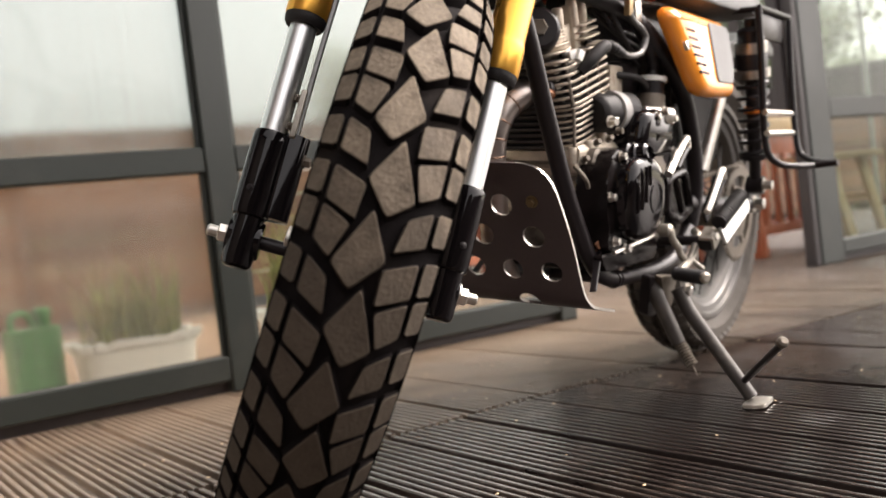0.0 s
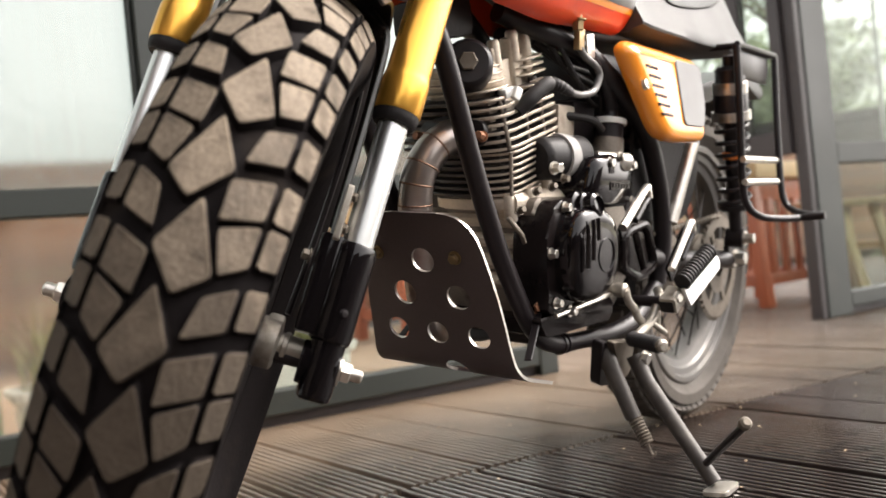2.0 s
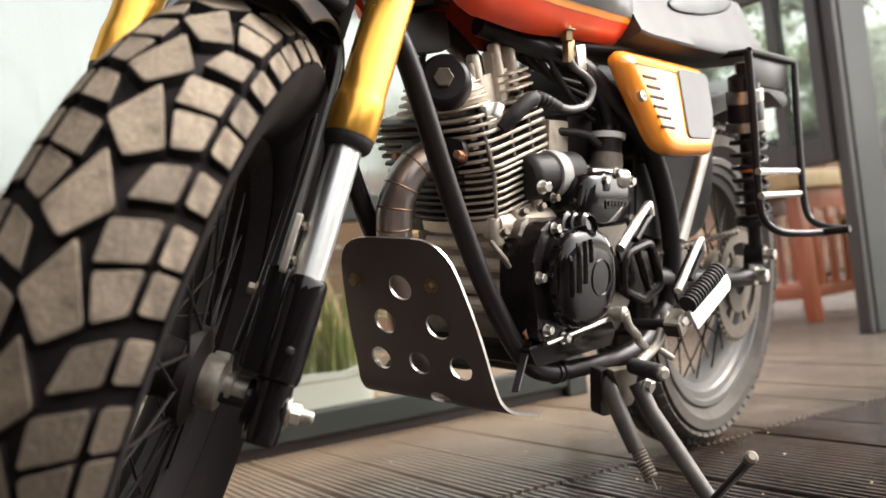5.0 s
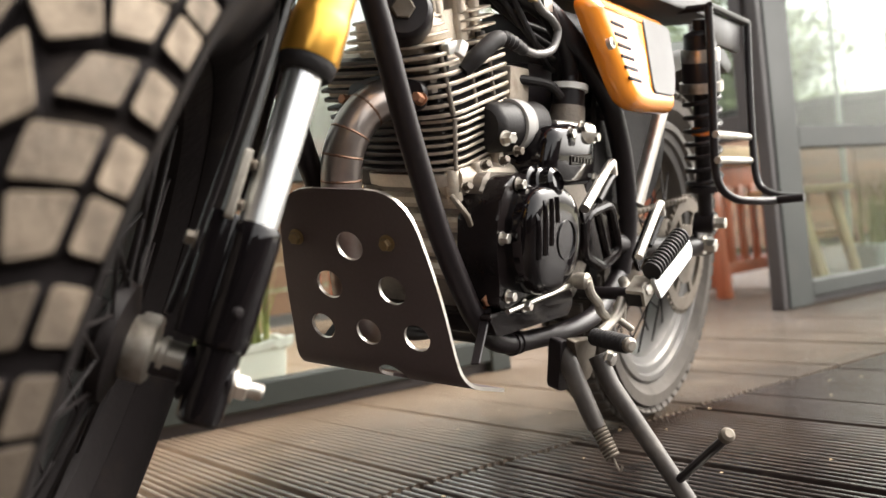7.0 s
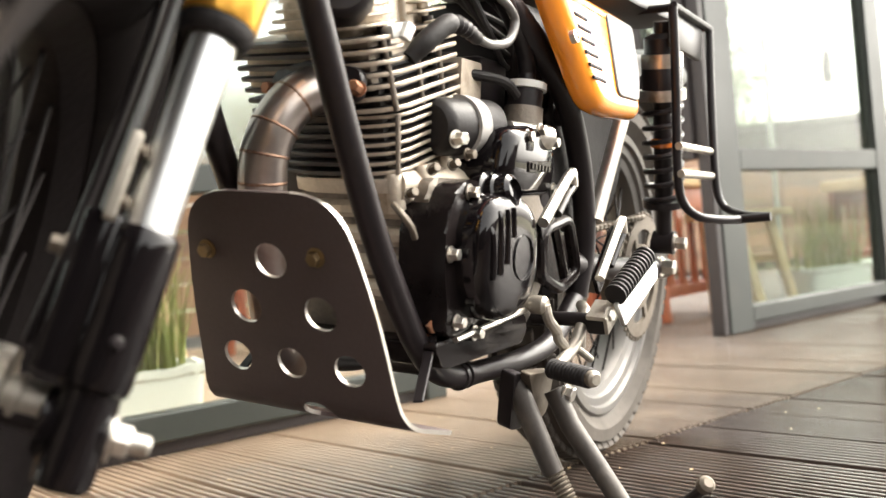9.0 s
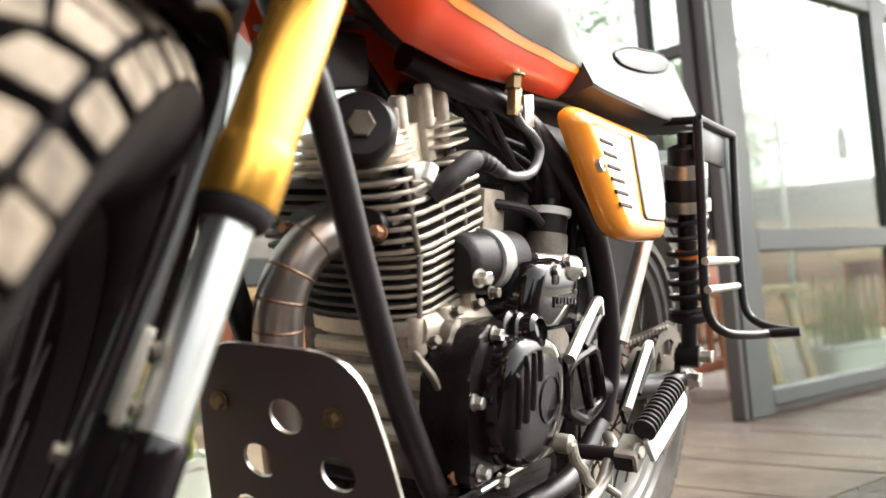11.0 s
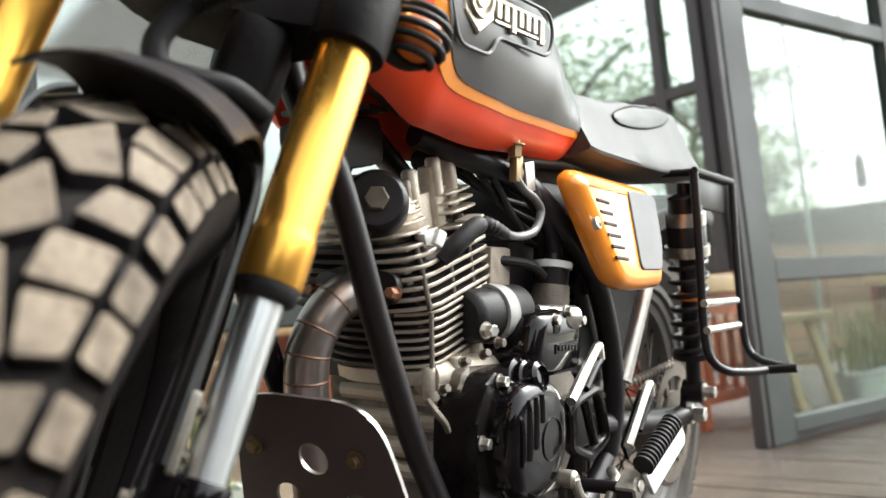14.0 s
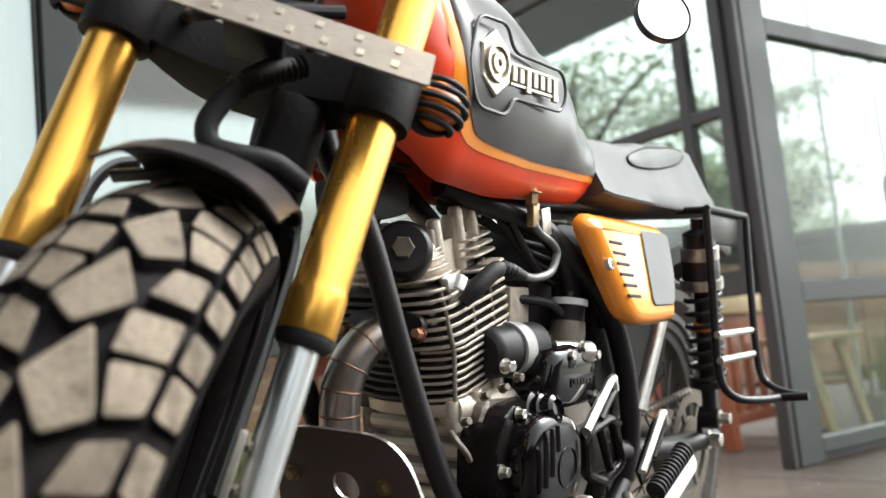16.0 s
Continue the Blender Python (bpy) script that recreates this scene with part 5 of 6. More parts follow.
part("tang_cap", lathe(B(), [(0.0055, -0.006), (0.0085, -0.004), (0.0085, 0.004), (0.005, 0.007)], ref((-0.228, 0.338, 0.159), (0.074, 0.08, 0.087)), 14), DULL, leg)
bm = B()
sweep(bm, [(-0.262, 0.118, 0.225), (-0.268, 0.150, 0.160), (-0.270, 0.165, 0.130)], [0.0125, 0.012, 0.0115], 16)
part("stand_stub", bm, STAND, stand)
bm = B()
p0, p1 = Vector((-0.271, 0.166, 0.131)), Vector((-0.266, 0.190, 0.096))
mm = ref(p0, p1 - p0)
pts = [mm @ Vector((0.0085 * math.cos(a), 0.0085 * math.sin(a), (p1 - p0).length * a / (2 * math.pi * 9))) for a in [k * 0.45 for k in range(int(2 * math.pi * 9 / 0.45))]]
sweep(bm, pts, 0.0021, 6)
sweep(bm, spline([p1, p1 + Vector((0.002, 0.006, -0.008)), p1 + Vector((0.006, 0.012, -0.012)), p1 + Vector((0.004, 0.014, -0.006))], 4), 0.0016, 6)
part("return_spring", bm, DULL, stand, "coiled steel return spring")

# inner mudguard ahead of the rear wheel
bm = B()
rows = []
for k in range(19):
    a = radians(-8 + 7.5 * k)
    c, d = math.cos(a), math.sin(a)
    rows.append([bm.verts.new((-0.805 + r * c, y, 0.306 + r * d)) for y, r in ((-0.066, 0.325), (-0.060, 0.338), (-0.030, 0.346), (0.030, 0.346), (0.060, 0.338), (0.066, 0.325), (0.060, 0.332), (0.030, 0.341), (-0.030, 0.341), (-0.060, 0.332))])
for a, b in zip(rows, rows[1:]):
    for i in range(10):
        bm.faces.new((a[i], a[(i + 1) % 10], b[(i + 1) % 10], b[i]))
bm.faces.new(rows[0][::-1])
bm.faces.new(rows[-1])
part("inner_mudguard", bm, GRIP, bike, "matt black inner rear mudguard")

# black sheet added where the rear wheel lies in shade
part("shade_panel", prism(B(), rounded([(-0.425, 0.560), (-0.425, 0.415), (-0.520, 0.398), (-0.650, 0.400), (-0.700, 0.470), (-0.700, 0.600), (-0.600, 0.640), (-0.470, 0.640)], 0.03, 4), 0.074, 0.081, XZ, 0.002, 1), GRIP, bike, "matt black sheet added for the shade beside the rear wheel")

# swing arm, chain and shocks
bm = B()
for sd in (1, -1):
    sweep(bm, [(-0.46, sd * 0.09, 0.345), (-0.62, sd * 0.105, 0.33), (-0.84, sd * 0.115, 0.32)], 0.017, 14)
    box(bm, (0.06, 0.012, 0.05), Matrix.Translation((-0.79, sd * 0.118, 0.345)), 0.008)
swing = part("swing_arm", bm, BLACK, bike, "black swing arm")
for sd in (1, -1):
    part("axle_nut", bolt(B(), (-0.79, sd * 0.125, 0.325), (0, sd, 0), 0.012, 0.022), STEEL, swing)
bm = B()
SPR = Matrix.Translation((-0.805, 0, 0.306)) @ Matrix(((1, 0, 0, 0), (0, 0, 1, 0), (0, 1, 0, 0), (0, 0, 0, 1)))
lathe(bm, [(0.076, 0.084), (0.098, 0.084), (0.098, 0.090), (0.076, 0.090)], Matrix.Translation((-0.805, 0, 0.306)) @ Y_AXIS, 60, True)
lathe(bm, [(0.020, 0.0835), (0.052, 0.0835), (0.052, 0.0905), (0.020, 0.0905)], Matrix.Translation((-0.805, 0, 0.306)) @ Y_AXIS, 40, True)
for k in range(6):
    box(bm, (0.034, 0.014, 0.005), SPR @ Matrix.Rotation(math.pi * k / 3, 4, "Z") @ Matrix.Translation((0.064, 0, 0.087)), 0.001, 1)
for k in range(42):
    box(bm, (0.011, 0.0075, 0.004), SPR @ Matrix.Rotation(2 * math.pi * k / 42, 4, "Z") @ Matrix.Translation((0.0995, 0, 0.087)), 0.0015, 1)
part("rear_sprocket", bm, DULL, bike, "dusty toothed rear sprocket")
CH = []
for k in range(46):
    CH.append(Vector((-0.40 - 0.0087 * k, 0.087, 0.375 + 0.0006 * k)))
bm = B()
for i, p in enumerate(CH):
    box(bm, (0.0125, 0.011 if i % 2 else 0.015, 0.0085), Matrix.Translation(p), 0.002, 1)
tagged(part("drive_chain", bm, DULL, bike, "greasy steel drive chain"), kind="stuff")


def shock(sd):
    t, b = Vector((-0.690, sd * 0.135, 0.690)), Vector((-0.765, sd * 0.135, 0.365))
    ax = (t - b)
    Lg = ax.length
    m = ref(b, ax)
    bm = B()
    lathe(bm, [(0.010, 0.0), (0.012, Lg * 0.05), (0.012, Lg * 0.16), (0.031, Lg * 0.17), (0.031, Lg * 0.20), (0.014, Lg * 0.21), (0.014, Lg * 0.66), (0.030, Lg * 0.70), (0.030, Lg * 0.80), (0.026, Lg * 0.82), (0.026, Lg * 0.93), (0.012, Lg * 0.95), (0.012, Lg)], m, 28)
    lathe(bm, [(0.010, -0.016), (0.018, -0.016), (0.018, 0.016), (0.010, 0.016)], ref(b, (0, 1, 0)), 20)
    s = part("shock_absorber", bm, BLACK, bike, "black rear shock absorber with a coil spring")
    bm = B()
    turns = 7
    pts = [m @ Vector((0.0275 * math.cos(a), 0.0275 * math.sin(a), Lg * 0.20 + Lg * 0.46 * a / (2 * math.pi * turns))) for a in [k * 0.35 for k in range(int(2 * math.pi * turns / 0.35) + 1)]]
    sweep(bm, pts, 0.0042, 8)
    part("coil_spring", bm, BLACK, s)
    part("preload_ring", lathe(B(), [(0.02, Lg * 0.655), (0.0345, Lg * 0.658), (0.0345, Lg * 0.705), (0.02, Lg * 0.708)], m, 28), STEEL, s, "pale drilled preload ring")
    part("shock_band", lathe(B(), [(0.0295, Lg * 0.80), (0.0305, Lg * 0.802), (0.0305, Lg * 0.86), (0.0295, Lg * 0.862)], m, 28), STEEL, s)
    part("spring_collar", lathe(B(), [(0.012, Lg * 0.44), (0.0185, Lg * 0.45), (0.0185, Lg * 0.48), (0.012, Lg * 0.49)], m, 20), LENS, s, "orange collar")
    part("shock_bolt", bolt(B(), b + Vector((0, sd * 0.016, 0)), (0, sd, 0), 0.010, 0.018), STEEL, s)


shock(1)
shock(-1)


# side cover, tank and seat
INSET = [(-0.433, 0.058), (-0.534, 0.057), (-0.519, -0.010), (-0.494, -0.048), (-0.414, -0.049)]


def shrunk(outline, d):
    """A counter-clockwise or clockwise outline moved inwards by d."""
    n = len(outline)
    turn = math.copysign(1, sum(outline[i - 1][0] * outline[i][1] - outline[i][0] * outline[i - 1][1] for i in range(n)))
    out = []
    for i in range(n):
        t = (Vector(outline[(i + 1) % n]) - Vector(outline[i - 1])).normalized()
        out.append((outline[i][0] - t.y * d * turn, outline[i][1] + t.x * d * turn))
    return out


def side_cover(sd):
    """A crowned cover whose face leans outwards at the foot."""
    def face_y(z):
        return 0.146 + 0.27 * (0.635 - z)

    flip = Matrix.Scale(sd, 4, (0, 1, 0))
    out = rounded([(-0.284, 0.655), (-0.302, 0.671), (-0.534, 0.668), (-0.550, 0.650), (-0.534, 0.592), (-0.504, 0.530), (-0.400, 0.525), (-0.346, 0.530), (-0.312, 0.592)], [0.014, 0.018, 0.016, 0.016, 0.05, 0.014, 0.03, 0.03, 0.06], 5)
    bm = B()
    rings = []
    for d, drop in ((0.004, 0.034), (0.0, 0.026), (0.0008, 0.017), (0.003, 0.011), (0.0065, 0.0065), (0.011, 0.003), (0.016, 0.001), (0.0185, 0.0)):
        rings.append([bm.verts.new(flip @ Vector((x, face_y(z) - drop, z))) for x, z in shrunk(out, d)])
    k = len(out)
    for a, b in zip(rings, rings[1:]):
        for i in range(k):
            bm.faces.new((a[i], a[(i + 1) % k], b[(i + 1) % k], b[i]))
    bm.faces.new(rings[0][::-1])
    bm.faces.new(rings[-1])
    c = part("side_cover", bm, ORANGE, bike, "orange side cover with vent slots and a grey inset", 50)
    face = flip @ Matrix.Translation((0, face_y(0.6), 0.6)) @ Matrix.Rotation(math.atan(0.27), 4, "X") @ XZ
    inset = rounded(INSET, [0.012, 0.014, 0.014, 0.012, 0.012], 5)
    bm = B()
    for a, b in ((0.0, 0.0), (0.0, 0.0016), (0.0012, 0.0026)):
        rings.append([bm.verts.new(face @ Vector((x, z, b))) for x, z in shrunk(inset, a)])
    k = len(inset)
    for a, b in zip(rings[-3:], rings[-2:]):
        for i in range(k):
            bm.faces.new((a[i], a[(i + 1) % k], b[(i + 1) % k], b[i]))
    bm.faces.new(rings[-1])
    part("inset_panel", bm, INSERT, c, "silver grey inset panel")
    for k in range(6):
        bm = box(B(), (0.040, 0.0042, 0.003), face @ Matrix.Translation((-0.337 - 0.0042 * k, (0.634 - 0.0136 * k - 0.6) / 0.965, 0.0)) @ Matrix.Rotation(radians(2), 4, "Z"), 0.0008, 1)
        part("vent_slot", bm, UNDER, c, "dark vent slot")
    bm = B()
    lathe(bm, [(0.0075, -0.002), (0.0075, 0.004), (0.0045, 0.005), (0.004, 0.002)], face @ Matrix.Translation((-0.298, 0.005, 0)), 18)
    part("cover_screw", bm, STEEL, c)


side_cover(1)
side_cover(-1)


def loft(rows):
    """Skins sections of equal length; each is the left half from the bottom to the top, and is mirrored."""
    bm = B()
    rings = []
    for row in rows:
        left = [Vector(p) for p in row]
        ring = left + [Vector((p.x, -p.y, p.z)) for p in reversed(left)]
        rings.append([bm.verts.new(p) for p in ring])
    k = len(rings[0])
    for a, b in zip(rings, rings[1:]):
        for i in range(k):
            bm.faces.new((a[i], a[(i + 1) % k], b[(i + 1) % k], b[i]))
    bm.faces.new(rings[0][::-1])
    bm.faces.new(rings[-1])
    return bm


def lerp_keys(keys, x):
    ks = sorted(keys)
    for a, b in zip(ks, ks[1:]):
        if a[0] <= x <= b[0]:
            t = (x - a[0]) / (b[0] - a[0])
            t = t * t * (3 - 2 * t)
            return [u + (v - u) * t for u, v in zip(a[1:], b[1:])]
    return list(ks[0][1:] if x < ks[0][0] else ks[-1][1:])


# x: low z, belly z, half width low, half width, top z
TANK_KEYS = [(-0.430, 0.700, 0.722, 0.070, 0.082, 0.775), (-0.34, 0.686, 0.735, 0.086, 0.104, 0.82), (-0.25, 0.682, 0.77, 0.094, 0.120, 0.885), (-0.12, 0.676, 0.79, 0.098, 0.128, 0.925),
             (-0.02, 0.684, 0.80, 0.092, 0.125, 0.93), (0.025, 0.712, 0.81, 0.078, 0.114, 0.925), (0.052, 0.750, 0.83, 0.052, 0.094, 0.915), (0.060, 0.772, 0.84, 0.040, 0.074, 0.905)]
rows = []
NS = 30
for i in range(NS + 1):
    x = -0.430 + 0.490 * i / NS
    z0, zb, w0, wb, zt = lerp_keys(TANK_KEYS, x)
    row = [(x, 0.015, z0 + 0.075), (x, w0 * 0.5, z0 + 0.065), (x, w0 * 0.62, z0 + 0.02), (x, w0 * 0.85, z0), (x, w0, z0 + 0.008)]
    for k in range(1, 6):
        t = k / 6
        row.append((x, w0 + (wb - w0) * math.sin(t * math.pi / 2), z0 + 0.008 + (zb - z0 - 0.008) * t))
    for k in range(0, 7):
        a = k / 6 * math.pi / 2
        row.append((x, 0.02 + (wb - 0.02) * math.cos(a), zb + (zt - zb) * math.sin(a)))
    rows.append(row)
tank_bm = loft(rows)
tank = part("fuel_tank", tank_bm, RED, bike, "red and orange fuel tank with matt black side panels", 50)


def tank_y(x, z):
    """Half width of the tank at x and z."""
    z0, zb, w0, wb, zt = lerp_keys(TANK_KEYS, x)
    if z < zb:
        t = max(0, (z - z0 - 0.008) / (zb - z0 - 0.008))
        return w0 + (wb - w0) * math.sin(t * math.pi / 2)
    return 0.02 + (wb - 0.02) * math.sqrt(max(0, 1 - ((z - zb) / (zt - zb)) ** 2))


PANEL_X = [-0.43, -0.30, -0.168, -0.10, -0.066, -0.046, -0.030, -0.015, -0.004, 0.004, 0.012]
PANEL_Z = [0.724, 0.720, 0.7185, 0.722, 0.726, 0.731, 0.742, 0.766, 0.805, 0.850, 0.925]


def tank_panel(grow, lift, material, name, label):
    """A painted field with a rounded front on both sides of the tank, grow metres wider than the black one."""
    NU, NV = 46, 18
    bm = B()
    grid = []
    for i in range(NU + 1):
        x = -0.428 + (0.440 + grow * 1.6) * i / NU
        lo = float(np.interp(x - grow, PANEL_X, PANEL_Z)) - grow * 0.55
        keys = lerp_keys(TANK_KEYS, min(x, 0.060))
        lo = min(max(lo, keys[0] + 0.010), keys[4] - 0.004)
        grid.append([Vector((x, tank_y(x, z), z)) for z in (lo + (keys[4] - 0.002 - lo) * math.sin(j / NV * math.pi / 2) for j in range(NV + 1))])
    for sd in (1, -1):
        vs = [[bm.verts.new((p.x, sd * (p.y + lift), p.z + lift * 0.7)) for p in row] for row in grid]
        for i in range(NU):
            for j in range(NV):
                bm.faces.new((vs[i][j], vs[i + 1][j], vs[i + 1][j + 1], vs[i][j + 1]))
    bmesh.ops.remove_doubles(bm, verts=bm.verts, dist=1e-6)
    return part(name, bm, material, tank, label, 60)


tank_panel(0.014, 0.0012, ORANGE, "orange_band", "orange painted band")
tank_panel(0.0, 0.0030, MATTBLACK, "side_panel", "matt black tank panel")
bm = B()
mb = Matrix.Translation((-0.110, 0.1302, 0.806)) @ Matrix.Rotation(radians(-4), 4, "Z") @ XZ
hexa = [(0.055 + 0.030 * math.cos(radians(60 * k + 30)), 0.004 + 0.036 * math.sin(radians(60 * k + 30))) for k in range(6)]
prism(bm, hexa, -0.004, 0.005, mb, 0.002, 1)
badge = part("tank_badge", bm, BADGE, tank, "pale metal hexagon badge with raised rings and plain bars")
part("badge_ring", lathe(lathe(B(), [(0.017, 0.004), (0.021, 0.004), (0.021, 0.009), (0.017, 0.009)], mb @ Matrix.Translation((0.055, 0.004, 0)), 28, True), [(0.004, 0.004), (0.011, 0.004), (0.011, 0.009), (0.004, 0.009)], mb @ Matrix.Translation((0.055, 0.004, 0)), 24, True), BADGE, badge)
for k in range(7):
    part("badge_bar", box(B(), (0.0095, 0.017 if k not in (2, 6) else 0.026, 0.005), mb @ Matrix.Translation((0.020 - 0.0142 * k, -0.001 - (0.004 if k in (2, 6) else 0), 0.003)), 0.001, 1), BADGE, badge)
for z in (0.010, -0.012):
    part("badge_rail", box(B(), (0.10, 0.003, 0.004), mb @ Matrix.Translation((-0.024, z, 0.002)), 0), BADGE, badge)
rim_line = rounded([(0.085, 0.050), (0.030, 0.052), (0.018, 0.024), (-0.086, 0.022), (-0.096, 0.0), (-0.086, -0.026), (0.018, -0.026), (0.030, -0.048), (0.085, -0.046), (0.100, 0.0)], 0.014, 4)
bm = B()
sweep(bm, [mb @ Vector((x, y, 0.0015)) for x, y in rim_line], 0.0022, 8, close=True)
part("badge_surround", bm, MATTBLACK, badge, "raised matt black rim round the badge")

# x, underside, widest height and half widths, top
SEAT_KEYS = [(-0.86, 0.746, 0.756, 0.074, 0.086, 0.772), (-0.835, 0.718, 0.732, 0.098, 0.114, 0.800), (-0.80, 0.700, 0.714, 0.112, 0.128, 0.816), (-0.72, 0.692, 0.706, 0.112, 0.129, 0.815), (-0.60, 0.688, 0.702, 0.108, 0.126, 0.803), (-0.50, 0.688, 0.702, 0.107, 0.123, 0.790), (-0.40, 0.690, 0.704, 0.102, 0.118, 0.786), (-0.375, 0.694, 0.708, 0.098, 0.114, 0.786)]
rows = []
for i in range(34):
    x = -0.86 + 0.485 * i / 33
    z0, zb, w0, wb, zt = lerp_keys(SEAT_KEYS, x)
    row = [(x, 0.015, z0), (x, w0 * 0.92, z0), (x, w0, z0 + 0.005), (x, wb * 0.99, zb - 0.004), (x, wb, zb)]
    for k in range(1, 6):  # a flat flank that leans in, then a soft edge to the flat top
        t = k / 5
        row.append((x, wb * (1 - 0.36 * t) - 0.004 * (1 - t) * t, zb + (zt - 0.007 - zb) * t + 0.006 * t * (1 - t)))
    row += [(x, wb * 0.60, zt - 0.003), (x, wb * 0.54, zt - 0.0005), (x, wb * 0.45, zt), (x, 0.02, zt)]
    rows.append(row)
seat = part("seat", loft(rows), VINYL, bike, "black vinyl seat with leaning flanks and an oval patch", 45)


def flank_y(x, z):
    """Half width of the seat's leaning flank at a height."""
    z0, zb, w0, wb, zt = lerp_keys(SEAT_KEYS, x)
    t = min(1, max(0, (z - zb) / (zt - 0.007 - zb)))
    return wb * (1 - 0.36 * t)


for sd in (1, -1):
    oval = []
    for k in range(40):
        a = 2 * math.pi * k / 40
        x = -0.630 + 0.122 * math.cos(a)
        z = min(0.784 - 0.165 * (x + 0.630) + 0.017 * math.sin(a), lerp_keys(SEAT_KEYS, x)[4] - 0.006)
        oval.append(Vector((x, sd * (flank_y(x, z) + 0.002), z)))
    bm = B()
    inner = [bm.verts.new(p.lerp(oval[(40 - k) % 40], 0.25) + Vector((0, sd * 0.002, 0.001))) for k, p in enumerate(oval)]
    outer = [bm.verts.new(p) for p in oval]
    back = [bm.verts.new(p - Vector((0, sd * 0.005, 0.002))) for p in oval]
    for k in range(40):
        bm.faces.new((outer[k], outer[(k + 1) % 40], inner[(k + 1) % 40], inner[k]))
        bm.faces.new((back[k], back[(k + 1) % 40], outer[(k + 1) % 40], outer[k]))
    for k in range(1, 19):
        bm.faces.new((inner[k], inner[k + 1], inner[39 - k], inner[40 - k]))
    bm.faces.new((inner[0], inner[1], inner[39]))
    bm.faces.new((inner[19], inner[20], inner[21]))
    pad = part("seat_patch", bm, PADVINYL, seat, "darker oval patch on the flank of the seat")
    part("seat_piping", sweep(B(), oval, 0.0018, 8, close=True), GRIP, pad, "black piping round the patch")

# side rack behind the cover
bm = B()
sweep(bm, spline([(-0.640, 0.165, 0.700), (-0.648, 0.172, 0.60), (-0.655, 0.180, 0.47), (-0.662, 0.188, 0.428), (-0.682, 0.205, 0.409), (-0.72, 0.225, 0.405), (-0.775, 0.245, 0.405)], 6), 0.0065, 12)
sweep(bm, [(-0.775, 0.240, 0.405), (-0.770, 0.290, 0.412)], 0.0068, 12)
sweep(bm, spline([(-0.850, 0.165, 0.705), (-0.845, 0.175, 0.60), (-0.835, 0.19, 0.48), (-0.832, 0.20, 0.435), (-0.825, 0.218, 0.418), (-0.80, 0.25, 0.412), (-0.772, 0.286, 0.412)], 6), 0.0062, 12)
rack = part("side_rack", bm, BLACK, bike, "black bent tube pannier rack")
for z, y in ((0.702, 0.165), (0.507, 0.182), (0.468, 0.187)):
    bm = B()
    sweep(bm, [(-0.642 - 0.02 * (0.7 - z), y, z), (-0.848 + 0.05 * (0.7 - z), y, z + 0.002)], 0.0058, 10)
    part("rack_bar", bm, BLACK if z > 0.6 else STEEL, rack)
bm = B()
part("rack_stay", sweep(B(), [(-0.66, 0.10, 0.70), (-0.645, 0.165, 0.70)], 0.006, 10), BLACK, rack)
part("rack_stay", sweep(B(), [(-0.85, 0.09, 0.71), (-0.85, 0.165, 0.705)], 0.006, 10), BLACK, rack)
bm = B()
box(bm, (0.16, 0.012, 0.05), Matrix.Translation((-0.75, 0.155, 0.675)), 0.006)
part("rack_panel", bm, BLACK, rack)
bm = B()
prism(bm, rounded([(-0.60, 0.62), (-1.00, 0.70), (-1.10, 0.66), (-1.08, 0.64), (-0.98, 0.67), (-0.62, 0.58)], 0.02), -0.07, 0.07, XZ, 0.006)
part("rear_mudguard", bm, BLACK, bike)

# handlebar and mirror
bm = B()
sweep(bm, spline([FORK @ Vector(p) for p in ((-0.18, -0.38, 0.84), (-0.10, -0.2, 0.84), (-0.06, -0.06, 0.75), (-0.06, 0.06, 0.75), (-0.10, 0.2, 0.84), (-0.18, 0.36, 0.84))], 6), 0.011, 14)
part("handlebar", bm, BLACK, bike)
MC, MN = Vector((-0.27, 0.230, 0.899)), Vector((0.66, 0.70, 0.26)).normalized()
bm = B()
lathe(bm, [(0.010, -0.016), (0.028, -0.012), (0.0345, -0.003), (0.0345, 0.003), (0.032, 0.004)], ref(MC, MN), 32)
sweep(bm, spline([MC - MN * 0.012, MC + Vector((-0.03, -0.01, 0.05)), FORK @ Vector((-0.17, 0.34, 0.84))], 6), 0.005, 10)
mirror = part("mirror", bm, BLACK, bike, "small round black mirror")
part("mirror_rim", lathe(B(), [(0.0325, 0.003), (0.0350, 0.003), (0.0350, 0.0065), (0.0338, 0.0075), (0.0325, 0.0065)], ref(MC, MN), 40, True), BLACK, mirror, "thin black mirror rim")
part("mirror_glass", lathe(B(), [(0.0324, 0.0040), (0.0324, 0.0058), (0.024, 0.0062), (0.012, 0.0064), (0.001, 0.0064)], ref(MC, MN), 40), MIRROR, mirror, "round mirror glass")
tread()

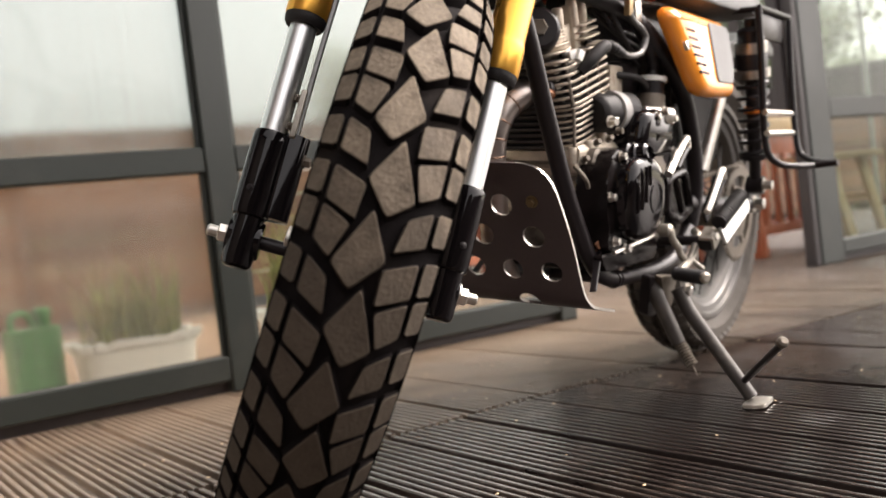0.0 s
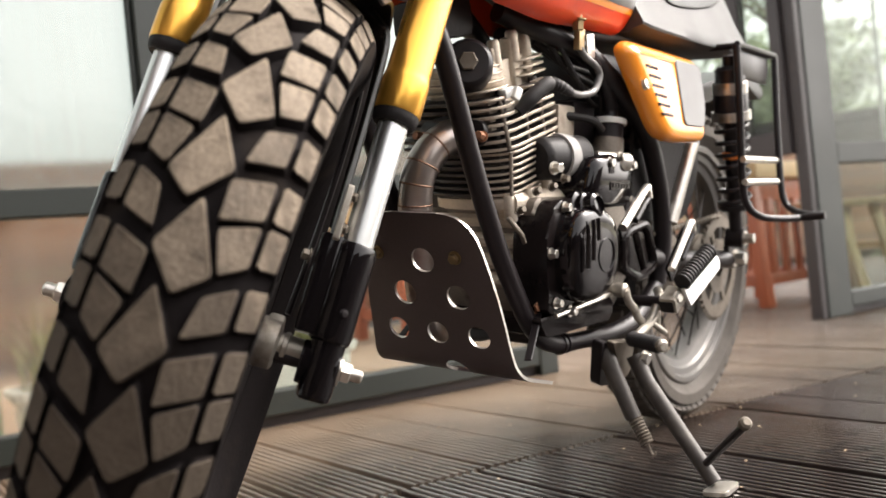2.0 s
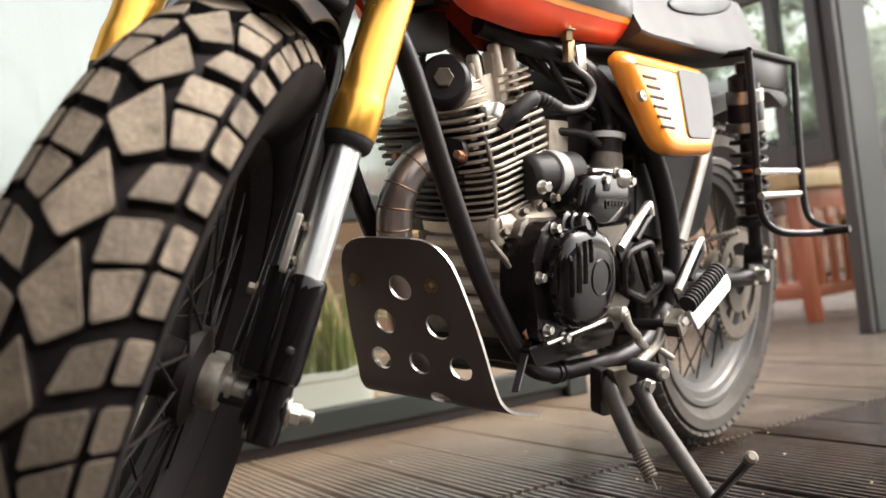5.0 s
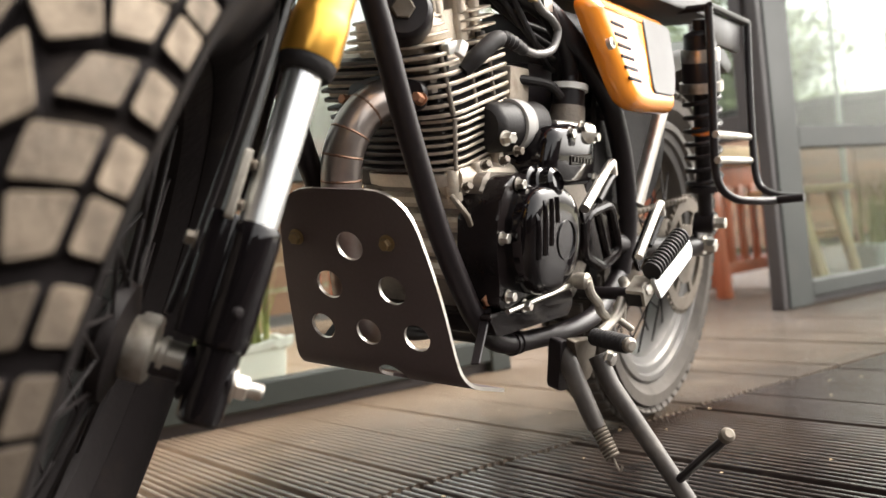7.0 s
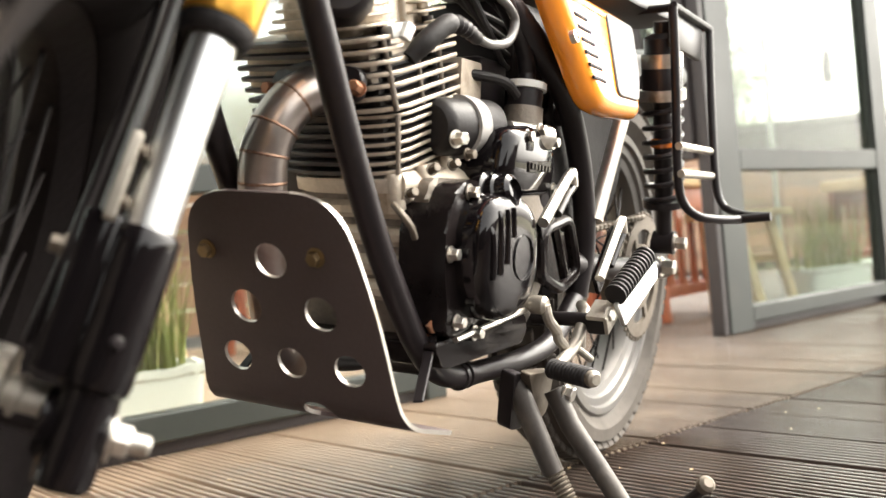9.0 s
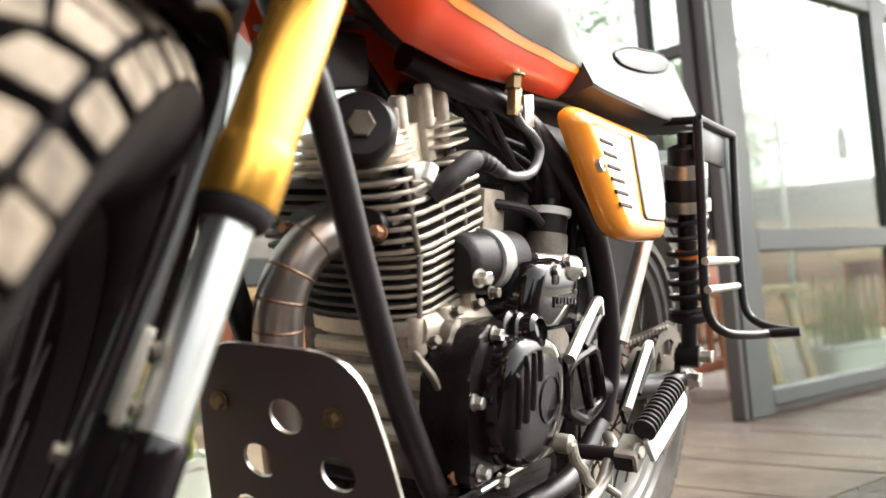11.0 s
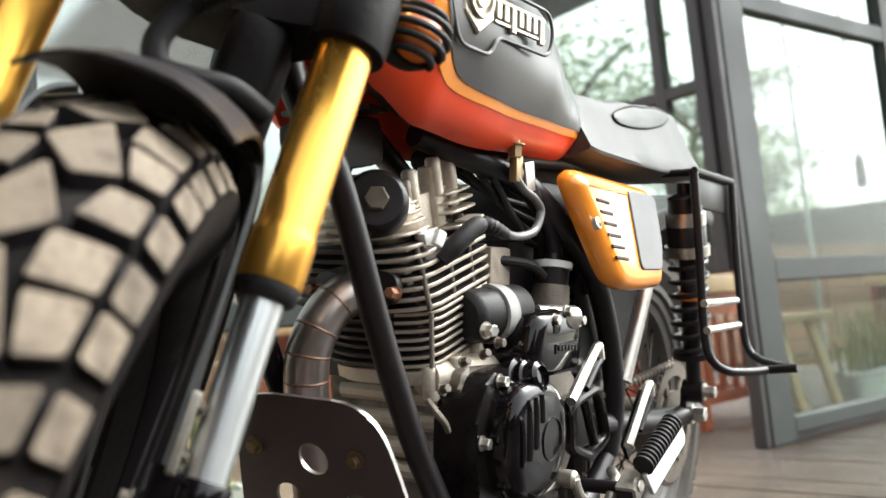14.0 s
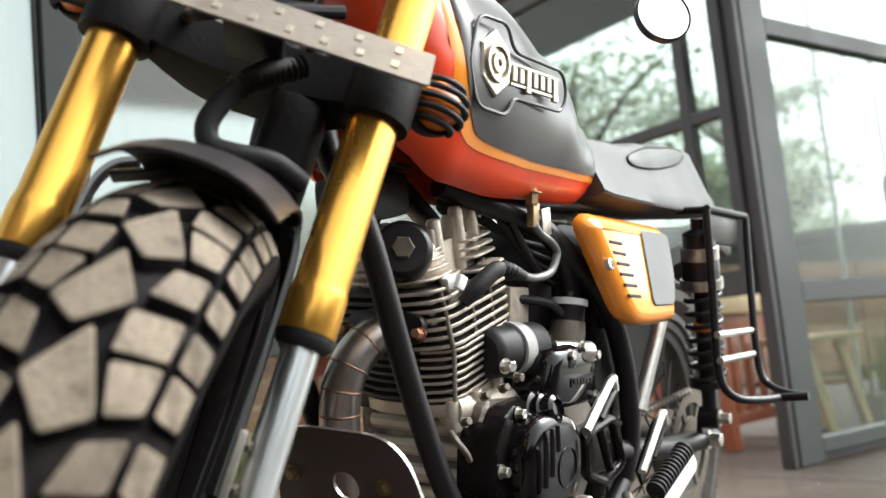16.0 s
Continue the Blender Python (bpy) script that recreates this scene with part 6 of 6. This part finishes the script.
# ---- deck boards ----
def deck():
    W, N = 0.1525, 9
    prof = []
    pitch = (W - 0.004) / N
    for k in range(N):
        x = -W / 2 + 0.002 + k * pitch
        for u, h in ((0.0, -0.012), (0.36, -0.012), (0.41, -0.0022), (0.46, -0.0007), (0.55, 0.0), (0.80, 0.0), (0.89, -0.0007), (0.95, -0.0022)):
            prof.append((x + u * pitch, h))
    outline = [(-W / 2 + 0.002, -0.026), *prof, (W / 2 - 0.002, -0.026)]

    def board_mesh(length, material):
        a = [(x, 0.0, z) for x, z in outline]
        b = [(x, length, z) for x, z in outline]
        k = len(a)
        faces = [(i, i + 1, k + i + 1, k + i) for i in range(k - 1)] + [(k - 1, 0, k, 2 * k - 1), tuple(range(k))[::-1], tuple(range(k, 2 * k))]
        me = bpy.data.meshes.new("deck_board")
        me.from_pydata(a + b, [], faces)
        me.materials.append(material)
        return me

    rng = random.Random(4)
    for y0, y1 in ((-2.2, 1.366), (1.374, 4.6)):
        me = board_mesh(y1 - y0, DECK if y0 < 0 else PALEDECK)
        x = -2.4255
        while x < 7.3:
            ob = new("deck_board", me)
            ob.parent = floor
            ob.location = (x + rng.uniform(-0.0001, 0.0001) + (0.03 if y0 > 0 else 0), y0 + rng.uniform(-0.003, 0.0), rng.uniform(-0.0012, 0.0012))
            x += 0.1565


deck()


def litter():
    """Small dry flakes blown over the boards."""
    rng = random.Random(11)
    verts, faces = [], []
    for _ in range(150):
        x, y, a, s = rng.uniform(-0.2, 3.2), rng.uniform(0.2, 2.1), rng.uniform(0, 6.28), rng.uniform(0.0012, 0.0035)
        n = len(verts)
        for k in range(5):
            r = s * rng.uniform(0.6, 1.4)
            verts.append((x + r * math.cos(a + k * 1.257), y + r * math.sin(a + k * 1.257), 0.0022))
        verts.append((x, y, 0.0022 + s * 0.5))
        faces += [(n + k, n + (k + 1) % 5, n + 5) for k in range(5)]
    me = bpy.data.meshes.new("litter")
    me.from_pydata(verts, [], faces)
    me.materials.append(PALEWOOD)
    tagged(new("litter", me), "small pale dry flakes scattered on the deck boards", "litter", kind="stuff")


litter()


# ---- behind the glass ----
def planter(x0, x1, y, h, seed, tall):
    """A white trough with a wavy rim, soil and a clump of long grass."""
    wd, cx = x1 - x0, (x0 + x1) / 2
    t = thing("planter", Matrix.Translation((cx, y, 0.0)), "white trough planter with a wavy rim and long green grass", "planter", "planters behind the glass")
    bm = B()
    rings = []
    for z, g, wav in ((0.0, 0.86, 0), (0.02, 0.90, 0), (h * 0.82, 0.97, 0), (h * 0.86, 1.05, 1), (h, 1.07, 1), (h, 0.98, 1), (h * 0.8, 0.93, 0)):
        ring = []
        for k in range(72):
            a = 2 * math.pi * k / 72
            c, s = math.cos(a), math.sin(a)
            x = wd / 2 * g * math.copysign(abs(c) ** 0.35, c)
            yy = 0.09 * g * math.copysign(abs(s) ** 0.35, s)
            w = 1 + wav * 0.025 * math.sin(a * 18)
            ring.append(bm.verts.new((x * w, yy * w, z + wav * 0.004 * math.sin(a * 18))))
        rings.append(ring)
    for a, b in zip(rings, rings[1:]):
        for i in range(72):
            bm.faces.new((a[i], a[(i + 1) % 72], b[(i + 1) % 72], b[i]))
    bm.faces.new(rings[0][::-1])
    bm.faces.new(rings[-1])
    part("trough", bm, PLANTER, t)
    part("soil", prism(B(), rounded([(-wd * 0.44, -0.075), (wd * 0.44, -0.075), (wd * 0.44, 0.075), (-wd * 0.44, 0.075)], 0.02), h * 0.80, h * 0.84, I4), SOIL, t)
    rng = random.Random(seed)
    verts, faces = [], []
    for _ in range(230):
        x, yy = rng.uniform(-wd * 0.40, wd * 0.40), rng.uniform(-0.06, 0.06)
        L, a, bend = tall * rng.uniform(0.5, 1.15), rng.uniform(0, 6.28), rng.uniform(0.05, 0.5)
        w = rng.uniform(0.003, 0.006)
        n = len(verts)
        for k in range(5):
            s = k / 4
            d = bend * s * s * L
            ww = w * (1 - s * 0.9)
            px, py, pz = x + d * math.cos(a), yy + d * math.sin(a), h * 0.82 + L * s * (1 - 0.25 * bend * s)
            verts += [(px - ww * math.sin(a), py + ww * math.cos(a), pz), (px + ww * math.sin(a), py - ww * math.cos(a), pz)]
            if k:
                i = n + 2 * k
                faces.append((i - 2, i - 1, i + 1, i))
    me = bpy.data.meshes.new("grass")
    me.from_pydata(verts, [], faces)
    me.materials.append(GRASSY)
    g = new("grass", me)
    g.parent = t
    tagged(g, "long green and straw coloured grass", kind="stuff")
    return t


planter(4.33, 4.94, 2.52, 0.150, 1, 0.34)
planter(1.10, 1.46, 2.52, 0.145, 2, 0.30)
planter(0.57, 0.87, 2.50, 0.140, 3, 0.22)
planter(5.35, 5.95, 2.55, 0.150, 5, 0.30)


def wooden_table(cx, cy):
    t = thing("side_table", pose(cx, cy, 0, 0, 0, 8), "red stained wooden slatted stool with a pale top", "stool", "wooden stools")
    part("top", box(B(), (0.62, 0.40, 0.07), Matrix.Translation((0, 0, 0.587)), 0.008), PALEWOOD, t, "pale wooden top")
    for sx in (-1, 1):
        for sy in (-1, 1):
            part("leg", box(B(), (0.055, 0.05, 0.55), pose(sx * 0.26, sy * 0.15, 0.276, sy * 3, 0, 0), 0.005), REDWOOD, t)
        part("stretcher", box(B(), (0.03, 0.30, 0.05), Matrix.Translation((sx * 0.26, 0, 0.12)), 0.004), REDWOOD, t)
    for sy in (-1, 1):
        part("apron", box(B(), (0.50, 0.022, 0.09), Matrix.Translation((0, sy * 0.15, 0.50)), 0.004), REDWOOD, t)
        part("rail", box(B(), (0.50, 0.025, 0.05), Matrix.Translation((0, sy * 0.155, 0.12)), 0.004), REDWOOD, t)
        for k in range(4):
            part("slat", box(B(), (0.05, 0.014, 0.33), Matrix.Translation((-0.165 + 0.11 * k, sy * 0.158, 0.30)), 0.003), REDWOOD, t)
    return t


tb = wooden_table(3.78, 2.86)
copy_thing(tb, pose(6.95, 3.35, 0, 0, 0, -6))
copy_thing(tb, pose(2.6, 3.9, 0, 0, 0, 14))


def trestle(cx, cy):
    t = thing("wooden_stool", pose(cx, cy, 0, 0, 0, 0), "pale planed wooden stool with splayed legs", "stool")
    part("top", box(B(), (0.42, 0.26, 0.03), Matrix.Translation((0, 0, 0.415)), 0.005), PALEWOOD, t)
    for sx in (-1, 1):
        for sy in (-1, 1):
            part("leg", box(B(), (0.055, 0.025, 0.415), pose(sx * 0.13 + 0.03, sy * 0.09, 0.205, sy * 6, -12, 0), 0.004), PALEWOOD, t)
        part("brace", box(B(), (0.03, 0.2, 0.03), Matrix.Translation((sx * 0.13 + 0.03, 0, 0.22)), 0.003), PALEWOOD, t)
    return t


trestle(4.02, 2.58)


def sawhorse(cx, cy):
    t = thing("easel", pose(cx, cy, 0, 0, 0, 0), "pale wooden easel standing behind the planter", "easel")
    for sx in (-1, 1):
        part("leg", box(B(), (0.03, 0.025, 0.50), pose(sx * 0.075, 0, 0.247, 0, sx * -17, 0), 0.003), PALEWOOD, t)
    part("crossbar", box(B(), (0.10, 0.02, 0.025), Matrix.Translation((0, -0.02, 0.25)), 0.003), PALEWOOD, t)
    return t


sawhorse(1.42, 2.75)


def fence(y, x0, x1, h, seed):
    """Horizontal weathered boards on posts."""
    t = thing("fence", Matrix.Translation((0, y, -0.12)), "weathered brown horizontal board fence", "fence")
    rng = random.Random(seed)
    x = x0
    while x < x1:
        part("post", box(B(), (0.08, 0.08, h + 0.12), Matrix.Translation((x, 0.06, (h + 0.12) / 2)), 0.006), BROWNWOOD, t)
        z = 0.14
        while z < h + 0.1:
            part("board", box(B(), (1.98, 0.022, 0.135), pose(x + 1.0, 0.0, z + 0.07, 0, rng.uniform(-0.4, 0.4), 0), 0.003, 1), BROWNWOOD, t)
            z += 0.145
        x += 2.0
    return t


fence(5.2, -3.0, 13.0, 1.02, 3)


def tree(x, y, h, spread, seed, base=-0.12):
    """Tapered trunk, limbs and a crown of many small leaves."""
    rng = random.Random(seed)
    t = thing("tree", Matrix.Translation((x, y, base)), "green leafy garden tree beyond the glazed front", "tree", "garden trees")
    bm = B()
    tips = []
    top = Vector((rng.uniform(-0.3, 0.3), rng.uniform(-0.3, 0.3), h * 0.62))
    trunk = spline([(0, 0, 0), (rng.uniform(-0.08, 0.08), 0.03, h * 0.25), top * 0.75, top], 5)
    sweep(bm, trunk, [0.035 * h * (1 - 0.75 * i / (len(trunk) - 1)) for i in range(len(trunk))], 10)
    for k in range(11):
        s = trunk[int(len(trunk) * rng.uniform(0.4, 0.99))]
        a, e = rng.uniform(0, 6.28), rng.uniform(0.1, 1.1)
        L = spread * rng.uniform(0.5, 1.0)
        tip = s + Vector((math.cos(a) * math.cos(e), math.sin(a) * math.cos(e), math.sin(e))) * L
        mid = s.lerp(tip, 0.5) + Vector((0, 0, 0.1 * L))
        ln = spline([s, mid, tip], 4)
        sweep(bm, ln, [0.010 * h * (1 - 0.8 * i / (len(ln) - 1)) for i in range(len(ln))], 6)
        tips += [mid.lerp(tip, q) for q in (0.1, 0.4, 0.7, 1.0)]
    part("trunk", bm, BARK, t)
    verts, faces = [], []
    for c in tips:
        r0 = spread * rng.uniform(0.18, 0.34)
        for _ in range(150):
            d = Vector((rng.gauss(0, 1), rng.gauss(0, 1), rng.gauss(0, 0.7))) * r0 * 0.55
            p = c + d
            u = Vector((rng.gauss(0, 1), rng.gauss(0, 1), rng.gauss(0, 1))).normalized()
            w = u.orthogonal().normalized()
            s = rng.uniform(0.035, 0.075) * (h / 4) ** 0.5
            n = len(verts)
            verts += [tuple(p - u * s), tuple(p + w * s * 0.45), tuple(p + u * s), tuple(p - w * s * 0.45)]
            faces.append((n, n + 1, n + 2, n + 3))
    me = bpy.data.meshes.new("crown")
    me.from_pydata(verts, [], faces)
    me.materials.append(LEAF)
    ob = new("crown", me)
    ob.parent = t
    return t


for k, (x, y, h, sp) in enumerate(((9.0, 9.0, 4.6, 1.7), (11.6, 8.0, 3.6, 1.2), (14.2, 10.2, 3.8, 1.4), (6.6, 10.5, 3.8, 1.6), (18.5, 12.0, 3.4, 1.6), (10.2, 9.6, 6.2, 2.3), (12.6, 9.4, 5.6, 2.0))):
    tree(x, y, h, sp, 20 + k)


def hedge(x0, x1, y, h, seed):
    rng = random.Random(seed)
    t = thing("hedge", Matrix.Translation((0, y, -0.12)), "uneven green garden hedge behind the fence", "hedge")
    verts, faces = [], []
    for _ in range(9000):
        x = rng.uniform(x0, x1)
        hh = h * (0.75 + 0.25 * math.sin(x * 1.7) * math.sin(x * 0.9 + 1))
        p = Vector((x, rng.gauss(0, 0.28), hh * rng.random() ** 0.6))
        u = Vector((rng.gauss(0, 1), rng.gauss(0, 1), rng.gauss(0, 1))).normalized()
        w = u.orthogonal().normalized()
        s = rng.uniform(0.03, 0.07)
        n = len(verts)
        verts += [tuple(p - u * s), tuple(p + w * s * 0.5), tuple(p + u * s), tuple(p - w * s * 0.5)]
        faces.append((n, n + 1, n + 2, n + 3))
    me = bpy.data.meshes.new("leaves")
    me.from_pydata(verts, [], faces)
    me.materials.append(LEAF)
    ob = new("leaves", me)
    ob.parent = t
    tagged(ob, kind="stuff")


hedge(-3.0, 14.0, 6.2, 0.95, 8)


def shed(x0, x1, y0, y1, h0, h1):
    """A low shed with a single slope of roof along its length."""
    t = thing("garden_shed", Matrix.Translation((0, 0, -0.12)), "low brown garden shed with a dark sloping roof", "shed")
    XZ_ = Matrix(((1, 0, 0, 0), (0, 0, 1, 0), (0, 1, 0, 0), (0, 0, 0, 1)))
    part("walls", prism(B(), [(x0, 0), (x1, 0), (x1 - 0.05, h1 - 0.5), (x1 - 0.5, h1), (x0, h0)], y0, y1, XZ_), WALLWOOD, t)
    part("roof", prism(B(), [(x0 - 0.3, h0 - 0.03), (x1 - 0.55, h1 + 0.02), (x1 + 0.1, h1 - 0.52), (x1 + 0.18, h1 - 0.46), (x1 - 0.5, h1 + 0.12), (x0 - 0.3, h0 + 0.08)], y0 - 0.25, y1 + 0.25, XZ_), SLATE, t, "dark sheet roof")
    n = 12
    for k in range(n):
        xx = x0 + (x1 - 0.6 - x0) * (k + 0.5) / n
        part("wall_board", box(B(), ((x1 - x0) / n * 0.9, 0.03, h0 - 0.1), Matrix.Translation((xx, y0 - 0.012, (h0 - 0.1) / 2)), 0.004, 1), WALLWOOD, t)


def canister(x, y):
    t = thing("plastic_canister", pose(x, y, 0, 0, 0, 12), "green plastic canister standing on the deck boards", "canister")
    bm = B()
    prism(bm, rounded([(-0.06, -0.04), (0.06, -0.04), (0.06, 0.04), (-0.06, 0.04)], 0.015, 4), 0.0, 0.20, I4, 0.012, 3)
    part("body", bm, GREEN, t)
    part("neck", lathe(B(), [(0.018, 0.198), (0.018, 0.225), (0.022, 0.226), (0.022, 0.245), (0.016, 0.248)], Matrix.Translation((0.03, 0, 0)), 18), GREEN, t)
    part("grip", sweep(B(), spline([(-0.05, 0, 0.195), (-0.045, 0, 0.232), (-0.01, 0, 0.238), (0.008, 0, 0.20)], 5), 0.008, 10), GREEN, t)


canister(0.475, 2.50)


def reflected_bars():
    # solid bars added behind the pane for the beams it reflects
    t = thing("steel_frame", Matrix.Translation((5.68, 3.32, 0)), "pale post and cross bar added for beams mirrored in the glass", "steel frame")
    part("post", sweep(B(), [(0.0, 0.03, 0.0), (0.0, 0.03, 3.0)], 0.014, 12), PALEBAR, t)
    part("cross_bar", sweep(B(), [(-0.9, 0, 1.72), (1.3, 0, 2.33)], 0.012, 12), PALEBAR, t)


shed(8.6, 14.6, 6.2, 7.0, 1.40, 1.85)


def pendant(x, y, z):
    t = thing("pendant_lamp", Matrix.Translation((x, y, z)), "small dark hanging lamp holder on a pale cord", "pendant lamp")
    part("cord", sweep(B(), [(0, 0, 0.09), (0, 0, 3.0 - z)], 0.008, 8), WHITE, t, "pale cord")
    part("holder", lathe(B(), [(0.012, -0.05), (0.022, -0.045), (0.022, 0.05), (0.014, 0.09)], I4, 16), BLACK, t)


reflected_bars()
pendant(4.33, 2.29, 0.99)
